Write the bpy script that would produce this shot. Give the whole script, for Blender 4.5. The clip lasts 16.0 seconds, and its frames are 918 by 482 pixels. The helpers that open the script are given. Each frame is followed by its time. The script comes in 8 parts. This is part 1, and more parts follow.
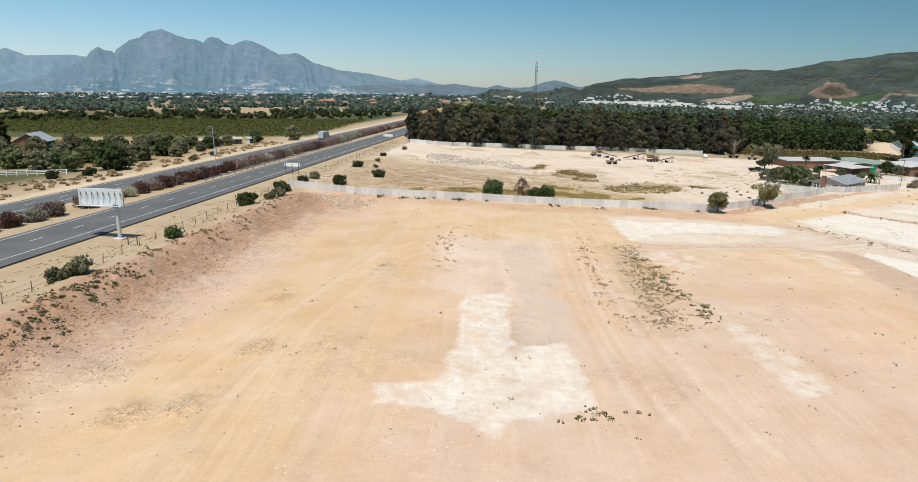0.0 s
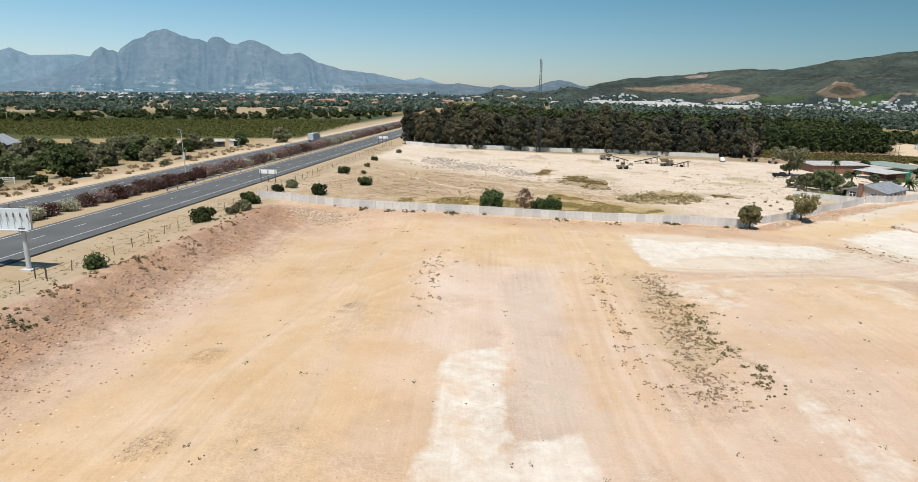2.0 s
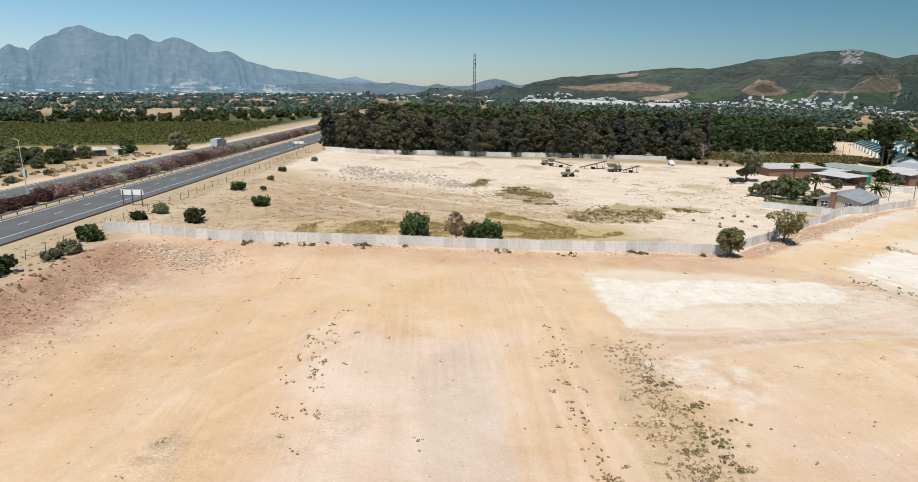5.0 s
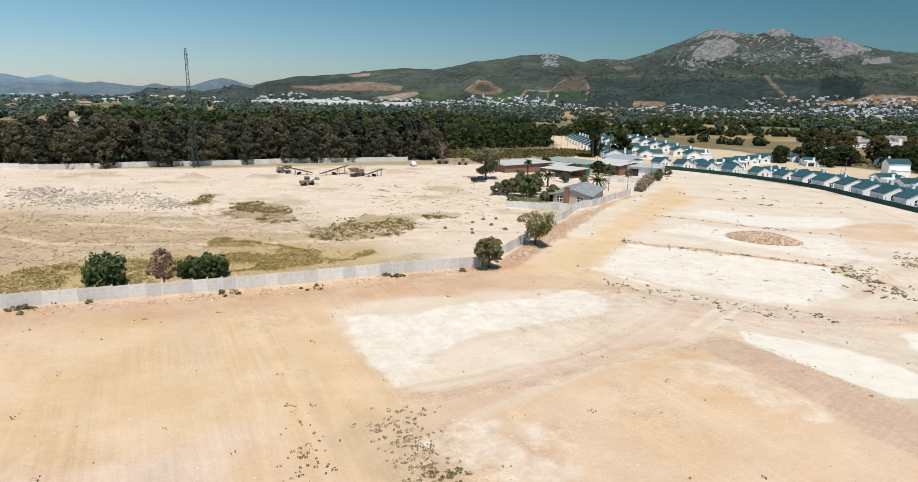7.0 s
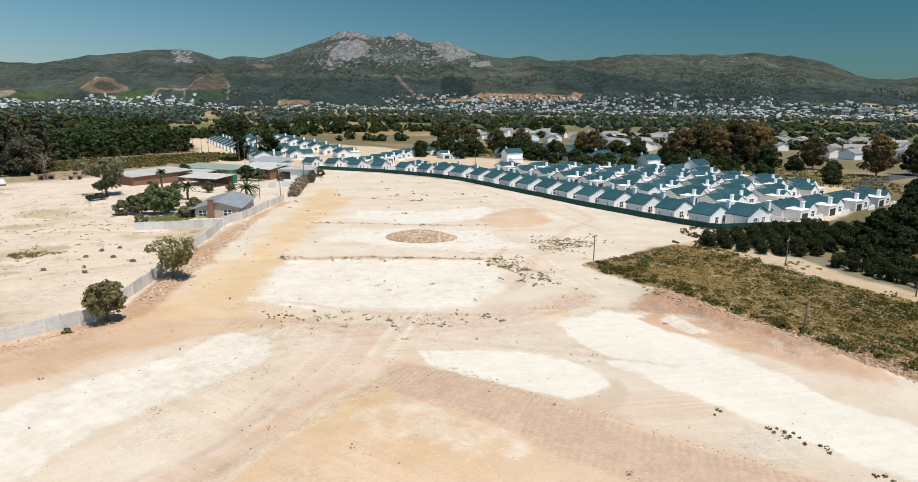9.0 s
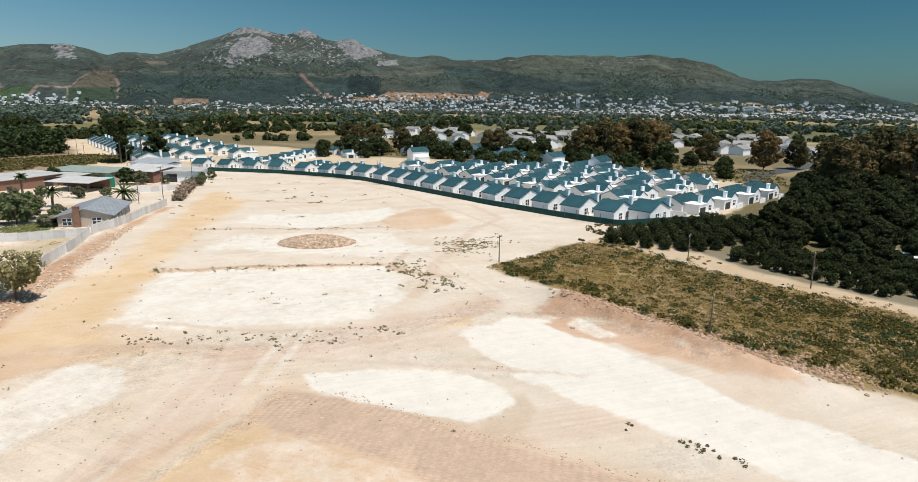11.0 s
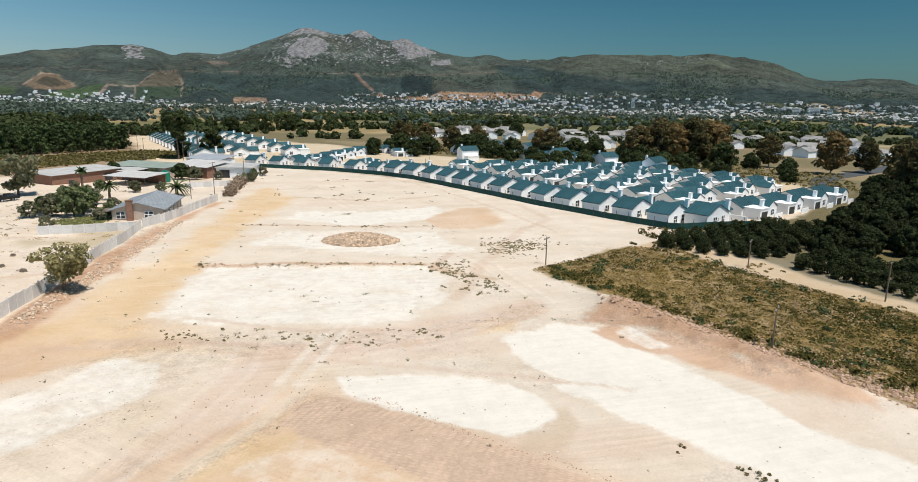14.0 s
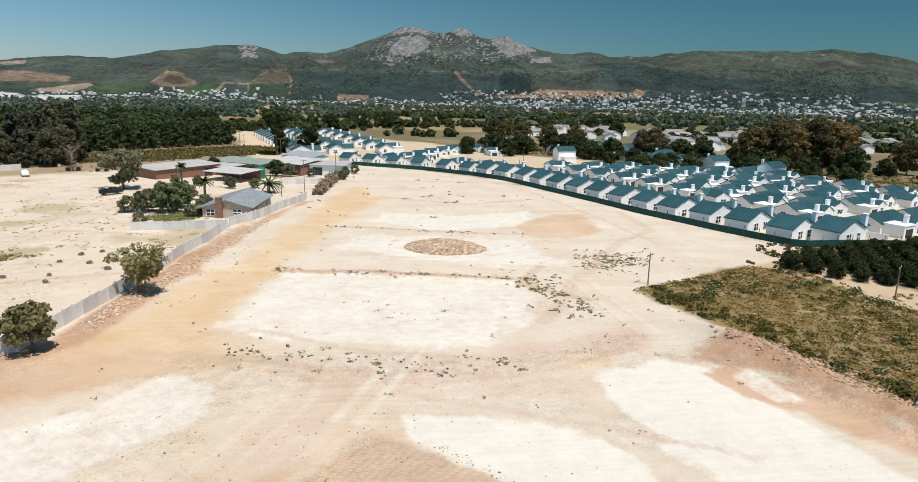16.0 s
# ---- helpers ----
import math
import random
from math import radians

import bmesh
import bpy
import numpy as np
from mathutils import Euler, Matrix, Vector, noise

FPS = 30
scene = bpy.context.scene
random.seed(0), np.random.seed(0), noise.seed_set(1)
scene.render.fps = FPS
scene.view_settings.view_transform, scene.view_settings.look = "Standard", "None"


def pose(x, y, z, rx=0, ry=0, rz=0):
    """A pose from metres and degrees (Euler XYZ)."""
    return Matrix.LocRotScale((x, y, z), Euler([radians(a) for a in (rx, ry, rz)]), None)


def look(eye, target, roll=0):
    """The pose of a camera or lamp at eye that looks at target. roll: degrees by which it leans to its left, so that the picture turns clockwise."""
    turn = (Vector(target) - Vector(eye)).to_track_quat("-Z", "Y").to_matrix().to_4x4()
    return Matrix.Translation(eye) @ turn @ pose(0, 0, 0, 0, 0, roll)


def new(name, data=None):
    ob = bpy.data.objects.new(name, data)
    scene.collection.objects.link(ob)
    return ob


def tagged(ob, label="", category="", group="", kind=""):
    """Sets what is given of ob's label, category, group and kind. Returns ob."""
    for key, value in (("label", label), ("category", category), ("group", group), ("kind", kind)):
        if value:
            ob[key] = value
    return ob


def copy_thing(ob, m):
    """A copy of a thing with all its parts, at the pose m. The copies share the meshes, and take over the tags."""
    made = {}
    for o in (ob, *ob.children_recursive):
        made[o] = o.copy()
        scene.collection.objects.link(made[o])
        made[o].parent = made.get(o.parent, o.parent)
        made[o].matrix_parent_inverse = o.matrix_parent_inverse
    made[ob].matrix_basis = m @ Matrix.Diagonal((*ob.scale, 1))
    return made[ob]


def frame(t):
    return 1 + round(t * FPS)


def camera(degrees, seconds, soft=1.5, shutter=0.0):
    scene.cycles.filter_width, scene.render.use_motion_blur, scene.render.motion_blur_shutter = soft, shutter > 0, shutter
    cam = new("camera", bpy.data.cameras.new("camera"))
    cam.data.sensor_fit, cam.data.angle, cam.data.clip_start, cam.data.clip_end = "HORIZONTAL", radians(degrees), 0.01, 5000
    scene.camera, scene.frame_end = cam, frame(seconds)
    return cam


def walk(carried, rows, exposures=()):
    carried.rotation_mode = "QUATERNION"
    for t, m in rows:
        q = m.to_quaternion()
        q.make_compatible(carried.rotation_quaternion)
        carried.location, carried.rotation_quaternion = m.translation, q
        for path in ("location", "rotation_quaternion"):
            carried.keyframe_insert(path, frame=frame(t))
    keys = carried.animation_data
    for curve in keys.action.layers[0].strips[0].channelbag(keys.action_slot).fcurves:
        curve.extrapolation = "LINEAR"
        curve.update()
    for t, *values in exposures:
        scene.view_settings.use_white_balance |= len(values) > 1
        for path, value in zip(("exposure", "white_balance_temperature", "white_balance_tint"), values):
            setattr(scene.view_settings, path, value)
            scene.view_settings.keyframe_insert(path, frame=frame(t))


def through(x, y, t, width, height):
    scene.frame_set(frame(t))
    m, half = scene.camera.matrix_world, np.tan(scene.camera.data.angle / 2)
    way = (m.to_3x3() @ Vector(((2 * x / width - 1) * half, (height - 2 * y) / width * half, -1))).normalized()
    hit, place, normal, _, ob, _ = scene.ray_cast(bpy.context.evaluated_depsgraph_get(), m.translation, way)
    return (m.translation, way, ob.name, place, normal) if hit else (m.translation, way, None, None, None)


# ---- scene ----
cam = camera(71.46, 16.0, 0.6)
PATH = [
    (0, (0.295, -1.562, 26.133), (-1.868, 17.791, 21.573), 0.56),
    (0.5, (0.226, 3.003, 26.049), (-1.971, 22.35, 21.48), 0.56),
    (1, (0.219, 7.884, 25.99), (-2.013, 27.229, 21.429), 0.57),
    (1.5, (0.286, 12.579, 25.953), (-1.982, 31.917, 21.381), 0.52),
    (2, (0.333, 17.248, 25.832), (-1.961, 36.583, 21.262), 0.54),
    (2.5, (0.597, 21.683, 25.856), (-1.74, 41.011, 21.28), 0.44),
    (3, (0.866, 26.626, 25.856), (-1.514, 45.948, 21.271), 0.38),
    (5.5, (1.339, 50.197, 25.688), (1.814, 69.66, 21.107), 0.34),
    (6, (2.109, 54.508, 25.739), (3.81, 73.904, 21.17), 0.29),
    (6.5, (3.054, 58.153, 25.687), (7.188, 77.186, 21.143), 0.23),
    (7, (4.55, 62.112, 25.688), (11.711, 80.222, 21.132), 0.17),
    (7.5, (6.121, 65.285, 25.492), (15.546, 82.333, 20.956), 0.15),
    (8, (8.329, 68.168, 25.561), (19.969, 83.782, 21.013), 0.15),
    (8.5, (10.645, 70.486, 25.577), (24.333, 84.335, 21.012), 0.12),
    (9, (13.107, 72.469, 25.567), (28.454, 84.454, 21.001), 0.20),
    (9.5, (15.507, 73.874, 25.619), (31.759, 84.596, 21.045), 0.22),
    (12, (20.009, 74.545, 24.214), (36.922, 84.192, 19.644), 0.43),
    (12.5, (20.072, 74.415, 24.222), (36.908, 84.192, 19.649), 0.41),
    (13, (20.466, 74.508, 24.204), (37.158, 84.53, 19.63), 0.48),
    (13.5, (21.131, 74.783, 24.182), (37.715, 84.984, 19.607), 0.49),
    (14, (22.303, 75.393, 24.139), (38.341, 86.426, 19.55), 0.55),
    (14.5, (23.684, 76.169, 24.157), (39.206, 87.908, 19.548), 0.56),
    (15, (25.389, 77.249, 24.179), (40.4, 89.623, 19.54), 0.65),
    (15.5, (27.186, 78.395, 24.151), (41.735, 91.303, 19.49), 0.60),
    (16, (29.279, 79.909, 24.114), (43.478, 93.194, 19.434), 0.63),
]
walk(cam, [(t, look(eye, target, roll)) for t, eye, target, roll in PATH])

# world, sun and exposure
SUN_AZ, SUN_EL = 187.0, 67.0          # where the sun stands, degrees clockwise from +y, and its height
world = bpy.data.worlds.new("world")
scene.world = world
world.use_nodes = True
wn, wl = world.node_tree.nodes, world.node_tree.links
sky = wn.new("ShaderNodeTexSky")
sky.sky_type, sky.sun_disc = "NISHITA", False
sky.sun_elevation, sky.sun_rotation = radians(SUN_EL), radians(SUN_AZ)
sky.air_density, sky.dust_density, sky.ozone_density = 1.0, 0.35, 1.5
wn["Background"].inputs["Strength"].default_value = 0.075
# the sky deepens upwards and is hazier to the west
place = wn.new("ShaderNodeTexCoord")
axes = wn.new("ShaderNodeSeparateXYZ")
wl.new(place.outputs["Generated"], axes.inputs[0])
rise = wn.new("ShaderNodeValToRGB")
rise.color_ramp.elements[0].position, rise.color_ramp.elements[0].color = 0.0, (0.93, 0.965, 1.20, 1)
rise.color_ramp.elements[1].position, rise.color_ramp.elements[1].color = 0.26, (0.37, 0.89, 0.89, 1)
top = rise.color_ramp.elements.new(0.6)
top.color = (0.60, 0.86, 1.0, 1)
wl.new(axes.outputs["Z"], rise.inputs[0])
across = wn.new("ShaderNodeMapRange")
for slot, v in enumerate((-0.7, 1.0, 0.0, 1.0)):
    across.inputs[slot + 1].default_value = v
wl.new(axes.outputs["X"], across.inputs[0])
side = wn.new("ShaderNodeValToRGB")
side.color_ramp.elements[0].position, side.color_ramp.elements[0].color = 0.0, (1.55, 1.55, 1.52, 1)
side.color_ramp.elements[1].position, side.color_ramp.elements[1].color = 1.0, (0.27, 0.485, 0.505, 1)
wl.new(across.outputs[0], side.inputs[0])
tint = wn.new("ShaderNodeMix")
tint.data_type, tint.blend_type = "RGBA", "MULTIPLY"
tint.inputs[0].default_value = 1.0
wl.new(sky.outputs[0], tint.inputs[6])
wl.new(rise.outputs[0], tint.inputs[7])
haze = wn.new("ShaderNodeMix")
haze.data_type, haze.blend_type = "RGBA", "MULTIPLY"
haze.inputs[0].default_value = 1.0
wl.new(tint.outputs[2], haze.inputs[6])
wl.new(side.outputs[0], haze.inputs[7])
wl.new(haze.outputs[2], wn["Background"].inputs["Color"])
sun = new("sun", bpy.data.lights.new("sun", "SUN"))
sun.data.energy, sun.data.angle, sun.data.color = 4.55, radians(0.53), (1.0, 0.95, 0.88)
sun.matrix_world = look((0, 0, 300), (-math.sin(radians(SUN_AZ)) * math.cos(radians(SUN_EL)),
                                      -math.cos(radians(SUN_AZ)) * math.cos(radians(SUN_EL)), 300 - math.sin(radians(SUN_EL))))
scene.view_settings.exposure = 0.0

# ---- tools for building ----
def lattice(ix, iy, seed):
    h = np.sin(ix * 127.1 + iy * 311.7 + seed * 74.7) * 43758.5453
    return h - np.floor(h)


def vnoise(x, y, size, seed=0):
    """Smooth noise in -1..1, with blobs of that size."""
    x, y = np.asarray(x, float) / size, np.asarray(y, float) / size
    ix, iy = np.floor(x), np.floor(y)
    u, v = x - ix, y - iy
    u, v = u * u * (3 - 2 * u), v * v * (3 - 2 * v)
    a, b = lattice(ix, iy, seed), lattice(ix + 1, iy, seed)
    c, d = lattice(ix, iy + 1, seed), lattice(ix + 1, iy + 1, seed)
    return 2 * (a + (b - a) * u + (c - a) * v + (a - b - c + d) * u * v) - 1


def fbm(x, y, size, octaves=4, seed=0):
    out, amp = 0.0, 1.0
    for n in range(octaves):
        out = out + amp * vnoise(x, y, size / 2 ** n, seed + n * 13)
        amp *= 0.5
    return out / 1.9


def step(a, b, v):
    t = np.clip((np.asarray(v, float) - a) / (b - a), 0, 1)
    return t * t * (3 - 2 * t)


def inside(x, y, pts, soft=1.5, ragged=2.0, seed=0):
    """1 inside the outline, 0 outside, with a ragged soft rim."""
    x, y = np.asarray(x, float), np.asarray(y, float)
    out, edge = np.zeros(x.shape), soft + 2.0 * ragged + 0.5
    near = (x > min(p[0] for p in pts) - edge) & (x < max(p[0] for p in pts) + edge) & (y > min(p[1] for p in pts) - edge) & (y < max(p[1] for p in pts) + edge)
    x, y = x[near], y[near]
    best, odd = np.full(x.shape, 1e9), np.zeros(x.shape, bool)
    for (ax, ay), (bx, by) in zip(pts, pts[1:] + pts[:1]):
        ex, ey = bx - ax, by - ay
        t = np.clip(((x - ax) * ex + (y - ay) * ey) / (ex * ex + ey * ey + 1e-9), 0, 1)
        best = np.minimum(best, np.hypot(x - ax - t * ex, y - ay - t * ey))
        odd ^= ((ay > y) != (by > y)) & (x < (bx - ax) * (y - ay) / (by - ay + 1e-12) + ax)
    rim = ragged * (1.25 * fbm(x, y, 6.0, 4, seed + 3) + 0.6 * fbm(x, y, 1.7, 3, seed + 5)) if ragged else 0.0
    out[near] = step(-soft, soft, np.where(odd, best, -best) + rim)
    return out


def ribbon(x, y, pts, width, wander=0.4, seed=0):
    """1 along a line of points, fading to 0 at that half width."""
    x, y = np.asarray(x, float), np.asarray(y, float)
    out, edge = np.zeros(x.shape), width + 3 * wander + 1
    near = (x > min(p[0] for p in pts) - edge) & (x < max(p[0] for p in pts) + edge) & (y > min(p[1] for p in pts) - edge) & (y < max(p[1] for p in pts) + edge)
    x, y = x[near], y[near]
    x, y = x + wander * fbm(x, y, 7.0, 3, seed), y + wander * fbm(x + 50, y, 7.0, 3, seed)
    best = np.full(x.shape, 1e9)
    for (ax, ay), (bx, by) in zip(pts, pts[1:]):
        ex, ey = bx - ax, by - ay
        t = np.clip(((x - ax) * ex + (y - ay) * ey) / (ex * ex + ey * ey + 1e-9), 0, 1)
        best = np.minimum(best, np.hypot(x - ax - t * ex, y - ay - t * ey))
    out[near] = step(width, width * 0.45, best)
    return out


class Shape:
    """Points and faces that become one mesh."""

    def __init__(self):
        self.v, self.f, self.n = [], [], 0

    def add(self, verts, faces):
        self.v.extend(verts)
        self.f.extend(tuple(i + self.n for i in face) for face in faces)
        self.n += len(verts)
        return self

    def box(self, x, y, z, sx, sy, sz, turn=0.0, taper=1.0):
        """A box that stands at z on its base centre."""
        c, s = math.cos(turn), math.sin(turn)
        pts = []
        for k, w in ((0, 1.0), (sz, taper)):
            for a, b in ((-1, -1), (1, -1), (1, 1), (-1, 1)):
                u, v = a * sx * w / 2, b * sy * w / 2
                pts.append((x + c * u - s * v, y + s * u + c * v, z + k))
        return self.add(pts, [(3, 2, 1, 0), (4, 5, 6, 7), (0, 1, 5, 4), (1, 2, 6, 5), (2, 3, 7, 6), (3, 0, 4, 7)])

    def beam(self, a, b, r0, r1=None, sides=6):
        """A round bar from a to b."""
        a, b = Vector(a), Vector(b)
        r1 = r0 if r1 is None else r1
        way = (b - a).normalized()
        u = way.orthogonal().normalized()
        w = way.cross(u)
        pts = []
        for p, r in ((a, r0), (b, r1)):
            for k in range(sides):
                t = 2 * math.pi * k / sides
                pts.append(tuple(p + (u * math.cos(t) + w * math.sin(t)) * r))
        faces = [(k, (k + 1) % sides, sides + (k + 1) % sides, sides + k) for k in range(sides)]
        return self.add(pts, faces + [tuple(range(sides))[::-1], tuple(range(sides, 2 * sides))])

    def gable(self, x, y, z, sx, sy, rise, turn=0.0, over=0.4, thick=0.16, hip=0.0):
        """A roof with its ridge along local y; hip draws the ridge's ends in."""
        c, s = math.cos(turn), math.sin(turn)
        hx, hy = sx / 2 + over, sy / 2 + over
        drop = rise * over / (sx / 2)
        pts = []
        for dz in (0, -thick):
            for u, v, k in ((-hx, -hy, -drop), (hx, -hy, -drop), (hx, hy, -drop), (-hx, hy, -drop), (0, -hy + hip, rise), (0, hy - hip, rise)):
                pts.append((x + c * u - s * v, y + s * u + c * v, z + k + dz + thick))
        faces = [(0, 4, 5, 3), (1, 2, 5, 4), (6, 9, 11, 10), (7, 10, 11, 8), (1, 7, 8, 2), (3, 9, 6, 0)]
        if hip:
            faces += [(0, 1, 4), (2, 3, 5), (6, 10, 7), (8, 11, 9), (0, 6, 7, 1), (2, 8, 9, 3)]
        else:
            faces += [(0, 6, 10, 4), (4, 10, 7, 1), (2, 8, 11, 5), (5, 11, 9, 3)]
        return self.add(pts, faces)

    def seamed(self, x, y, z, sx, sy, rise, turn=0.0, over=0.4, thick=0.14, gap=0.9):
        """A gable roof of one sheet with standing seams, the ridge along local y."""
        c, s = math.cos(turn), math.sin(turn)
        hx, hy = sx / 2 + over, sy / 2 + over
        drop = rise * over / (sx / 2)
        n = max(2, round(2 * hy / gap))
        line = []
        for k in range(n + 1):
            v = -hy + 2 * hy * k / n
            if 0 < k < n:
                line += [(v - 0.05, 0.0), (v - 0.03, 0.07), (v + 0.03, 0.07), (v + 0.05, 0.0)]
            else:
                line.append((v, 0.0))
        pts = []
        for v, h in line:
            for u, k in ((-hx, h - drop), (0, h + rise), (hx, h - drop), (-hx, -drop - thick), (0, rise - thick), (hx, -drop - thick)):
                pts.append((x + c * u - s * v, y + s * u + c * v, z + k + thick))
        faces = []
        for k in range(len(line) - 1):
            a, b = 6 * k, 6 * k + 6
            faces += [(a, a + 1, b + 1, b), (a + 1, a + 2, b + 2, b + 1), (a + 3, b + 3, b + 4, a + 4), (a + 4, b + 4, b + 5, a + 5), (a, b, b + 3, a + 3), (a + 2, a + 5, b + 5, b + 2)]
        e = 6 * (len(line) - 1)
        faces += [(0, 3, 4, 1), (1, 4, 5, 2), (e, e + 1, e + 4, e + 3), (e + 1, e + 2, e + 5, e + 4)]
        return self.add(pts, faces)

    def house_body(self, x, y, z, sx, sy, wall, rise, turn=0.0):
        """Walls with gables at both ends, the ridge along local y."""
        c, s = math.cos(turn), math.sin(turn)
        pts = [(-1, -1, 0), (1, -1, 0), (1, 1, 0), (-1, 1, 0), (-1, -1, wall), (1, -1, wall), (1, 1, wall), (-1, 1, wall), (0, -1, wall + rise), (0, 1, wall + rise)]
        out = [(x + c * u * sx / 2 - s * v * sy / 2, y + s * u * sx / 2 + c * v * sy / 2, z + k) for u, v, k in pts]
        return self.add(out, [(3, 2, 1, 0), (0, 1, 5, 8, 4), (2, 3, 7, 9, 6), (1, 2, 6, 5), (3, 0, 4, 7), (4, 8, 9, 7), (5, 6, 9, 8)])

    def lump(self, x, y, z, rx, ry, rz, rnd, rough=0.25):
        """An uneven stone-like lump of 20 faces."""
        g = (1 + 5 ** 0.5) / 2
        raw = [(-1, g, 0), (1, g, 0), (-1, -g, 0), (1, -g, 0), (0, -1, g), (0, 1, g), (0, -1, -g), (0, 1, -g), (g, 0, -1), (g, 0, 1), (-g, 0, -1), (-g, 0, 1)]
        t = rnd.uniform(0, 6.3)
        c, s = math.cos(t), math.sin(t)
        pts = []
        for p in raw:
            w = (1 + rnd.uniform(-rough, rough)) / 1.9
            u, v = p[0] * rx * w, p[1] * ry * w
            pts.append((x + c * u - s * v, y + s * u + c * v, z + p[2] * rz * w))
        return self.add(pts, [(0, 11, 5), (0, 5, 1), (0, 1, 7), (0, 7, 10), (0, 10, 11), (1, 5, 9), (5, 11, 4), (11, 10, 2), (10, 7, 6), (7, 1, 8),
                              (3, 9, 4), (3, 4, 2), (3, 2, 6), (3, 6, 8), (3, 8, 9), (4, 9, 5), (2, 4, 11), (6, 2, 10), (8, 6, 7), (9, 8, 1)])

    def mesh(self, name, smooth=False):
        me = bpy.data.meshes.new(name)
        me.from_pydata(self.v, [], self.f)
        if smooth:
            me.polygons.foreach_set("use_smooth", [True] * len(me.polygons))
        me.update()
        return me


def part(name, shape, material, parent=None, label="", smooth=False):
    """One mesh object, under a thing or under a part."""
    me = shape if isinstance(shape, bpy.types.Mesh) else shape.mesh(name, smooth)
    if not me.materials:
        me.materials.append(material)
    ob = new(name, me)
    ob.parent = parent
    return tagged(ob, label) if label else ob


def thing(name, x, y, z=None, turn=0.0, label="", category="", group="", kind=""):
    """An Empty at the base of a thing."""
    ob = new(name)
    ob.empty_display_size = 0.2
    ob.matrix_basis = pose(x, y, ground_z(x, y) if z is None else z, 0, 0, math.degrees(turn))
    return tagged(ob, label, category, group, kind)


# ---- materials ----
def shader(name, rough=0.8, metal=0.0):
    m = bpy.data.materials.new(name)
    m.use_nodes = True
    n, l = m.node_tree.nodes, m.node_tree.links
    b = n["Principled BSDF"]
    b.inputs["Roughness"].default_value, b.inputs["Metallic"].default_value = rough, metal
    b.inputs["Specular IOR Level"].default_value = 0.25
    return m, n, l, b


def noise_tex(n, l, where, size, detail=4.0, rough=0.6):
    t = n.new("ShaderNodeTexNoise")
    t.inputs["Scale"].default_value, t.inputs["Detail"].default_value, t.inputs["Roughness"].default_value = 1.0 / size, detail, rough
    l.new(where, t.inputs["Vector"])
    return t.outputs["Fac"]


def span(n, l, value, a, b, lo, hi):
    r = n.new("ShaderNodeMapRange")
    for k, v in enumerate((a, b, lo, hi)):
        r.inputs[k + 1].default_value = v
    l.new(value, r.inputs[0])
    return r.outputs[0]


def math_node(n, l, op, a, b):
    m = n.new("ShaderNodeMath")
    m.operation = op
    for k, v in enumerate((a, b)):
        if isinstance(v, (int, float)):
            m.inputs[k].default_value = v
        else:
            l.new(v, m.inputs[k])
    return m.outputs[0]


def mixed(n, l, fac, a, b, blend="MIX"):
    m = n.new("ShaderNodeMix")
    m.data_type, m.blend_type = "RGBA", blend
    for slot, v in ((0, fac), (6, a), (7, b)):
        if isinstance(v, (int, float)):
            m.inputs[slot].default_value = v
        elif isinstance(v, tuple):
            m.inputs[slot].default_value = (*v, 1)
        else:
            l.new(v, m.inputs[slot])
    return m.outputs[2]


def bump(n, l, b, height, strength, distance):
    k = n.new("ShaderNodeBump")
    k.inputs["Strength"].default_value, k.inputs["Distance"].default_value = strength, distance
    l.new(height, k.inputs["Height"])
    l.new(k.outputs[0], b.inputs["Normal"])


def surface(name, low, high, size=1.0, rough=0.8, metal=0.0, fine=0.1, relief=0.0, vary=0.0, island=0.0):
    """A worn surface between two colours, mottled at two scales; vary: shift by object; island: shift by loose piece."""
    m, n, l, b = shader(name, rough, metal)
    where = n.new("ShaderNodeTexCoord").outputs["Object"]
    big, small = noise_tex(n, l, where, size), noise_tex(n, l, where, size * fine, 3.0)
    both = math_node(n, l, "ADD", math_node(n, l, "MULTIPLY", big, 0.65), math_node(n, l, "MULTIPLY", small, 0.35))
    colour = mixed(n, l, span(n, l, both, 0.32, 0.68, 0, 1), low, high)
    if vary:
        info = n.new("ShaderNodeObjectInfo").outputs["Random"]
        hsv = n.new("ShaderNodeHueSaturation")
        l.new(span(n, l, info, 0, 1, 1 - vary, 1 + vary), hsv.inputs["Value"])
        l.new(colour, hsv.inputs["Color"])
        colour = hsv.outputs[0]
    if island:
        hsv = n.new("ShaderNodeHueSaturation")
        l.new(span(n, l, n.new("ShaderNodeNewGeometry").outputs["Random Per Island"], 0, 1, 1 - island, 1 + island), hsv.inputs["Value"])
        l.new(colour, hsv.inputs["Color"])
        colour = hsv.outputs[0]
    l.new(colour, b.inputs["Base Color"])
    if relief:
        bump(n, l, b, both, 0.6, relief)
    return m


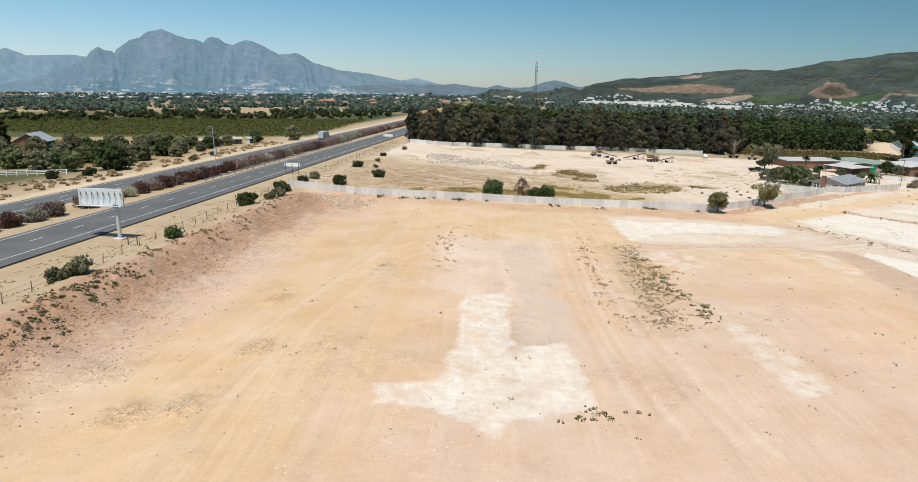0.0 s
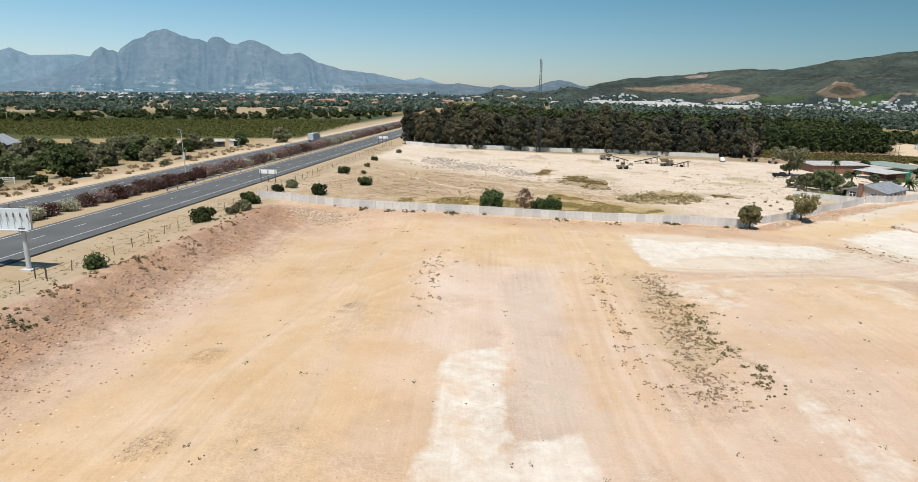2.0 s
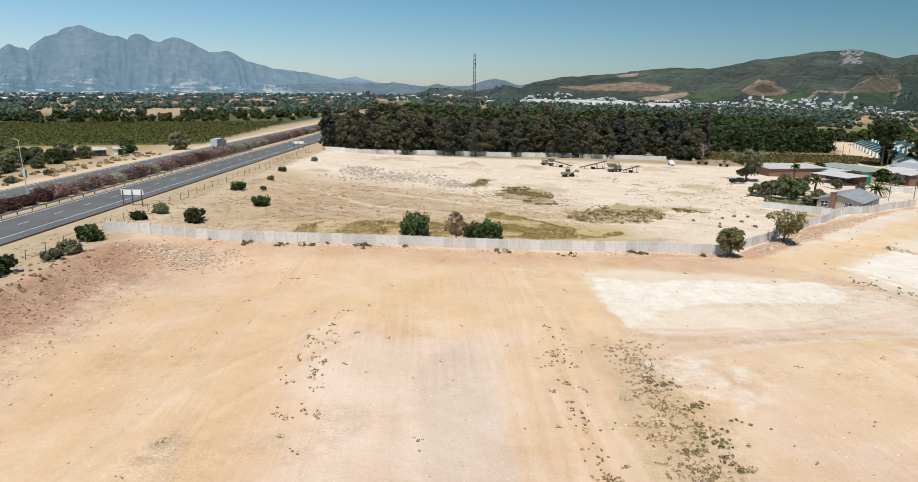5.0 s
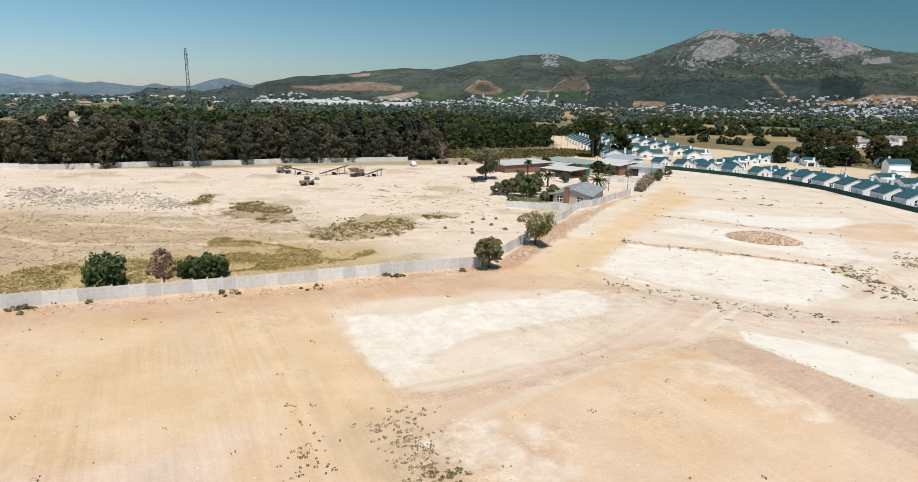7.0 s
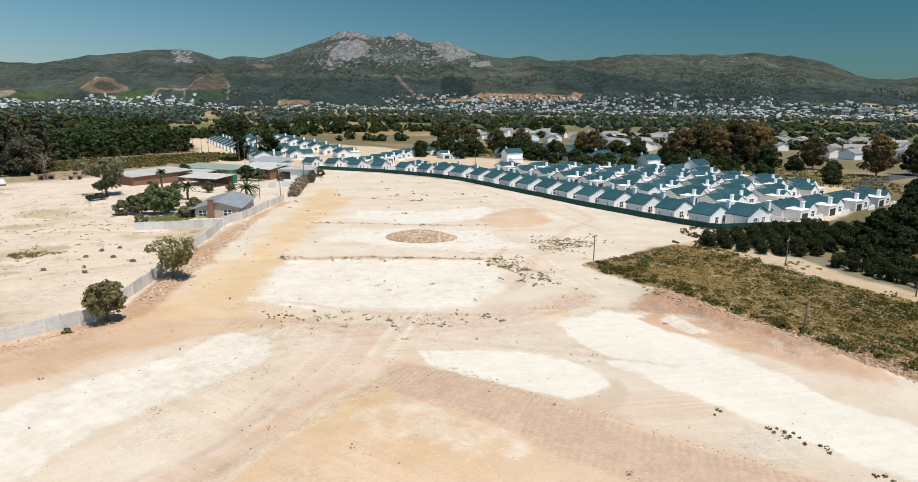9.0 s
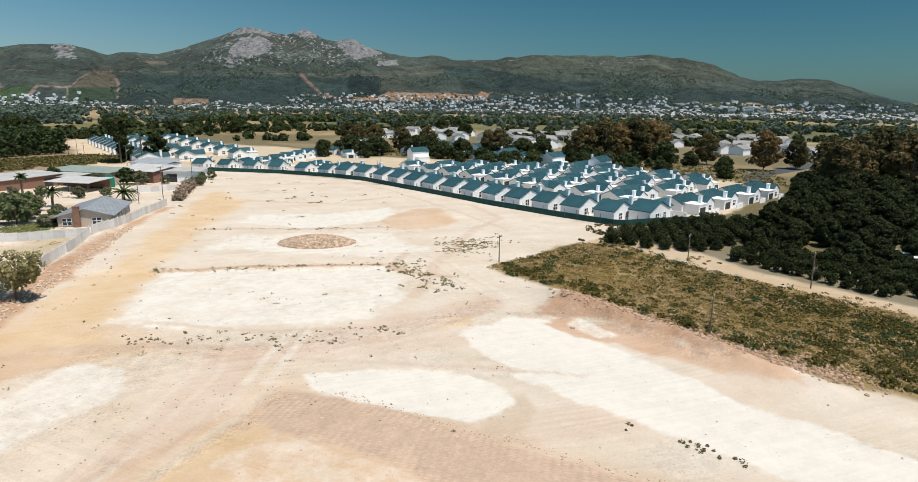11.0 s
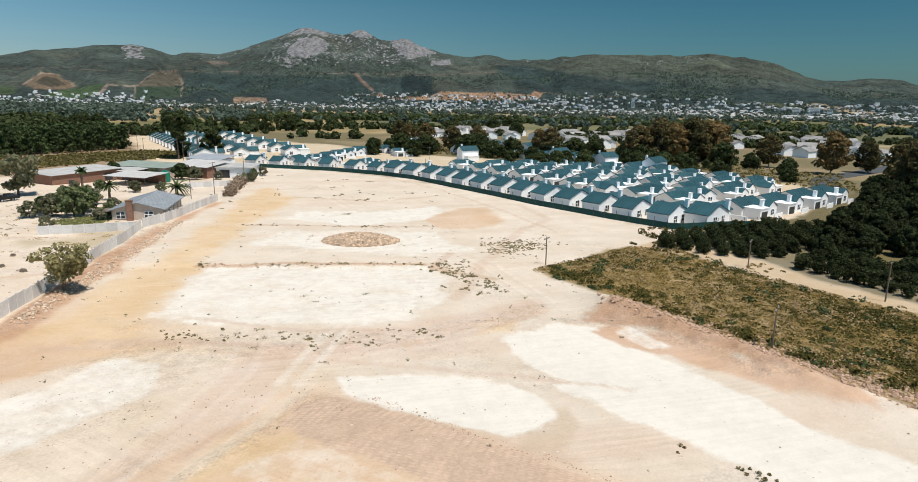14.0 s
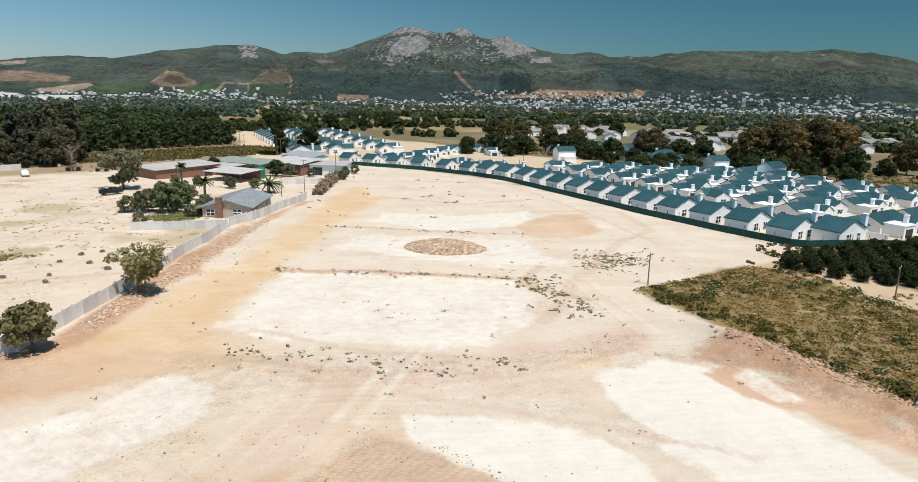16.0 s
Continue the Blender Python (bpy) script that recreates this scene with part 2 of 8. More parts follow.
def foliage(name, dark, light, dry=None, through=0.25):
    """Leaves: colour by loose piece and by tree, some light shining through."""
    m, n, l, b = shader(name, 0.8)
    b.inputs["Specular IOR Level"].default_value = 0.1
    one = n.new("ShaderNodeNewGeometry").outputs["Random Per Island"]
    tree = n.new("ShaderNodeObjectInfo").outputs["Random"]
    where = n.new("ShaderNodeTexCoord").outputs["Object"]
    blot = noise_tex(n, l, where, 2.5, 2.0)
    mixv = math_node(n, l, "ADD", math_node(n, l, "MULTIPLY", one, 0.6), math_node(n, l, "MULTIPLY", blot, 0.5))
    colour = mixed(n, l, mixv, dark, light)
    if dry:
        colour = mixed(n, l, span(n, l, math_node(n, l, "ADD", blot, math_node(n, l, "MULTIPLY", tree, 0.35)), 0.62, 0.85, 0, 0.8), colour, dry)
    hsv = n.new("ShaderNodeHueSaturation")
    l.new(span(n, l, tree, 0, 1, 0.75, 1.25), hsv.inputs["Value"])
    l.new(colour, hsv.inputs["Color"])
    l.new(hsv.outputs[0], b.inputs["Base Color"])
    t = n.new("ShaderNodeBsdfTranslucent")
    l.new(hsv.outputs[0], t.inputs["Color"])
    mx = n.new("ShaderNodeMixShader")
    mx.inputs[0].default_value = through
    l.new(b.outputs[0], mx.inputs[1])
    l.new(t.outputs[0], mx.inputs[2])
    l.new(mx.outputs[0], n["Material Output"].inputs["Surface"])
    return m


def stretched(n, l, where, turn, wide, long, detail=3.0):
    """Noise drawn out along one bearing, as scrapes and wheel marks are."""
    m = n.new("ShaderNodeMapping")
    m.vector_type = "TEXTURE"
    m.inputs["Rotation"].default_value = (0, 0, turn)
    m.inputs["Scale"].default_value = (wide, long, 1.0)
    l.new(where, m.inputs["Vector"])
    return noise_tex(n, l, m.outputs[0], 1.0, detail, 0.6)


def ground_material():
    m, n, l, b = shader("earth", 0.95)
    where = n.new("ShaderNodeTexCoord").outputs["Object"]
    base, cover = n.new("ShaderNodeAttribute"), n.new("ShaderNodeAttribute")
    base.attribute_name, cover.attribute_name = "soil", "cover"
    lots = n.new("ShaderNodeSeparateColor")
    l.new(cover.outputs["Color"], lots.inputs[0])
    chalky, pressed, east = lots.outputs[0], lots.outputs[1], lots.outputs[2]
    grit = base.outputs["Alpha"]
    add = lambda u, v: math_node(n, l, "ADD", u, v)
    mul = lambda u, v: math_node(n, l, "MULTIPLY", u, v)
    wide, mid, fine = noise_tex(n, l, where, 7.0, 6.0, 0.6), noise_tex(n, l, where, 1.3, 6.0, 0.7), noise_tex(n, l, where, 0.22, 3.0, 0.7)
    ragged = noise_tex(n, l, where, 2.6, 8.0, 0.68)
    scrape = add(mul(stretched(n, l, where, 0.08, 0.42, 15.0, 5.0), math_node(n, l, "SUBTRACT", 1.0, east)), mul(stretched(n, l, where, 0.9, 0.45, 13.0, 5.0), east))
    soft, rough = add(mul(wide, 0.6), mul(mid, 0.4)), add(mul(mid, 0.55), mul(fine, 0.45))
    value = add(span(n, l, soft, 0.35, 0.65, 0.91, 1.06), mul(grit, span(n, l, rough, 0.36, 0.62, -0.27, 0.15)))
    value = add(value, add(mul(span(n, l, scrape, 0.3, 0.7, -0.075, 0.065), span(n, l, noise_tex(n, l, where, 16.0, 3.0), 0.44, 0.60, 0.1, 1.0)), span(n, l, fine, 0.3, 0.7, -0.06, 0.05)))
    hsv = n.new("ShaderNodeHueSaturation")
    l.new(value, hsv.inputs["Value"])
    l.new(span(n, l, wide, 0.3, 0.7, 1.12, 0.9), hsv.inputs["Saturation"])
    l.new(base.outputs["Color"], hsv.inputs["Color"])
    colour = hsv.outputs[0]
    # soil pressed by tracked machines
    tread = n.new("ShaderNodeTexVoronoi")
    tread.inputs["Scale"].default_value, tread.inputs["Randomness"].default_value = 1.0, 0.22
    turned = n.new("ShaderNodeMapping")
    turned.vector_type = "TEXTURE"
    turned.inputs["Rotation"].default_value, turned.inputs["Scale"].default_value = (0, 0, 0.35), (0.34, 0.62, 1.0)
    l.new(where, turned.inputs["Vector"])
    l.new(turned.outputs[0], tread.inputs["Vector"])
    print_mark = span(n, l, tread.outputs["Distance"], 0.25, 0.55, 0.04, -0.13)
    packed = n.new("ShaderNodeHueSaturation")
    l.new(add(add(span(n, l, mid, 0.3, 0.7, 0.86, 1.08), print_mark), span(n, l, fine, 0.3, 0.7, -0.08, 0.08)), packed.inputs["Value"])
    packed.inputs["Color"].default_value = (0.595, 0.425, 0.305, 1)
    colour = mixed(n, l, span(n, l, add(pressed, span(n, l, ragged, 0.2, 0.8, -0.4, 0.4)), 0.30, 0.75, 0, 0.9), colour, packed.outputs[0])
    # chalk spread over it with a torn rim
    chalk = n.new("ShaderNodeHueSaturation")
    l.new(add(add(span(n, l, soft, 0.35, 0.65, 0.93, 1.03), span(n, l, scrape, 0.3, 0.7, -0.05, 0.025)), span(n, l, rough, 0.36, 0.62, -0.05, 0.025)), chalk.inputs["Value"])
    chalk.inputs["Color"].default_value = (0.725, 0.665, 0.572, 1)
    torn = span(n, l, add(chalky, span(n, l, ragged, 0.2, 0.8, -0.42, 0.42)), 0.24, 0.80, 0, 0.96)
    colour = mixed(n, l, torn, colour, chalk.outputs[0])
    # clods and chips
    cell = n.new("ShaderNodeTexVoronoi")
    cell.inputs["Scale"].default_value = 1.9
    l.new(where, cell.inputs["Vector"])
    speck = span(n, l, cell.outputs["Distance"], 0.10, 0.20, 0.8, 0.0)
    gate = add(grit, span(n, l, noise_tex(n, l, where, 3.0, 6.0, 0.65), 0.54, 0.64, 0.0, 0.9))
    colour = mixed(n, l, mul(speck, math_node(n, l, "MINIMUM", gate, 1.0)), colour, (0.41, 0.29, 0.195))
    pale = n.new("ShaderNodeTexVoronoi")
    pale.inputs["Scale"].default_value = 1.1
    l.new(where, pale.inputs["Vector"])
    chip = mul(span(n, l, pale.outputs["Distance"], 0.07, 0.15, 0.7, 0.0), span(n, l, noise_tex(n, l, where, 6.0, 4.0), 0.50, 0.60, 0.0, 1.0))
    colour = mixed(n, l, chip, colour, (0.72, 0.64, 0.54))
    l.new(colour, b.inputs["Base Color"])
    relief = add(add(mul(mid, 0.40), mul(fine, 0.12)), add(mul(grit, rough), add(mul(scrape, 0.18), mul(mul(pressed, print_mark), 0.5))))
    bump(n, l, b, mul(relief, span(n, l, torn, 0.0, 1.0, 1.0, 0.4)), 0.9, 0.24)
    return m


LEAF_WEED = foliage("olive_weed_leaves", (0.12, 0.105, 0.045), (0.30, 0.255, 0.125))
LEAF_STRAW = foliage("brown_weed_stalks", (0.20, 0.145, 0.085), (0.42, 0.315, 0.19))
LEAF_GOLD = foliage("golden_weeds", (0.135, 0.098, 0.028), (0.29, 0.205, 0.064), (0.30, 0.215, 0.09))
LEAF_RANK = foliage("rank_weeds", (0.042, 0.044, 0.012), (0.135, 0.118, 0.032))
EARTH = ground_material()
ASPHALT = surface("asphalt", (0.098, 0.102, 0.102), (0.145, 0.147, 0.145), 6.0, 0.9, 0, 0.05, 0.01)
ASPHALT_NEW = surface("fresh_asphalt", (0.060, 0.064, 0.068), (0.095, 0.098, 0.10), 6.0, 1.0, 0, 0.05, 0.02)
LINE_WHITE = surface("line_paint", (0.55, 0.55, 0.52), (0.72, 0.72, 0.69), 1.0, 0.7)
CONCRETE = surface("precast_concrete", (0.57, 0.55, 0.53), (0.76, 0.74, 0.715), 0.9, 0.9, 0, 0.1, 0.01, 0.13)
PLASTER_WHITE = surface("white_plaster", (0.84, 0.84, 0.83), (0.91, 0.91, 0.90), 2.5, 0.85, 0, 0.1, 0.004, 0.05)
ROOF_TEAL = surface("teal_sheet_roof", (0.022, 0.070, 0.084), (0.034, 0.098, 0.112), 3.0, 0.55, 0.0, 0.1, 0.0, 0.14)
GLASS_DARK = surface("window_glass", (0.02, 0.03, 0.035), (0.05, 0.06, 0.07), 2.0, 0.15)
DOOR_DARK = surface("dark_door", (0.03, 0.035, 0.04), (0.06, 0.06, 0.06), 1.0, 0.6)
FENCE_NET = surface("green_net", (0.012, 0.05, 0.045), (0.02, 0.08, 0.07), 1.5, 0.8)
BARK = surface("bark", (0.09, 0.065, 0.045), (0.19, 0.15, 0.115), 0.6, 0.95, 0, 0.15, 0.03)
BARK_PALE = surface("pale_bark", (0.25, 0.21, 0.17), (0.42, 0.37, 0.31), 0.6, 0.95, 0, 0.15, 0.03)
LEAF_PINE = foliage("windbreak_leaves", (0.028, 0.034, 0.024), (0.145, 0.148, 0.105), (0.15, 0.122, 0.068))
LEAF_TREE = foliage("broad_leaves", (0.028, 0.046, 0.018), (0.12, 0.155, 0.06))
LEAF_DARK = foliage("dark_leaves", (0.016, 0.026, 0.012), (0.095, 0.115, 0.042))
LEAF_GROVE = foliage("grove_leaves", (0.012, 0.019, 0.009), (0.062, 0.074, 0.027))
LEAF_GUM = foliage("gum_leaves", (0.04, 0.042, 0.018), (0.15, 0.13, 0.055), (0.22, 0.135, 0.055))
# two leaf copies for distance, haze mixed into their colour: paler and bluer
LEAF_FAR_HAZED = foliage("far_hazed_leaves", (0.044, 0.070, 0.058), (0.15, 0.19, 0.14))
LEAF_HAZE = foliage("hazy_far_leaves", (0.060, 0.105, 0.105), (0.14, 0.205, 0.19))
LEAF_VINE = foliage("vine_leaves", (0.055, 0.068, 0.018), (0.155, 0.155, 0.045))
LEAF_GARDEN = foliage("garden_leaves", (0.075, 0.095, 0.04), (0.25, 0.275, 0.13), None, 0.35)
LAWN = foliage("lawn_blades", (0.18, 0.185, 0.065), (0.33, 0.325, 0.14))
LEAF_OLIVE = foliage("olive_leaves", (0.085, 0.090, 0.048), (0.29, 0.28, 0.165), None, 0.35)
LEAF_RED = foliage("oleander_leaves", (0.05, 0.03, 0.025), (0.19, 0.095, 0.08), (0.20, 0.165, 0.14))
LEAF_PALE = foliage("pale_shrub_leaves", (0.10, 0.10, 0.06), (0.30, 0.29, 0.19))
LEAF_BLOOM = foliage("blooming_shrub_leaves", (0.13, 0.14, 0.075), (0.58, 0.54, 0.42))
LEAF_ROSE = foliage("rose_shrub_leaves", (0.13, 0.085, 0.07), (0.42, 0.30, 0.265))
LEAF_FIELD = foliage("weed_leaves", (0.07, 0.07, 0.024), (0.22, 0.185, 0.065), (0.34, 0.25, 0.11))
GRASS_DRY = foliage("dry_grass", (0.26, 0.185, 0.105), (0.46, 0.345, 0.20))
LEAF_BROOM = foliage("pale_olive_leaves", (0.12, 0.115, 0.05), (0.37, 0.325, 0.155), None, 0.35)
LEAF_BROWN = foliage("withered_leaves", (0.12, 0.07, 0.05), (0.27, 0.17, 0.125))
GRASS_GREEN = foliage("green_grass", (0.25, 0.195, 0.07), (0.45, 0.35, 0.13))
TWIGS = surface("twigs", (0.20, 0.145, 0.10), (0.36, 0.27, 0.19), 0.4, 0.95, island=0.3)
STEEL_GREY = surface("painted_steel", (0.42, 0.45, 0.47), (0.60, 0.63, 0.65), 1.5, 0.5, 0.0, 0.1, 0.0)
BOARD_PALE = surface("pale_board", (0.58, 0.62, 0.63), (0.72, 0.75, 0.76), 1.2, 0.6, 0.0, 0.1, 0.0)
STEEL_DARK = surface("dark_steel", (0.06, 0.06, 0.06), (0.13, 0.12, 0.11), 0.8, 0.6, 0.2)
TIMBER = surface("weathered_timber", (0.13, 0.10, 0.075), (0.24, 0.19, 0.15), 0.5, 0.9, 0, 0.1, 0.01)
BRICK = surface("brick", (0.19, 0.10, 0.07), (0.30, 0.17, 0.12), 0.5, 0.9, 0, 0.2, 0.01)
WALL_TAN = surface("tan_wall", (0.40, 0.33, 0.27), (0.52, 0.44, 0.37), 1.5, 0.9, 0, 0.1, 0.006)
ROOF_GREY = surface("grey_sheet_roof", (0.26, 0.28, 0.30), (0.38, 0.40, 0.42), 2.0, 0.55, 0.0, 0.1, 0, 0.1)
ROOF_VILLAGE = surface("grey_tile_roof", (0.20, 0.19, 0.18), (0.36, 0.34, 0.32), 3.0, 0.85, 0.0, 0.1, 0, 0, 0.3)
WALL_CREAM = surface("cream_wall", (0.52, 0.42, 0.34), (0.66, 0.55, 0.46), 1.5, 0.9, 0, 0.1, 0.006)
ROOF_TILE = surface("red_tile_roof", (0.30, 0.165, 0.11), (0.42, 0.25, 0.18), 1.5, 0.9, 0, 0.1, 0, 0, 0.25)
ROOF_PALE = surface("pale_sheet_roof", (0.40, 0.385, 0.36), (0.60, 0.585, 0.55), 2.5, 0.6, 0.0, 0.1, 0, 0.1)
ROOF_GREEN = surface("faded_green_roof", (0.22, 0.27, 0.23), (0.34, 0.38, 0.32), 2.5, 0.6)
TANK_GREEN = surface("green_plastic", (0.01, 0.16, 0.10), (0.02, 0.22, 0.14), 1.0, 0.5)
STONE = surface("stone", (0.40, 0.29, 0.20), (0.66, 0.52, 0.39), 0.8, 0.95, 0, 0.2, 0.02, 0.0, 0.3)
HEAP_STONE = surface("field_stones", (0.34, 0.235, 0.155), (0.60, 0.45, 0.32), 0.8, 0.95, 0, 0.2, 0.02, 0.0, 0.35)
CLOD = surface("soil_clods", (0.34, 0.215, 0.14), (0.54, 0.38, 0.27), 0.8, 0.95, 0, 0.2, 0.02, 0.0, 0.3)
RUBBLE = surface("rubble", (0.33, 0.275, 0.22), (0.58, 0.50, 0.42), 0.8, 0.95, 0, 0.2, 0.02, 0.0, 0.3)
YELLOW_STEEL = surface("dusty_steel", (0.20, 0.155, 0.105), (0.36, 0.285, 0.20), 0.8, 0.6)
WHITE_PAINT = surface("white_car_paint", (0.74, 0.74, 0.74), (0.82, 0.82, 0.82), 1.0, 0.35)
RUBBER = surface("rubber", (0.015, 0.015, 0.015), (0.03, 0.03, 0.03), 0.5, 0.9)

# ---- the lie of the land ----
LAND_X = [-3000, -2000, -120, -62, -50, -40, -15, 4, 18, 35, 50, 72, 105, 155, 260, 700, 1500, 2600]
LAND_Z = [0.0, 2.0, 4.3, 4.0, 3.6, 2.3, 1.6, 0.9, 0.6, 0.4, -0.1, -1.1, -1.75, -2.6, -5.0, -14.0, -28.0, -32.0]
ROAD_X0, ROAD_X1, FAR_X0, FAR_X1 = -77.6, -65.2, -100.2, -89.6


def ground_z(x, y):
    scalar = np.isscalar(x)
    x, y = np.asarray(x, float), np.asarray(y, float)
    z = (np.interp(x, LAND_X, LAND_Z) + np.interp(x - 5, LAND_X, LAND_Z) + np.interp(x + 5, LAND_X, LAND_Z)) / 3
    site = step(-46, -36, x) * step(200, 150, x) * step(10, 30, y) * step(330, 260, y)
    z = z + 0.10 * site * fbm(x, y, 14, 4, 5)
    # cut bank between verge and field
    along = step(5, 30, y) * step(139, 128, y)
    edge = x + 1.6 * fbm(x, y, 9, 3, 8)
    z = z + along * (0.55 * step(-56.5, -52.5, edge) * step(-45, -50, edge) - 1.25 * step(-50.5, -45.4, edge) * step(-18, -36, x))
    z = z + along * (0.42 * fbm(x, y, 2.6, 4, 9) + 0.30 * np.abs(vnoise(x * 0.3, y, 1.5, 10))) * step(-53, -50, x) * step(-40, -44, x)
    # heap of soil at the bank's far end, soil ridge along the wall
    z = z + 1.0 * np.exp(-((x + 45) / 5.5) ** 2 - ((y - 132) / 4.0) ** 2)
    run = (x - 44) * 0.70 + (y - 148.5) * 0.714
    off = -(x - 44) * 0.714 + (y - 148.5) * 0.70
    z = z + 0.55 * step(0, 6, run) * step(86, 78, run) * np.exp(-((off + 2.2 + 0.7 * fbm(x, y, 6, 3, 4)) / 1.2) ** 2)
    # tracked slope down to the white pad
    d = (x - 56.5) + 0.10 * (y - 98) + 0.8 * fbm(x, y, 12, 2, 6)
    z = z + 0.9 * step(3, -3, d) * step(20, 45, x) * step(60, 72, y) * step(114, 104, y)
    # spoil ridge beside the weedy field
    r = ((x - 96) * (77 - 103) - (y - 103) * (84.5 - 96)) / math.hypot(26, 11.5)
    s = ((x - 96) * (84.5 - 96) + (y - 103) * (77 - 103)) / math.hypot(26, 11.5)
    z = z + 1.15 * np.exp(-((r - 1.2) / 2.2) ** 2) * step(-6, 2, s) * step(44, 26, s) * (1 + 0.6 * fbm(x, y, 2.4, 4, 3))
    # low terrace edges on the pale pads
    z = z + 0.35 * step(-0.8, 0.8, (x - 84) * 0.80 + (y - 145) * 0.60 + 0.5 * fbm(x, y, 8, 2, 2)) * step(55, 66, x) * step(112, 100, x)
    z = z + 0.5 * np.exp(-((x - 136) / 9) ** 2 - ((y - 149) / 5) ** 2)
    for hx, hy, hr in ((-31, 41, 3.0), (-27, 42.4, 2.4), (-26, 54.7, 2.6), (-30, 70, 2.5)):
        z = z + (0.22 + 0.25 * fbm(x, y, 1.6, 3, 87)) * step(hr, hr * 0.2, np.hypot(x - hx, (y - hy) * 0.8))
    # worked yard behind the wall
    yard = step(146, 152, y) * step(275, 262, y) * step(-54, -48, x) * step(92, 84, x)
    z = z + 0.25 * yard * fbm(x, y, 9, 4, 7)
    for hx, hy, hr, hh in ((0.6, 261, 5, 1.9), (44, 268, 4, 1.5), (62, 264, 4.5, 1.6), (67, 262, 3.5, 1.2), (18, 262, 4, 1.2)):
        z = z + hh * np.clip(1 - np.hypot(x - hx, y - hy) / hr, 0, 1)
    return float(z) if scalar else z


TAN, PINK, CREAM = np.array((0.605, 0.425, 0.280)), np.array((0.585, 0.430, 0.322)), np.array((0.645, 0.545, 0.43))
CHALK, YELLOW, VERGE = np.array((0.74, 0.685, 0.60)), np.array((0.63, 0.455, 0.275)), np.array((0.44, 0.335, 0.215))
BROWN, YARD, WEED = np.array((0.42, 0.27, 0.175)), np.array((0.655, 0.54, 0.42)), np.array((0.29, 0.205, 0.09))
FARM, OLIVE, DRY = np.array((0.10, 0.10, 0.042)), np.array((0.055, 0.07, 0.03)), np.array((0.27, 0.195, 0.11))


def soil_colour(x, y):
    """The bare colour of the ground."""
    def lay(c, mask, colour):
        return c + (colour - c) * np.clip(mask, 0, 1)[..., None]

    far = np.hypot(x - 40, y - 120)
    c = np.zeros(x.shape + (3,)) + FARM
    c = lay(c, step(0.05, 0.35, fbm(x, y, 220, 4, 31)), DRY)
    c = lay(c, step(0.1, 0.4, fbm(x + 900, y, 160, 3, 37)), OLIVE)
    # parcels of farmland: stubble, vines, fallow and grass
    for turn, w, d, k in ((0.30, 170.0, 95.0, 3), (0.95, 260.0, 120.0, 8)):
        u = (x * math.cos(turn) + y * math.sin(turn)) / w + 0.15 * vnoise(x, y, 300, k)
        v = (y * math.cos(turn) - x * math.sin(turn)) / d + 0.15 * vnoise(x, y, 300, k + 1)
        pick = lattice(np.floor(u + 0.37 * np.floor(v)), np.floor(v), k)
        for low, high, col in ((0.0, 0.22, (0.36, 0.26, 0.125)), (0.22, 0.36, (0.30, 0.205, 0.125)), (0.36, 0.5, (0.13, 0.125, 0.045)), (0.5, 0.58, (0.44, 0.34, 0.21))):
            c = lay(c, 0.85 * (pick >= low) * (pick < high) * (0.8 + 0.4 * fbm(x, y, 30, 3, k)), np.array(col))
    side_az = np.degrees(np.arctan2(x - 10, y - 60))
    c = lay(c, 0.85 * step(40, 50, side_az) * step(520, 580, far) * step(1200, 1050, far), np.array((0.115, 0.118, 0.052)) + 0.05 * fbm(far, side_az * 3, 45, 3, 57)[..., None] * np.array((1.6, 1.0, 0.4)))
    c = lay(c, inside(x, y, [(-230, 560), (-420, 640), (-600, 720), (-560, 860), (-380, 900), (-200, 760)], 8, 14, 150), np.array((0.38, 0.285, 0.175)))
    # belt along the road and the site
    c = lay(c, step(-122, -112, x) * step(-30, -50, x) * step(900, 500, y), VERGE)
    c = lay(c, step(-107, -103, x + 2 * fbm(x, y, 12, 3, 2)) * step(-99, -102, x) * step(800, 500, y), np.array((0.60, 0.47, 0.32)))
    site = step(-53, -50.5, x + 1.6 * fbm(x, y, 8, 3, 14)) * step(152, 147, x - 0.34 * (y - 110)) * step(290, 270, y) * step(-30, 0, y)
    c = lay(c, site, TAN)
    c = lay(c, 0.92 * site * step(-38.5, -44, x + 2.4 * fbm(x, y, 6, 4, 6)) * step(141, 130, y), BROWN * 1.12)
    c = lay(c, 0.55 * site * step(-30, -40, x + 3.5 * fbm(x, y, 9, 4, 16)) * step(141, 130, y), PINK * 0.93)
    c = lay(c, site * 0.55 * step(-0.05, 0.35, fbm(x, y, 26, 4, 21)), PINK)
    c = lay(c, site * 0.5 * step(0.12, 0.45, fbm(x, y + 300, 20, 4, 22)), YELLOW)
    c = lay(c, 0.75 * inside(x, y, [(-40, 120), (-16, 122), (-14, 84), (-12, 50), (-16, 30), (-34, 30), (-36, 70)], 3, 3, 101), np.array((0.605, 0.425, 0.250)))
    c = lay(c, 0.75 * inside(x, y, [(-10, 139), (20, 138), (22, 112), (10, 110), (4, 108), (-14, 109)], 4.5, 4, 102), YELLOW)
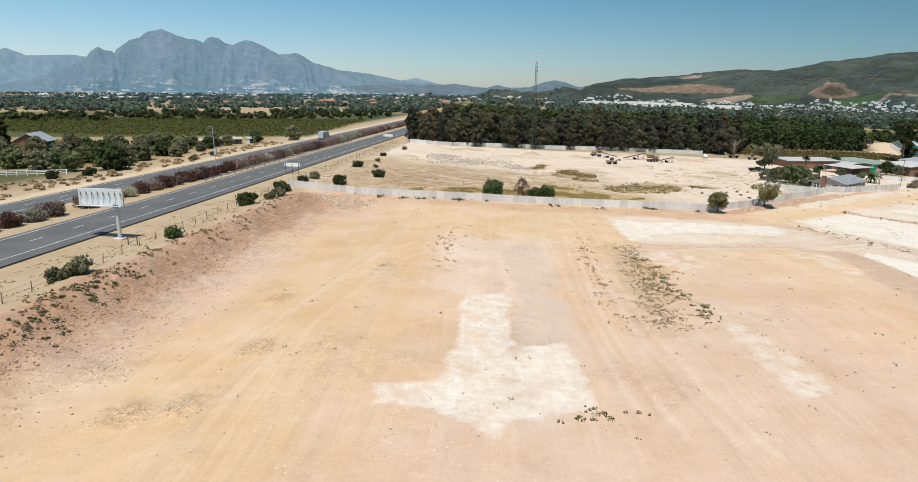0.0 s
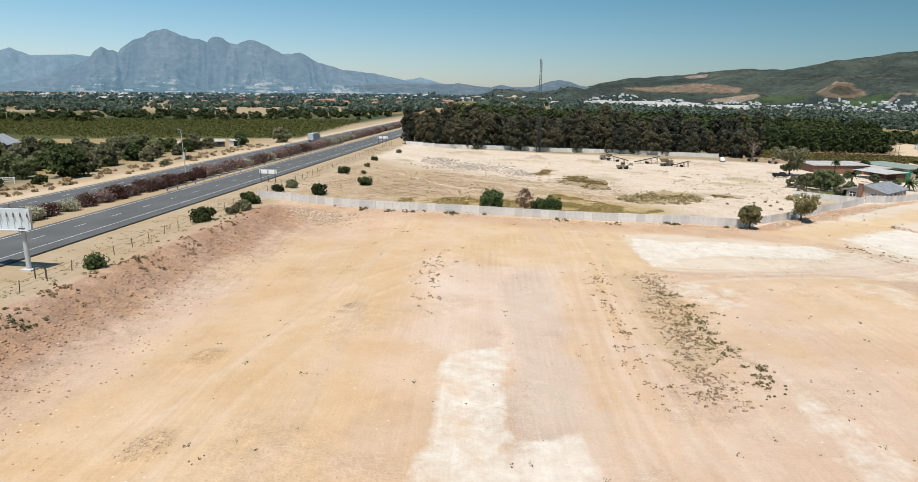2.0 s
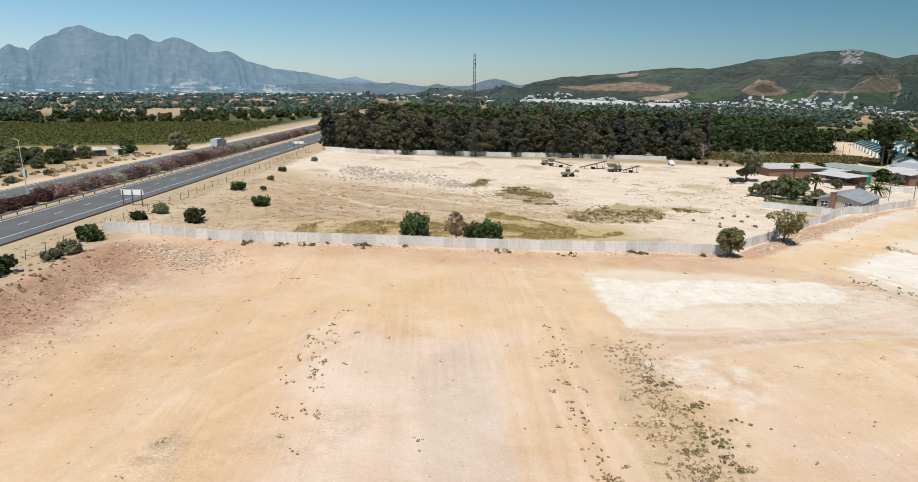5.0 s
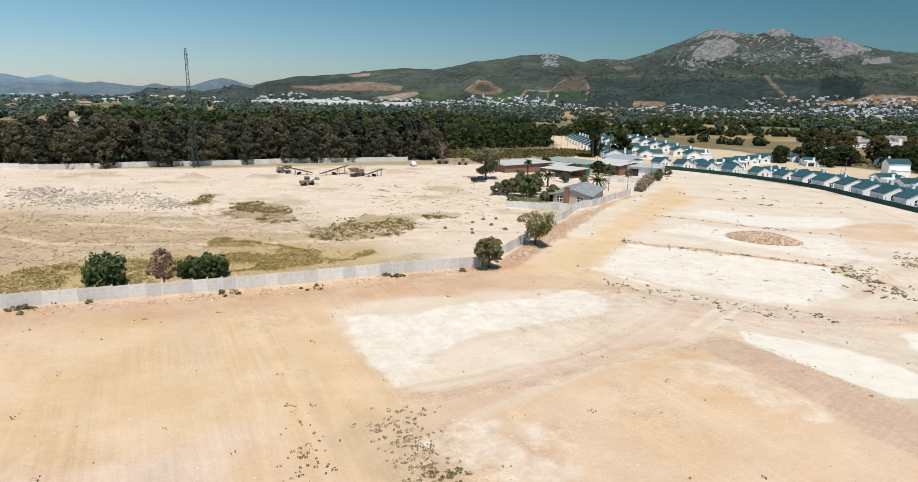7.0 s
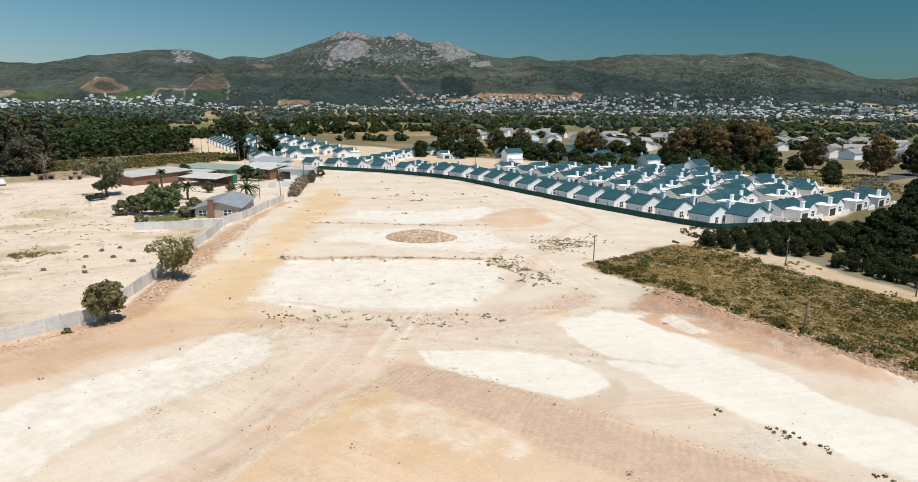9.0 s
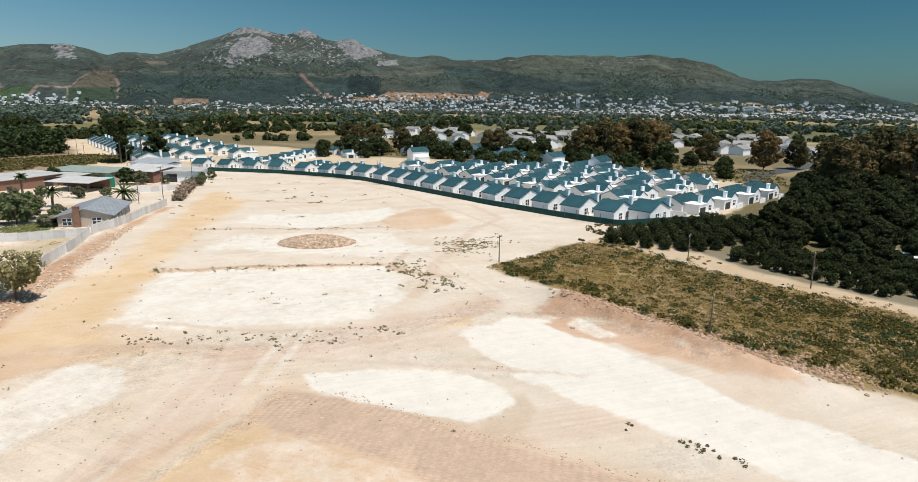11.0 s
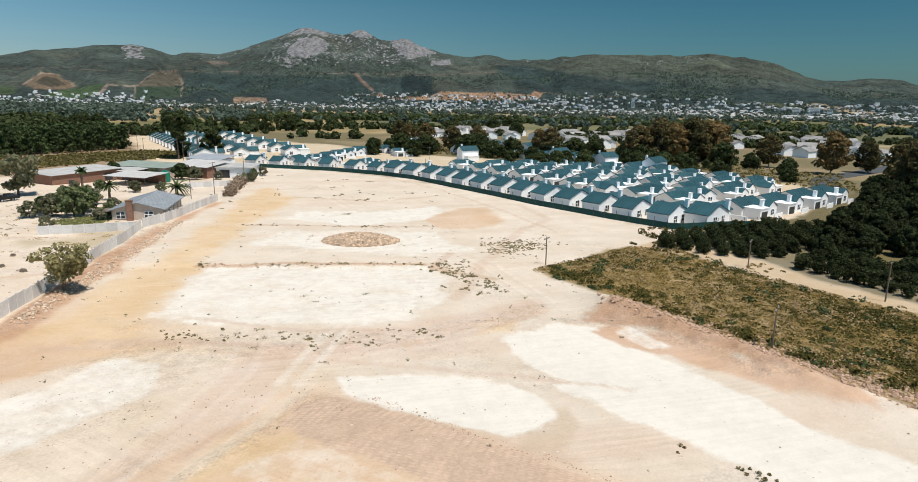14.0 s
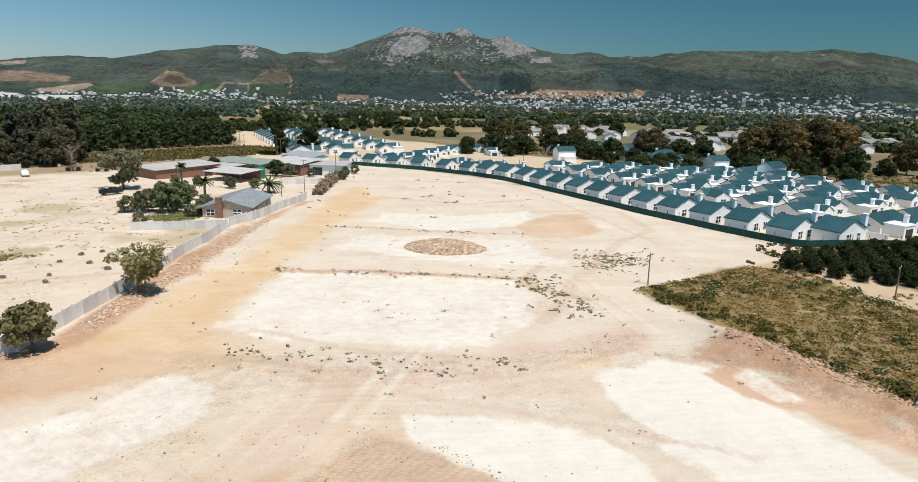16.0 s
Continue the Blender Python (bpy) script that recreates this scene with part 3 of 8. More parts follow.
    c = lay(c, 0.85 * inside(x, y, [(-13.5, 107), (4, 107), (5, 95), (3.5, 76), (-2, 74), (-12, 77)], 3.0, 3.0, 103), np.array((0.65, 0.505, 0.395)))
    c = lay(c, 0.7 * inside(x, y, [(-1.5, 74), (6, 76), (7.5, 60), (5, 44), (0, 42)], 1.0, 1.4, 104), np.array((0.60, 0.475, 0.38)))
    c = lay(c, 0.55 * inside(x, y, [(24, 112), (50, 112), (52, 96), (40, 84), (28, 88)], 1.2, 2, 105), np.array((0.635, 0.465, 0.30)))
    c = lay(c, 0.6 * inside(x, y, [(-2, 60), (12, 62), (22, 78), (34, 70), (46, 60), (46, 30), (-8, 30), (-8, 42)], 4, 4, 109), np.array((0.60, 0.445, 0.335)))
    c = lay(c, site * step(48, 66, x + 6 * fbm(x, y, 20, 3, 23)) * step(95, 118, y), CREAM)
    c = lay(c, site * step(54, 62, x) * step(120, 110, y), CREAM * 0.97)
    # passes of the grader
    west = site * step(60, 40, x) * step(142, 130, y)
    u = x + 0.10 * y + 3.0 * fbm(x, y, 40, 2, 71)
    c = c * (1 + 0.055 * west * fbm(u, y * 0.05, 2.6, 4, 72))[..., None]
    c = lay(c, 0.35 * west * step(0.15, 0.5, fbm(u, y * 0.07, 5.0, 3, 73)), PINK * 0.96)
    east = site * step(40, 60, x)
    w = (x - 80) * 0.62 + (y - 130) * 0.78 + 2.5 * fbm(x, y, 30, 2, 74)
    v = (x - 80) * 0.78 - (y - 130) * 0.62
    c = c * (1 + 0.05 * east * fbm(w, v * 0.06, 2.4, 4, 75))[..., None]
    c = lay(c, 0.40 * east * step(0.18, 0.5, fbm(w, v * 0.09, 7.0, 3, 76)), PINK * 1.05)
    def spread_over(c, chalk, mask, colour):
        return lay(c, mask, colour), chalk * (1 - np.clip(mask, 0, 1))

    chalk = np.zeros(x.shape)
    # chalky pads
    chalk = np.maximum(chalk, 0.60 * inside(x, y, [(-7.8, 75.2), (-2.6, 76.5), (-0.8, 64), (-1.2, 58), (4.5, 62), (6.1, 56.5), (6.2, 47), (-0.7, 44), (-1.6, 40.5), (-4.7, 42.7),
                             (-7.7, 44.4), (-11.8, 44.6), (-12.5, 48.2), (-7.1, 50), (-7.2, 56.4)], 0.7, 0.8, 3))
    chalk = np.maximum(chalk, 0.46 * inside(x, y, [(23.0, 77.5), (24.5, 73.1), (26.9, 64.8), (28.6, 57.7), (27.7, 54.0), (24.4, 52.5), (22.8, 59.6), (22.2, 67.1)], 1.1, 0.9, 4))
    chalk = np.maximum(chalk, 0.66 * inside(x, y, [(17.2, 134.3), (18.8, 131.8), (26.0, 128.8), (29.9, 131.3), (36.7, 130.7), (49.4, 132.1), (51.0, 128.0), (46.9, 122.6), (36.1, 121.1), (31.2, 121.1), (24.7, 118.0),
                                                   (22.8, 114.1), (18.1, 111.2), (17.6, 116.8), (16.8, 122.0), (17.0, 128.4)], 0.7, 1.1, 5))
    c = lay(c, 0.8 * inside(x, y, [(16, 134), (22, 136), (50, 133), (58, 124), (56, 116), (40, 112), (19, 110)], 1.0, 1.6, 41), CREAM)
    c, chalk = spread_over(c, chalk, 0.7 * inside(x, y, [(18.6, 111.4), (32.4, 111), (46.5, 112.8), (46, 115), (35.7, 118), (24, 119)], 1, 1.5, 6), CREAM * 1.05)
    chalk = np.maximum(chalk, inside(x, y, [(58.8, 112.7), (62.5, 110), (66.6, 103), (67, 97.7), (64.7, 94.5), (60, 96), (58.3, 100.8), (56.6, 105.3), (56.7, 110.4)], 0.7, 1.2, 7))
    chalk = np.maximum(chalk, inside(x, y, [(77.3, 107.9), (84.6, 104.2), (86.1, 99.0), (81.7, 92.1), (79.9, 88.0), (75.4, 77.5), (71.1, 66.6), (67, 56), (58, 58), (63.5, 72), (66.5, 84), (69.5, 96.1), (73.1, 103.3)], 0.9, 1.3, 8))
    chalk = np.maximum(chalk, 0.70 * inside(x, y, [(74.7, 157.6), (82.7, 148.6), (94, 131.4), (92.4, 125), (85, 120.6), (75.8, 117.5), (67.7, 124), (60.7, 132.5), (58.4, 141)], 1.2, 2, 9))
    chalk = np.maximum(chalk, 0.8 * inside(x, y, [(106.6, 176), (115, 182), (131, 166), (142, 164), (127, 152), (109.6, 163)], 1.5, 2, 10))
    chalk = np.maximum(chalk, 0.7 * inside(x, y, [(86, 163), (98, 168), (118, 148), (108, 132), (98, 136)], 1.5, 2, 16))
    c, chalk = spread_over(c, chalk, 0.8 * inside(x, y, [(78.4, 111.6), (82.4, 111.2), (83, 108.3), (79, 107), (76, 109.8)], 0.7, 1, 11), YELLOW * 1.05)
    c, chalk = spread_over(c, chalk, 0.85 * inside(x, y, [(125, 155), (141.7, 157.2), (147.4, 153.5), (134, 142), (125, 140.4), (120, 148)], 1, 1.5, 12), TAN * 0.98)
    c, chalk = spread_over(c, chalk, 0.9 * inside(x, y, [(46, 143), (61, 157), (77, 169), (100, 188), (130, 216), (138, 218), (127, 197), (95, 173), (75, 158), (60, 144), (52, 138)], 2, 2, 13), YELLOW * 1.02)
    c, chalk = spread_over(c, chalk, inside(x, y, [(30, 144), (46, 144.5), (64, 162), (90, 187), (112, 204), (111, 206), (86, 187), (58, 163), (44, 149)], 0.8, 1.0, 17), BROWN * 1.2)
    c, chalk = spread_over(c, chalk, 0.55 * step(133, 139, y) * step(145, 142, y) * step(-46, -40, x) * step(44, 38, x), BROWN * 1.2)
    chalk = np.maximum(chalk, 0.40 * inside(x, y, [(20, 106), (24.5, 107), (28.5, 100), (27, 95), (22, 92), (17.5, 101)], 0.9, 1.4, 106))
    chalk = np.maximum(chalk, 0.48 * inside(x, y, [(50.7, 108.9), (53.3, 108.5), (50.6, 102.5), (46.7, 103), (45.2, 106.9)], 0.8, 1.2, 107))
    c, chalk = spread_over(c, chalk, 0.8 * inside(x, y, [(36, 112.5), (46, 112.8), (49.5, 107.5), (47, 106.5), (40, 108)], 0.7, 1.0, 108), YELLOW)
    for pts, w, k in (([(74.3, 157.1), (82.7, 148.6), (95, 132)], 0.75, 0.75), ([(97.4, 176.5), (109.6, 163), (120.8, 148.7)], 0.8, 0.55), ([(129, 197.7), (137.4, 178.4), (152.7, 173.8)], 0.8, 0.5),
                      ([(18.3, 110.8), (29, 112.4), (38, 111.6), (46, 112.6)], 0.5, 0.3), ([(178, 213), (164.5, 179.6), (147, 150), (132, 128)], 0.5, 0.4), ([(104, 133), (95, 130), (96, 120)], 1.0, 0.5)):
        c, chalk = spread_over(c, chalk, k * ribbon(x, y, pts, w, 0.5, 111), BROWN * 1.15)
    for pts, w in (([(56, 126.6), (61.5, 116.4), (69.6, 101.7), (73, 92)], 0.7), ([(50, 138), (56, 131), (63, 120), (72, 112), (88, 108)], 1.0), ([(60, 138), (66, 124), (76, 113), (90, 110)], 0.8),
                   ([(85.7, 119.3), (100.5, 125), (127.9, 134), (143, 135), (156, 150)], 1.3), ([(46, 140), (58, 128), (63, 117)], 0.8)):
        c, chalk = spread_over(c, chalk, 0.5 * ribbon(x, y, pts, w, 0.6, 113), PINK * 0.95)
    pressed = 0.95 * inside(x, y, [(49.6, 111.2), (53.4, 112.4), (56.4, 111.6), (57.2, 107.5), (57.5, 98.6), (57.2, 91), (57.1, 85), (57.6, 78), (60, 68), (50.5, 68), (49.3, 85.8), (48.8, 91.7), (49.4, 99.6), (48.5, 105.0)], 0.9, 0.8, 14)
    chalk = np.maximum(chalk, 0.36 * inside(x, y, [(44.5, 107.6), (48.6, 106), (48.6, 101), (49.6, 94), (46.5, 94), (44, 99), (43, 104)], 0.8, 1.2, 24))
    chalk = chalk * (1 - pressed)
    c, chalk = spread_over(c, chalk, 0.6 * ribbon(x, y, [(20, 106), (34, 110), (48, 115), (58, 122), (70, 116), (88, 110)], 3.6, 1.6, 143), PINK * 0.99)
    c = lay(c, 0.5 * ribbon(x, y, [(22, 104), (36, 108.4), (50, 112), (60, 116)], 1.0, 0.5, 144), CREAM * 1.02)
    c, chalk = spread_over(c, chalk, inside(x, y, [(85.7, 104), (91.7, 103.4), (97, 101), (95, 93), (91, 84), (87.5, 74), (84.5, 74), (85.5, 84), (87.5, 91), (88.6, 97)], 0.6, 1.0, 15), BROWN * 1.1)
    c, chalk = spread_over(c, chalk, 0.85 * inside(x, y, [(84, 101), (88, 100), (87, 90), (85, 82), (83, 74), (81, 74), (82.1, 88.7), (84, 95)], 0.6, 1.6, 18), BROWN * 1.3)
    chalk = np.maximum(chalk, 0.66 * inside(x, y, [(85.7, 98.5), (89.2, 98.2), (88.2, 95.3), (85.5, 92.7), (83.1, 93.7)], 0.5, 1.0, 19))
    c = lay(c, 0.7 * inside(x, y, [(59.5, 96.4), (62.3, 96.1), (66.1, 94.8), (64.4, 92.9), (59.8, 92.6), (57.4, 94.1)], 0.5, 1.0, 20), np.array((0.52, 0.40, 0.28)))
    c = lay(c, 0.65 * inside(x, y, [(13.5, 109.6), (18, 105.6), (18.5, 89.2), (19.3, 77.4), (15.7, 70.9), (13.9, 80.4), (12.8, 93.4)], 0.8, 1.8, 121), np.array((0.50, 0.365, 0.225)))
    c = lay(c, 0.75 * inside(x, y, [(-3.4, 102.6), (1.7, 109.4), (4.1, 84.4), (4.9, 63.9), (2.1, 57.5), (-0.4, 59.3), (-1.2, 73.2)], 0.7, 1.3, 122), np.array((0.565, 0.44, 0.345)))
    c = lay(c, 0.55 * inside(x, y, [(-12, 54.6), (-12.4, 59.2), (-11, 63.2), (-7.3, 65), (-6.8, 58), (-7.5, 53)], 0.5, 1.0, 123), TAN * 0.9)
    wheels_west = (([(5, 94), (6.4, 75), (7.6, 64.4), (8.5, 55), (10, 46)], 0.42, 0.5), ([(8.4, 95), (8.7, 75), (9.9, 64.8), (10.9, 55.6), (12, 46)], 0.42, 0.5), ([(6.8, 120), (7.0, 94), (7.6, 75), (9, 60), (13, 44)], 0.35, 0.45),
                      ([(10, 118), (10.6, 90), (12, 70), (14.5, 52), (17, 42)], 0.4, 0.5), ([(12, 118), (12.4, 90), (13.8, 70), (16.3, 52), (19, 42)], 0.4, 0.45))
    wheels_east = (([(56.2, 116.2), (62.4, 119.8), (70, 124)], 0.4, 0.8), ([(56.3, 114.6), (63.4, 119), (71, 123)], 0.4, 0.8),
                      ([(-30, 44), (-26, 70), (-22, 95), (-12, 112)], 0.6, 0.4), ([(-24, 44), (-22, 66), (-19, 88), (-8, 110)], 0.6, 0.4), ([(24, 110), (38, 114), (54, 122), (64, 132)], 0.5, 0.5), ([(26, 108.5), (39, 112.2), (55, 120), (66, 130)], 0.5, 0.5),
                      ([(90, 110), (100, 124), (108, 140), (116, 160), (132, 190)], 0.5, 0.6), ([(92, 109), (102, 123), (110, 139), (118, 159), (134, 189)], 0.5, 0.6), ([(60, 118), (76, 112.6), (92, 110)], 0.5, 0.6), ([(60, 116.4), (76, 111), (91, 108.4)], 0.5, 0.6))
    for pts, w, k in wheels_west + wheels_east:
        c = lay(c, k * ribbon(x, y, pts, w, 0.25, 131), c * 0.80 + np.array((0.76, 0.65, 0.53)) * 0.20 + 0.02)
        c = lay(c, 0.45 * k * ribbon(x + 0.75, y, pts, w * 0.8, 0.25, 131), c * 0.84)
    for pts, w in (([(68, 121.4), (64.0, 119.3), (55.7, 114.9)], 0.62), ([(66, 122.4), (62.2, 120.4), (54.9, 116.4)], 0.62)):
        mark = ribbon(x, y, pts, w, 0.15, 133)
        c, chalk = lay(c, 0.75 * mark, np.array((0.69, 0.60, 0.49))), chalk * (1 - 0.5 * mark)
    # lanes rutted by loaded lorries
    for k, (pts, w) in enumerate((([(44, 130), (54, 126), (62, 121), (72, 114.5), (86, 109.5)], 0.35), ([(43, 128), (53, 124), (61, 119), (71, 112.6), (85, 108)], 0.35), ([(42, 125), (52, 121.6), (60, 117), (70, 111)], 0.3),
                                  ([(22, 109), (36, 112), (50, 117), (60, 121)], 0.4), ([(24, 106.6), (37, 109.6), (51, 114.4)], 0.4), ([(96, 128), (110, 146), (128, 172), (140, 190)], 0.5), ([(100, 127), (114, 145), (131, 171)], 0.5))):
        worn = step(-0.3, 0.25, fbm(x, y, 9, 3, 160 + k))
        c = lay(c, 0.5 * worn * ribbon(x, y, pts, w, 0.9, 150 + k), c * np.array((0.88, 0.85, 0.83)))
        c = lay(c, 0.4 * worn * ribbon(x + 0.5, y + 0.6, pts, w, 0.9, 150 + k), c * 0.7 + np.array((0.21, 0.19, 0.16)))
    # tyre tracks
    for ax, ay, bx, by, w, k in ((9, 45, 8, 128, 1.0, 0.5), (12.5, 45, 11, 125, 0.9, 0.45), (70, 121, 58, 106, 0.5, 0.6), (73, 120, 61, 105, 0.5, 0.6), (-28, 50, -22, 120, 1.4, 0.3),
                              (88, 112, 100, 132, 1.1, 0.6), (20, 112, 52, 114, 0.7, 0.4), (44, 124, 84, 112, 1.0, 0.45), (40, 118, 80, 110, 0.8, 0.4), (100, 132, 140, 165, 1.5, 0.5)):
        q = np.abs(((x - ax) * (by - ay) - (y - ay) * (bx - ax)) / math.hypot(bx - ax, by - ay) + 1.2 * fbm(x, y, 18, 2, 44))
        t = ((x - ax) * (bx - ax) + (y - ay) * (by - ay)) / ((bx - ax) ** 2 + (by - ay) ** 2)
        c = lay(c, k * step(w, w * 0.4, q) * step(-0.1, 0.1, t) * step(1.1, 0.9, t), c * 0.90 + 0.07)
    # the yard behind the wall
    yard = step(146.5, 148.5, y - np.clip(x - 44, 0, 200) * 1.02) * step(292, 284, y) * step(-57, -52, x) * step(150, 142, x)
    c, chalk, pressed = lay(c, yard, YARD), chalk * (1 - yard), pressed * (1 - yard)
    dryland = yard * step(215, 185, y + 10 * fbm(x, y, 18, 3, 51) + 0.5 * np.clip(x, -60, 60))
    dryland = dryland * step(46, 14, x + 6 * fbm(x, y, 14, 3, 55))
    c = lay(c, 0.85 * dryland, np.array((0.47, 0.345, 0.215)))
    c = lay(c, 0.55 * yard * step(172, 160, y + 4 * fbm(x, y, 9, 3, 53)) * step(-26, -12, x) * step(36, 26, x), np.array((0.40, 0.30, 0.125)))
    c = lay(c, 0.6 * yard * step(0.2, 0.5, fbm(x, y, 11, 3, 52)), np.array((0.36, 0.28, 0.15)))
    c = lay(c, 0.6 * yard * step(205, 225, y) * step(0.0, 0.4, fbm(x, y, 16, 3, 54)), CREAM * 1.03)
    for pts, col, k in (([(6.7, 202.9), (9.0, 214.5), (15.3, 215.7), (20.8, 207.0), (19.9, 188.8), (15.6, 186.6), (12.2, 194.0), (7.5, 194.8)], (0.34, 0.255, 0.14), 91), ([(-0.1, 213.6), (2.9, 230.3), (6.2, 229.8), (5.6, 219.7), (2.9, 213.1)], (0.36, 0.28, 0.16), 92),
                        ([(3.7, 153.3), (12.3, 154.0), (20.9, 155.9), (28.5, 158.5), (28.3, 161.2), (19.0, 164.6), (11.8, 172.6), (5.7, 178.5), (3.9, 174.4), (5.5, 161.5)], (0.47, 0.35, 0.17), 93), ([(-14.2, 153.2), (-12.1, 154.6), (-12.8, 165.9), (-16.7, 167.3)], (0.47, 0.35, 0.17), 97), ([(-46, 160), (-20, 165), (-8, 185), (-30, 200), (-50, 190)], (0.47, 0.345, 0.225), 94),
                        ([(20.1, 175.8), (22.2, 185.3), (26.8, 187.7), (34.7, 193.3), (41.7, 187.7), (42.5, 180.5), (36.2, 169.2), (28.4, 169.1), (21.8, 170.9)], (0.36, 0.27, 0.13), 95), ([(62.0, 230.7), (70.8, 233.9), (67.9, 223.6), (59.7, 221.3)], (0.46, 0.37, 0.23), 96), ([(45.4, 189.3), (51.4, 192.5), (57.3, 190.2), (53.7, 183.5), (46.2, 184.7)], (0.40, 0.31, 0.18), 98)):
        c = lay(c, 0.8 * yard * inside(x, y, pts, 1.5, 4.0, k), np.array(col))
    c = lay(c, 0.75 * yard * inside(x, y, [(-30, 148), (6, 150), (8, 163), (-12, 166), (-30, 158)], 2.5, 4.0, 99), np.array((0.47, 0.35, 0.17)))
    for pts, w in (([(3.5, 216), (3.1, 208), (2.6, 198), (4.6, 190.7), (9.3, 188.2), (20, 189)], 0.9), ([(5.8, 216), (5.4, 208), (5.0, 199.5), (6.4, 193.6), (10, 191.4), (20, 192)], 0.6), ([(-20, 196), (2, 186), (24, 178), (60, 170)], 1.4),
                   ([(20, 240), (40, 222), (60, 205), (72, 190)], 1.6), ([(-40, 200), (-20, 178), (10, 172), (40, 168)], 1.0)):
        c = lay(c, 0.55 * yard * ribbon(x, y, pts, w, 0.5, 141), CREAM * 1.06)
        c = lay(c, 0.4 * yard * ribbon(x + 1.2, y + 1.0, pts, w * 0.6, 0.5, 142), BROWN * 1.3)
    for hx, hy, hr in ((0.6, 261, 5), (44, 268, 4), (62, 264, 4.5), (67, 262, 3.5), (18, 262, 4)):
        c = lay(c, 0.8 * step(hr, hr * 0.6, np.hypot(x - hx, y - hy)), PINK * 0.82)
    # weedy field and orchard
    field = inside(x, y, [(104, 118), (129, 112), (131, 104), (123, 92), (117, 78), (112, 64), (104, 45), (80, 40), (83, 66), (88, 84), (97, 100)], 0.8, 1.4, 61)
    c, chalk = lay(c, field, WEED), chalk * (1 - field)
    c = lay(c, 0.7 * field * step(0.05, 0.4, fbm(x, y, 8, 3, 161)), np.array((0.42, 0.31, 0.16)))
    lane = inside(x, y, [(129, 112), (146, 108), (137, 103), (133, 92), (124, 82), (116, 62), (108, 44), (105, 46), (112, 64), (119, 84), (127, 97)], 0.7, 1, 62)
    c = lay(c, 0.9 * lane, np.array((0.50, 0.37, 0.23)))
    # rough land behind the estate, estate ground and the dirt road beside it
    c = lay(c, inside(x, y, [(150, 109), (170, 84), (420, 60), (460, 300), (330, 470), (235, 470), (166, 270), (178, 236), (180, 200)], 4, 3, 65), np.array((0.17, 0.14, 0.072)))
    c = lay(c, 0.45 * inside(x, y, [(240, 80), (440, 60), (460, 300), (330, 470), (270, 300), (255, 150)], 4, 3, 67) * step(0.05, 0.35, fbm(x, y, 45, 3, 66)), np.array((0.36, 0.27, 0.16)))
    c = lay(c, inside(x, y, [(151, 110), (160, 101), (236, 88), (258, 104), (252, 170), (262, 230), (252, 262), (272, 330), (262, 440), (235, 470), (166, 270), (180, 236), (181, 200)], 1.5, 3, 68), np.array((0.56, 0.45, 0.31)))
    grove = inside(x, y, [(128, 106), (140, 108), (146, 106), (160, 98), (236, 86), (300, 74), (300, 5), (96, 5), (108, 44), (113, 56), (121, 78), (126, 92)], 1.5, 2, 69)
    c = lay(c, 0.85 * grove * (1 - lane), np.array((0.135, 0.11, 0.05)))
    c = lay(c, inside(x, y, [(151, 111), (159, 104), (168, 97.5), (180, 93.5), (232, 89.5), (246, 100), (170, 114)], 0.8, 0.8, 70), np.array((0.60, 0.49, 0.36)))
    c = lay(c, inside(x, y, [(140, 268), (149, 296), (219, 444), (240, 466), (222, 400), (160, 280)], 1.5, 1.5, 63), np.array((0.62, 0.49, 0.34)))
    # vineyard and fields far to the left
    c = lay(c, inside(x, y, [(-108, 300), (-250, 262), (-400, 330), (-460, 420), (-217, 460), (-125, 480)], 3, 3, 64), np.array((0.085, 0.090, 0.024)))
    bank = site * step(-41.5, -45.5, x + 1.8 * fbm(x, y, 5, 4, 6)) * step(141, 130, y) * step(-30, 10, y)
    c = lay(c, 0.85 * bank, np.array((0.43, 0.268, 0.172)))
    chalk = chalk * (1 - bank)
    grit = 0.95 * site * step(-36, -44, x + 2.5 * fbm(x, y, 5, 4, 6)) * step(142, 132, y)
    run, off = (x - 44) * 0.70 + (y - 148.5) * 0.714, -(x - 44) * 0.714 + (y - 148.5) * 0.70
    grit = np.maximum(grit, 0.9 * step(-2, 3, run) * step(88, 80, run) * step(2.6, 1.0, np.abs(off + 2.2)))
    grit = np.maximum(grit, 0.8 * inside(x, y, [(84, 106), (98, 102), (95, 92), (90, 83), (87, 72), (84, 72), (84, 84), (86, 90), (86, 97)], 0.8, 1.5, 15))
    grit = np.maximum(grit, 0.6 * site * step(139, 142, y) * step(147, 145, y) * step(46, 40, x))
    grit = np.maximum(grit, 0.55 * inside(x, y, [(13, 64), (17, 64), (22, 80), (21, 104), (15, 104), (14, 84)], 1.2, 1.5, 81))
    grit = np.maximum(grit, 0.6 * inside(x, y, [(52, 136), (62, 128), (73, 117), (90, 110), (84, 107), (70, 113), (58, 122), (48, 124), (44, 134)], 1.2, 2, 82))
    grit = np.maximum(grit, 0.7 * inside(x, y, [(18, 110), (34, 109), (47, 111), (55, 113), (56, 111), (46, 109), (30, 107), (19, 108.5)], 0.6, 1, 83))
    grit = np.maximum(grit, 0.5 * yard * step(0.0, 0.35, fbm(x, y, 7, 4, 84)))
    grit = np.maximum(grit, 0.4 * site * step(0.24, 0.44, fbm(x, y, 9, 4, 85)))
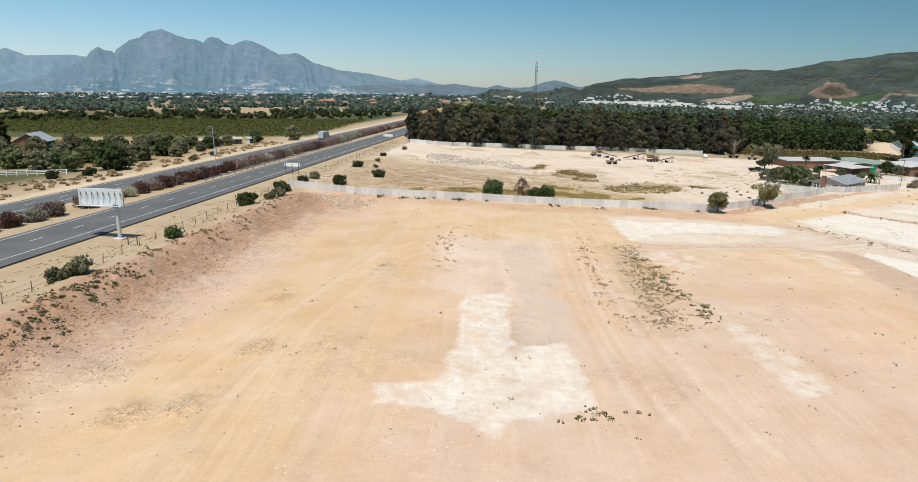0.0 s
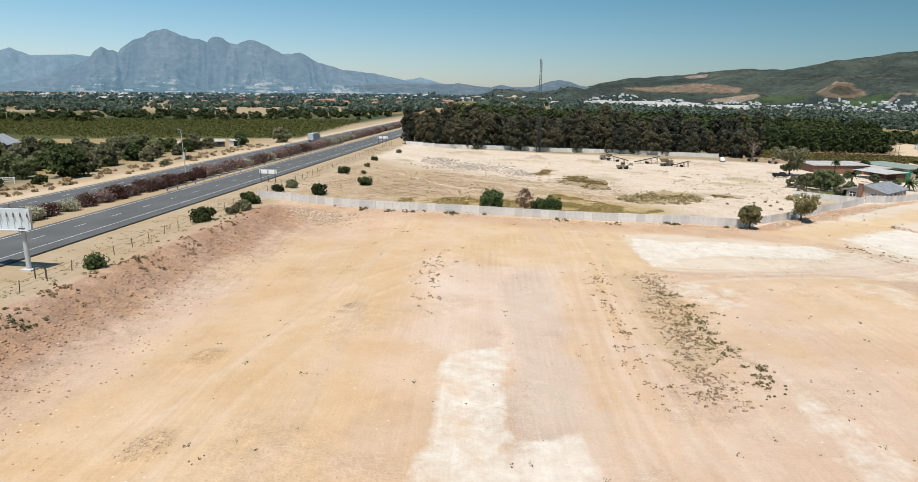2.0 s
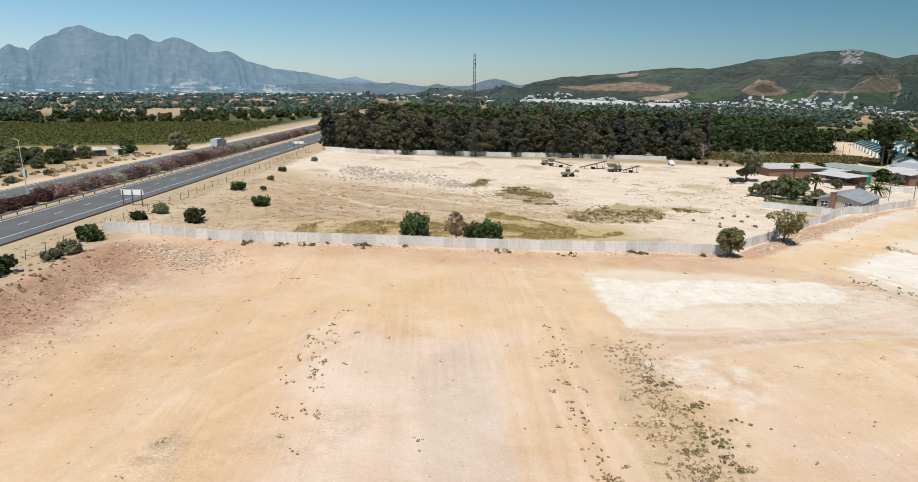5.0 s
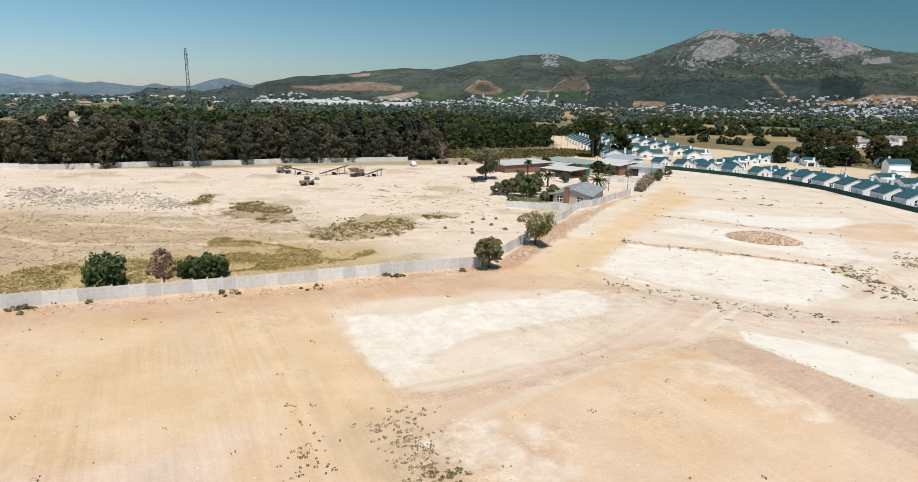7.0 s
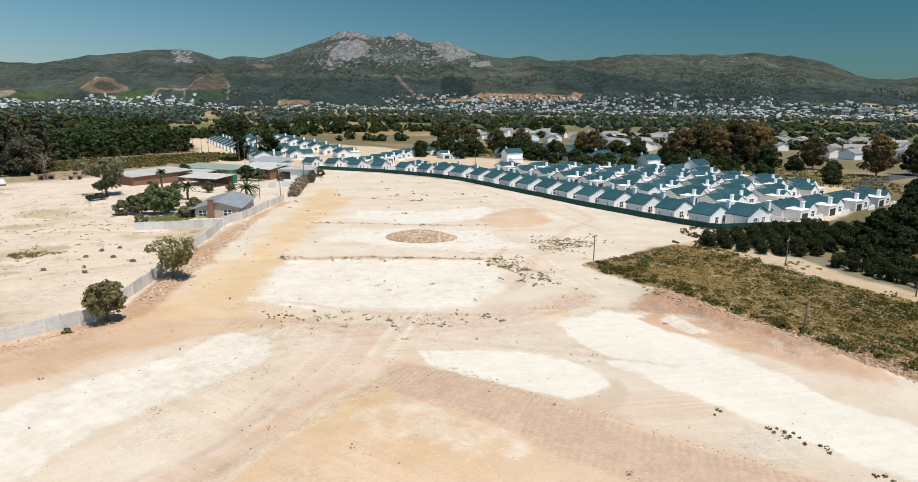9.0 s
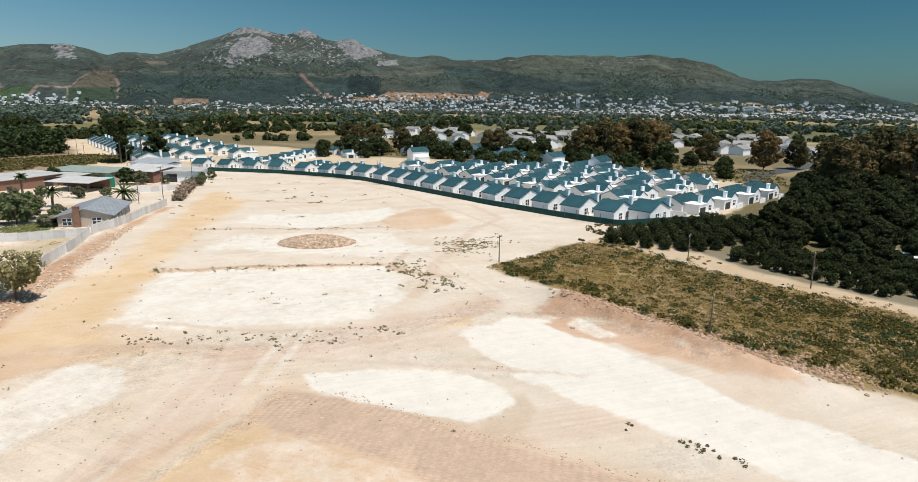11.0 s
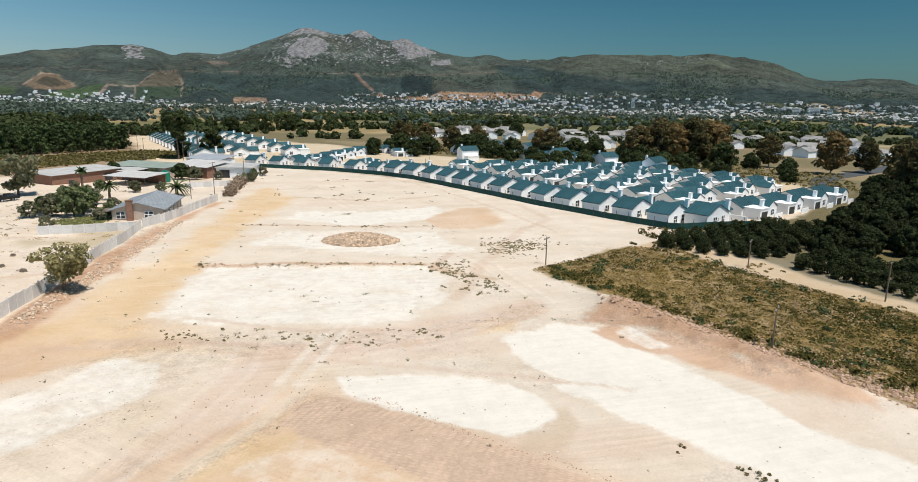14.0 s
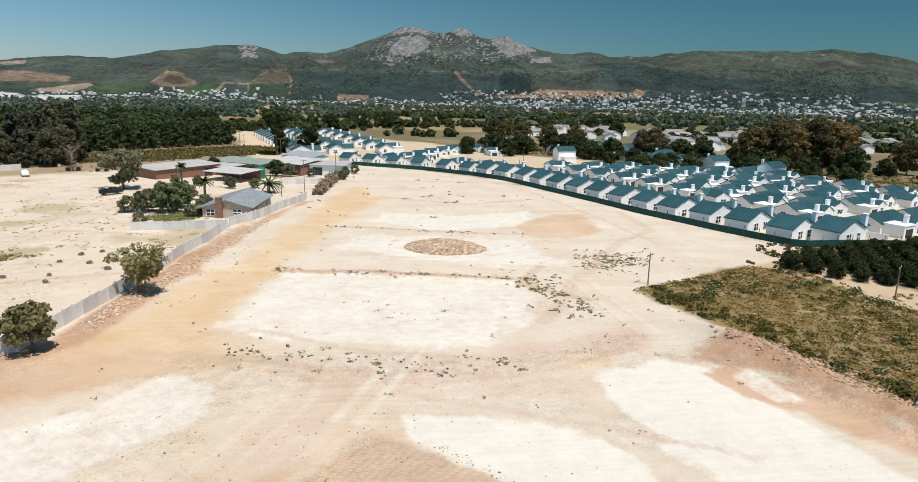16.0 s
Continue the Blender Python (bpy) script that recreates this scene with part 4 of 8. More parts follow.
    for hx, hy, hr in ((-31, 41, 3.0), (-27, 42.4, 2.4), (-26, 54.7, 2.6), (-38, 49, 4.0), (-30, 70, 2.5), (-20, 84, 2.5)):
        grit = np.maximum(grit, step(hr, hr * 0.4, np.hypot(x - hx, (y - hy) * 0.8) + 0.9 * fbm(x, y, 2.5, 3, 88)))
    grit = np.maximum(grit, 0.5 * field)
    return np.clip(c, 0.01, 0.85), grit, np.stack([chalk, pressed, step(40, 58, x)], -1)


def spread(parts):
    return np.unique(np.concatenate([np.arange(a, b, s) for a, b, s in parts]))


def build_ground():
    gx = spread([(-5000, -1000, 250), (-1000, -300, 50), (-300, -110, 8), (-110, -62, 2), (-62, -14, 0.5), (-14, 24, 0.34), (24, 102, 0.45), (102, 185, 1.0), (185, 340, 5), (340, 900, 25), (900, 5200, 200)])
    gy = spread([(-1500, -300, 200), (-300, 0, 25), (0, 34, 2), (34, 125, 0.42), (125, 160, 0.55), (160, 215, 1.0), (215, 305, 2.0), (305, 520, 7), (520, 1200, 40), (1200, 5200, 250)])
    x, y = np.meshgrid(gx, gy, indexing="ij")
    z = ground_z(x, y)
    verts = np.stack([x, y, z], -1).reshape(-1, 3)
    i = np.arange(len(gx) * len(gy)).reshape(len(gx), len(gy))
    faces = np.stack([i[:-1, :-1], i[1:, :-1], i[1:, 1:], i[:-1, 1:]], -1).reshape(-1, 4)
    me = bpy.data.meshes.new("ground")
    me.vertices.add(len(verts))
    me.vertices.foreach_set("co", verts.ravel())
    me.loops.add(faces.size)
    me.loops.foreach_set("vertex_index", faces.ravel())
    me.polygons.add(len(faces))
    me.polygons.foreach_set("loop_start", np.arange(0, faces.size, 4))
    me.polygons.foreach_set("use_smooth", np.ones(len(faces), bool))
    me.update(calc_edges=True)
    soil = me.attributes.new("soil", "FLOAT_COLOR", "POINT")
    colour, grit, cover = soil_colour(x, y)
    soil.data.foreach_set("color", np.concatenate([colour.reshape(-1, 3), grit.reshape(-1, 1)], 1).ravel())
    lots = me.attributes.new("cover", "FLOAT_COLOR", "POINT")
    lots.data.foreach_set("color", np.concatenate([cover.reshape(-1, 3), np.ones((grit.size, 1))], 1).ravel())
    me.materials.append(EARTH)
    return tagged(new("ground", me), "bare sandy building plot with chalky patches, tracks and dry verges", "ground", kind="structure")


build_ground()

# ---- far hills and mountains ----
EYE_X, EYE_Y, EYE_Z = 10.0, 60.0, 25.0


def quick_mesh(name, verts, quads, material, smooth=False, colours=None):
    verts, quads = np.asarray(verts, float), np.asarray(quads)
    me = bpy.data.meshes.new(name)
    me.vertices.add(len(verts))
    me.vertices.foreach_set("co", verts.ravel())
    me.loops.add(quads.size)
    me.loops.foreach_set("vertex_index", quads.ravel())
    me.polygons.add(len(quads))
    me.polygons.foreach_set("loop_start", np.arange(0, quads.size, quads.shape[1]))
    if smooth:
        me.polygons.foreach_set("use_smooth", np.ones(len(quads), bool))
    me.update(calc_edges=True)
    if colours is not None:
        a = me.attributes.new("soil", "FLOAT_COLOR", "POINT")
        a.data.foreach_set("color", (colours if colours.shape[1] == 4 else np.concatenate([colours, np.ones((len(colours), 1))], 1)).ravel())
    me.materials.append(material)
    return me


def ridged(x, y, size, octaves, seed):
    out, amp = 0.0, 1.0
    for n in range(octaves):
        out = out + amp * (1 - np.abs(vnoise(x, y, size / 2 ** n, seed + 7 * n)) * 2)
        amp *= 0.55
    return out / 2.2


# heights of the hill's back every four degrees of bearing, and the crags that stand on it: bearing, height, width
HILL_EVERY4 = [0.38, 0.5, 1.33, 1.49, 1.97, 2.01, 2.69, 3.16, 2.51, 2.79, 4.07, 4.33, 4.35, 3.69, 2.54, 2.65, 2.81, 3.09, 2.93, 3.07, 2.55, 0.79, 1.44, 0.1, -1.05]
HILL_CRAGS = [(28.9, 0.16, 1.6), (42.3, 0.68, 1.5), (44.2, 0.18, 1.3), (46.9, 0.53, 1.0), (50.6, 0.37, 1.1), (49.3, -0.14, 0.8), (57.5, 0.54, 1.4), (86.4, -0.08, 1.5)]


def hill_back(az):
    el = np.interp(az, np.arange(25) * 4.0, HILL_EVERY4)
    el = (el + np.interp(az - 1.2, np.arange(25) * 4.0, HILL_EVERY4) + np.interp(az + 1.2, np.arange(25) * 4.0, HILL_EVERY4)) / 3
    el = el - 1.3 * step(1.0, -9.0, az)
    for a, h, w in HILL_CRAGS:
        el = el + h * np.exp(-((az - a) / w) ** 2)
    return el


def hill_z(az, r):
    """Height of the hill at a bearing in degrees and a distance."""
    x, y = EYE_X + r * np.sin(np.radians(az)), EYE_Y + r * np.cos(np.radians(az))
    foot = ground_z(x, y) - 1.0
    s = np.clip((r - 1900.0) / 2000.0, 0, 1.2)
    top = EYE_Z + 3900 * np.tan(np.radians(hill_back(az) + 0.05 * vnoise(az, az * 0, 1.1, 3) + 0.03 * vnoise(az, az * 0, 0.4, 5))) + 30
    rise = s ** 1.25
    z = foot + (top - 30 + 30 - foot - 30) * np.where(s <= 1, rise, 1 - (s - 1) * 3)
    rough = np.clip(s * (1.08 - s) * 4, 0, 1)
    gully = vnoise(az * 1.0, az * 0, 1.9, 41) + 0.5 * vnoise(az, r / 900, 0.8, 43)
    return z + rough * (34 * ridged(x, y, 520, 5, 11) - 13) + rough * 14 * fbm(x, y, 90, 4, 5) + rough * 16 * gully


def build_hill():
    az, r = np.linspace(-11, 100, 1060), np.concatenate([np.linspace(1880, 3900, 170), np.linspace(3950, 4400, 6)])
    a, d = np.meshgrid(az, r, indexing="ij")
    z = hill_z(a, d)
    x, y = EYE_X + d * np.sin(np.radians(a)), EYE_Y + d * np.cos(np.radians(a))
    s = (d - 1900) / 2000
    el = np.degrees(np.arctan2(z - EYE_Z, d))
    c = np.zeros(x.shape + (3,)) + np.array((0.092, 0.116, 0.094))

    def lay(c, m, col):
        return c + (np.array(col) - c) * np.clip(m, 0, 1)[..., None]

    def plot(pts, soft=0.5, ragged=0.5, seed=0):
        """A patch of the slope, its corners given as bearing and height in degrees."""
        return inside(a * 10, el * 25, [(p * 10, q * 25) for p, q in pts], soft, ragged, seed)

    def way(pts, width):
        return ribbon(a * 10, el * 25, [(p * 10, q * 25) for p, q in pts], width, 0.8, 7)

    c = lay(c, 0.8 * step(0.0, 0.4, fbm(x, y, 260, 4, 3)), (0.115, 0.125, 0.092))
    c = lay(c, 0.7 * step(60, 66, a) * step(1.0, 1.6, el), (0.102, 0.116, 0.080))
    rug = 0.25 * fbm(x, y, 240, 4, 9)
    wood = step(1.25, 1.0, el + rug) * step(32.4, 33, a) * step(60, 57, a) * (1 - plot([(52.9, 1.25), (60, 1.2), (61, -0.3), (53, -0.3)], 2, 2, 3))
    wood = np.maximum(wood, plot([(58.2, 2.05), (61.1, 2.07), (67.8, 1.0), (72.4, 0.8), (78, 0.4), (83.3, 0.2), (88, -0.5), (92, -0.9), (92, -1.5), (83.4, -0.75), (78, -1.1), (72.4, -0.7), (64, -0.8), (60.3, 0.5)], 2, 3, 5))
    wood = np.maximum(wood, plot([(3, 0.3), (5.1, 0.55), (12, 1.45), (14, 1.2), (12.5, 0.9), (7, 0.5)], 1.5, 2, 11))
    wood = np.maximum(wood, step(-0.05, -0.3, el + rug) * step(3, 6, a))
    wood = np.maximum(wood, 0.7 * step(0.1, 0.3, fbm(x, y, 170, 4, 77)) * step(1.0, 0.5, el))
    c = lay(c, 0.92 * wood * (0.55 + 0.45 * step(31, 35, a)), (0.042, 0.070, 0.062))
    c = lay(c, 0.9 * plot([(50.3, 1.3), (52.9, 1.3), (52.9, -0.4), (50.2, -0.25)], 1, 2, 6), (0.022, 0.040, 0.040))
    rock = 0.40 * step(36.0, 41.0, a) * step(55, 50, a) * step(1.5, 2.4, el + 0.3 * fbm(x, y, 260, 4, 21))
    for k, pts in enumerate(([(41.0, 3.36), (41.9, 4.15), (43.6, 4.2), (44.2, 3.7), (43.5, 2.85), (42.6, 2.65), (40.9, 1.7), (40.3, 1.9)], [(40.8, 4.35), (41.6, 4.75), (42.6, 5.2), (44.3, 4.6), (44.2, 4.25), (42.5, 4.5)],
                             [(49.2, 4.1), (50.6, 4.5), (52.4, 3.7), (53.3, 3.05), (50.9, 2.5), (50.1, 3.0)], [(52.9, 2.45), (54.5, 2.6), (54.7, 2.1), (52.9, 2.08)], [(45.9, 4.6), (46.6, 5.1), (47.7, 4.8), (48.0, 4.3), (46.5, 4.2)])):
        rock = np.maximum(rock, 0.95 * plot(pts, 1.0, 1.6, 80 + k))
    rock = np.maximum(rock, 0.34 * step(0.1, 0.5, fbm(x, y, 240, 3, 27)) * step(1.5, 2.2, el))
    rock = np.maximum(rock, 0.62 * plot([(28.4, 3.3), (29.9, 3.2), (29.9, 2.2), (28.6, 2.1)], 2, 3, 29))
    c = c * (0.72 + 0.5 * np.clip(ridged(x, y, 300, 4, 15), 0, 1.2))[..., None]
    # bare earth, vineyards and fields on the lower slopes
    for k, (pts, col) in enumerate((([(47.5, -0.42), (50.1, -0.6), (52.8, -0.5), (53.6, -0.1), (57, -0.18), (59.3, -0.16), (61.4, -0.34), (61.7, 0.05), (62.5, -0.16), (62.1, -0.68), (60.3, -0.8), (57.4, -0.82), (53, -0.84), (50, -0.86)], (0.40, 0.245, 0.145)),
                                    ([(7, 0.42), (10, 0.53), (12.9, 0.83), (14.8, 0.74), (16.5, 0.46), (16.3, 0.1), (14.5, 0.08), (8.8, 0.13)], (0.33, 0.24, 0.165)), ([(11.8, 1.35), (13.8, 1.6), (13.7, 1.3), (12.5, 1.2)], (0.40, 0.31, 0.25)),
                                    ([(13.8, -0.55), (15.6, -0.25), (17.7, 0.05), (18, -0.16), (16.7, -0.62), (16, -0.72)], (0.40, 0.31, 0.22)), ([(17.1, -0.6), (18.3, -0.05), (21.2, -0.02), (21.4, -0.5), (18.5, -0.8)], (0.088, 0.130, 0.058)),
                                    ([(22.4, -0.75), (24.9, -0.18), (27.0, 0.27), (26.6, -0.4), (25.6, -0.85)], (0.088, 0.140, 0.058)), ([(21.9, 0.1), (23.1, 0.93), (24, 0.86), (25.2, 0.02), (24.4, -0.22), (22.6, -0.2)], (0.25, 0.18, 0.115)),
                                    ([(22.6, 0.25), (23.2, 0.7), (24, 0.62), (24.6, 0.1), (23.6, -0.02)], (0.10, 0.088, 0.06)), ([(29.0, -0.3), (29.3, 0.06), (30.7, 1.18), (32.2, 1.21), (32.5, 0.7), (32.4, 0.1), (30.5, 0.05)], (0.15, 0.13, 0.09)),
                                    ([(29.0, -0.95), (29.1, 0.0), (30.5, 0.05), (32.4, 0.1), (32.3, -0.7), (30.8, -0.9)], (0.062, 0.098, 0.056)), ([(36.4, -0.7), (39, -0.75), (39, -1.3), (36.3, -1.3)], (0.38, 0.26, 0.17)),
                                    ([(82.7, -0.75), (84.1, -0.72), (85.2, -1.2), (83.4, -1.15)], (0.36, 0.28, 0.17)), ([(84.9, -0.9), (87.6, -1.3), (87.3, -1.65), (85.1, -1.25)], (0.46, 0.35, 0.22)), ([(79.5, -0.7), (82.6, -0.8), (83.2, -1.2), (80, -1.1)], (0.085, 0.10, 0.05)),
                                    ([(34.5, 2.1), (36, 2.15), (36.2, 1.9), (34.8, 1.85)], (0.20, 0.165, 0.13)))):
        c = lay(c, plot(pts, 0.4, 0.7, 30 + k), col)
        rock = rock * (1 - plot(pts, 0.6, 0.3, 30 + k))
    for pts, wide, col in (([(29.0, -0.9), (29.2, 0.05), (30.7, 1.2)], 0.9, (0.40, 0.31, 0.23)), ([(32.4, 0.8), (32.6, 0.4), (32.4, -0.7)], 1.2, (0.38, 0.28, 0.2)), ([(26.6, -0.6), (27.3, 0.15), (29.1, 0.08)], 2.0, (0.42, 0.33, 0.25)),
                           ([(25, 1.22), (30.6, 1.26), (36, 1.32), (43.3, 1.3), (46.3, 1.34), (52.1, 1.22), (58.6, 1.57)], 0.7, (0.26, 0.185, 0.14)), ([(46.4, 1.25), (47.0, 0.6), (47.6, 0.05), (48.6, -0.5)], 2.4, (0.30, 0.2, 0.15)),
                           ([(22, 0.15), (23.1, 0.95), (24, 0.88), (25.2, 0.05)], 1.4, (0.46, 0.35, 0.25)), ([(62.4, -0.1), (66, -0.5), (70.5, -0.3)], 0.9, (0.30, 0.22, 0.16)), ([(18, 1.35), (21, 1.2), (24, 1.35), (27, 1.6)], 0.7, (0.2, 0.16, 0.13))):
        c = lay(c, 0.85 * way(pts, wide) * step(-0.8, -0.3, vnoise(a, el, 0.6, 49)), col)
    i = np.arange(a.size).reshape(a.shape)
    quads = np.stack([i[:-1, :-1], i[:-1, 1:], i[1:, 1:], i[1:, :-1]], -1).reshape(-1, 4)
    me = quick_mesh("hill", np.stack([x, y, z], -1).reshape(-1, 3), quads, HILL_EARTH, True, np.concatenate([c, rock[..., None]], -1).reshape(-1, 4))
    tagged(new("backdrop_hill", me), "dark scrub-covered hill with grey granite domes above a town", "hill", kind="structure")


def hill_material():
    """Scrub, woods and granite slabs; the attribute's alpha is the share of bare rock."""
    m, n, l, b = shader("hillside", 0.95)
    base = n.new("ShaderNodeAttribute")
    base.attribute_name = "soil"
    where = n.new("ShaderNodeTexCoord").outputs["Object"]
    wide, fine, leafy = noise_tex(n, l, where, 130.0, 7.0, 0.72), noise_tex(n, l, where, 24.0, 5.0, 0.75), noise_tex(n, l, where, 9.0, 3.0, 0.7)
    tone = math_node(n, l, "ADD", math_node(n, l, "MULTIPLY", wide, 0.45), math_node(n, l, "MULTIPLY", fine, 0.55))
    hsv = n.new("ShaderNodeHueSaturation")
    l.new(math_node(n, l, "ADD", span(n, l, tone, 0.36, 0.64, 0.35, 1.55), span(n, l, leafy, 0.3, 0.7, -0.2, 0.25)), hsv.inputs["Value"])
    l.new(base.outputs["Color"], hsv.inputs["Color"])
    slab = n.new("ShaderNodeMapping")
    slab.vector_type = "TEXTURE"
    slab.inputs["Rotation"].default_value, slab.inputs["Scale"].default_value = (0.3, 0.0, 0.75), (60.0, 22.0, 75.0)
    l.new(where, slab.inputs["Vector"])
    seams = noise_tex(n, l, slab.outputs[0], 1.0, 7.0, 0.7)
    bare = math_node(n, l, "ADD", base.outputs["Alpha"], math_node(n, l, "ADD", span(n, l, seams, 0.2, 0.8, -0.75, 0.75), span(n, l, fine, 0.2, 0.8, -0.3, 0.3)))
    stone = mixed(n, l, span(n, l, math_node(n, l, "ADD", seams, span(n, l, fine, 0.3, 0.7, -0.15, 0.15)), 0.35, 0.68, 0, 1), (0.15, 0.145, 0.145), (0.40, 0.39, 0.385))
    slope = mixed(n, l, span(n, l, bare, 0.52, 0.66, 0, 1), hsv.outputs[0], stone)
    block = n.new("ShaderNodeTexVoronoi")
    block.inputs["Scale"].default_value = 1.0 / 26.0
    l.new(where, block.inputs["Vector"])
    stony = math_node(n, l, "MULTIPLY", span(n, l, block.outputs["Distance"], 0.16, 0.26, 1.0, 0.0), span(n, l, math_node(n, l, "ADD", base.outputs["Alpha"], span(n, l, wide, 0.3, 0.7, -0.25, 0.25)), 0.22, 0.42, 0.0, 0.9))
    l.new(mixed(n, l, stony, slope, (0.42, 0.41, 0.385)), b.inputs["Base Color"])
    bump(n, l, b, math_node(n, l, "ADD", tone, math_node(n, l, "MULTIPLY", seams, 0.6)), 1.0, 42.0)
    return m


HILL_EARTH = hill_material()
build_hill()


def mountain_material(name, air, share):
    """A far backdrop: rock, scrub and farmland, with air haze painted on as glow."""
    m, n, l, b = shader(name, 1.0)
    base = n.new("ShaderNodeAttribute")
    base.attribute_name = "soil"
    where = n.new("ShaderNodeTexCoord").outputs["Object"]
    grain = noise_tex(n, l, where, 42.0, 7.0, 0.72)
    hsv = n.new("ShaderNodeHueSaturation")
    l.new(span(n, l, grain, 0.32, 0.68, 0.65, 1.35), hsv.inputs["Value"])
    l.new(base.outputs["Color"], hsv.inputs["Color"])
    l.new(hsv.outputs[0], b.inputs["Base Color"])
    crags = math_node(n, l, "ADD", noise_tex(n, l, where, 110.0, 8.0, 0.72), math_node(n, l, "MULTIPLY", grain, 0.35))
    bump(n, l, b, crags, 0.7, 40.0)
    # blue emission stands in for the haze of distance; the rock emits nothing
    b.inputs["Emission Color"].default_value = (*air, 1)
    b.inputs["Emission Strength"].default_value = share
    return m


# bearing and height of each crest, in degrees
FAR_CREST = [(-60, 1.9), (-50, 2.3), (-44, 2.2), (-42.1, 2.53), (-41.4, 2.8), (-40.9, 2.58), (-40.2, 2.31), (-38.8, 2.38), (-37.3, 2.46), (-36.2, 2.3), (-33, 1.5), (-14, 0.6), (-11.7, 0.95), (-10.4, 1.16), (-8.7, 0.68), (-6, 0.3), (12, 0.1)]
MAIN_CREST = [(-44, -0.3), (-41, 0.5), (-39.1, 0.99), (-37.4, 1.7), (-36.4, 2.29), (-36.1, 2.75), (-35.6, 3.11), (-35.2, 2.9), (-34.8, 2.86), (-34.5, 2.65), (-34.3, 3.0), (-33.8, 3.34), (-33.4, 3.65), (-32.6, 3.92),
              (-32.3, 4.26), (-31.7, 4.51), (-31.0, 4.57), (-30.3, 4.34), (-29.9, 4.12), (-28.5, 3.87), (-28.0, 3.70), (-27.8, 3.98), (-27.4, 4.18), (-26.8, 4.05), (-26.4, 3.76), (-25.7, 3.55), (-25.3, 3.85), (-24.7, 4.01),
              (-24.0, 3.83), (-23.2, 3.48), (-22.2, 2.95), (-21.4, 2.97), (-20.7, 3.09), (-20.1, 2.81), (-19.3, 2.33), (-18.3, 2.05), (-17.3, 1.76), (-14.8, 1.49), (-12.5, 1.08), (-11.7, 0.84), (-8.7, 0.62), (-5, 0.2), (0, -0.3)]
FOOT_CREST = [(-26, -0.2), (-20, 0.2), (-16, 0.45), (-12.6, 0.59), (-8.7, 0.56), (-7.1, 0.69), (-5.8, 0.49), (-4.3, 0.38), (-3.4, 0.59), (-2.2, 0.39), (-0.7, 0.42), (0.5, 0.84), (1.6, 1.07), (2.6, 0.89), (3.4, 0.59), (6, 0.2), (9, -0.2)]


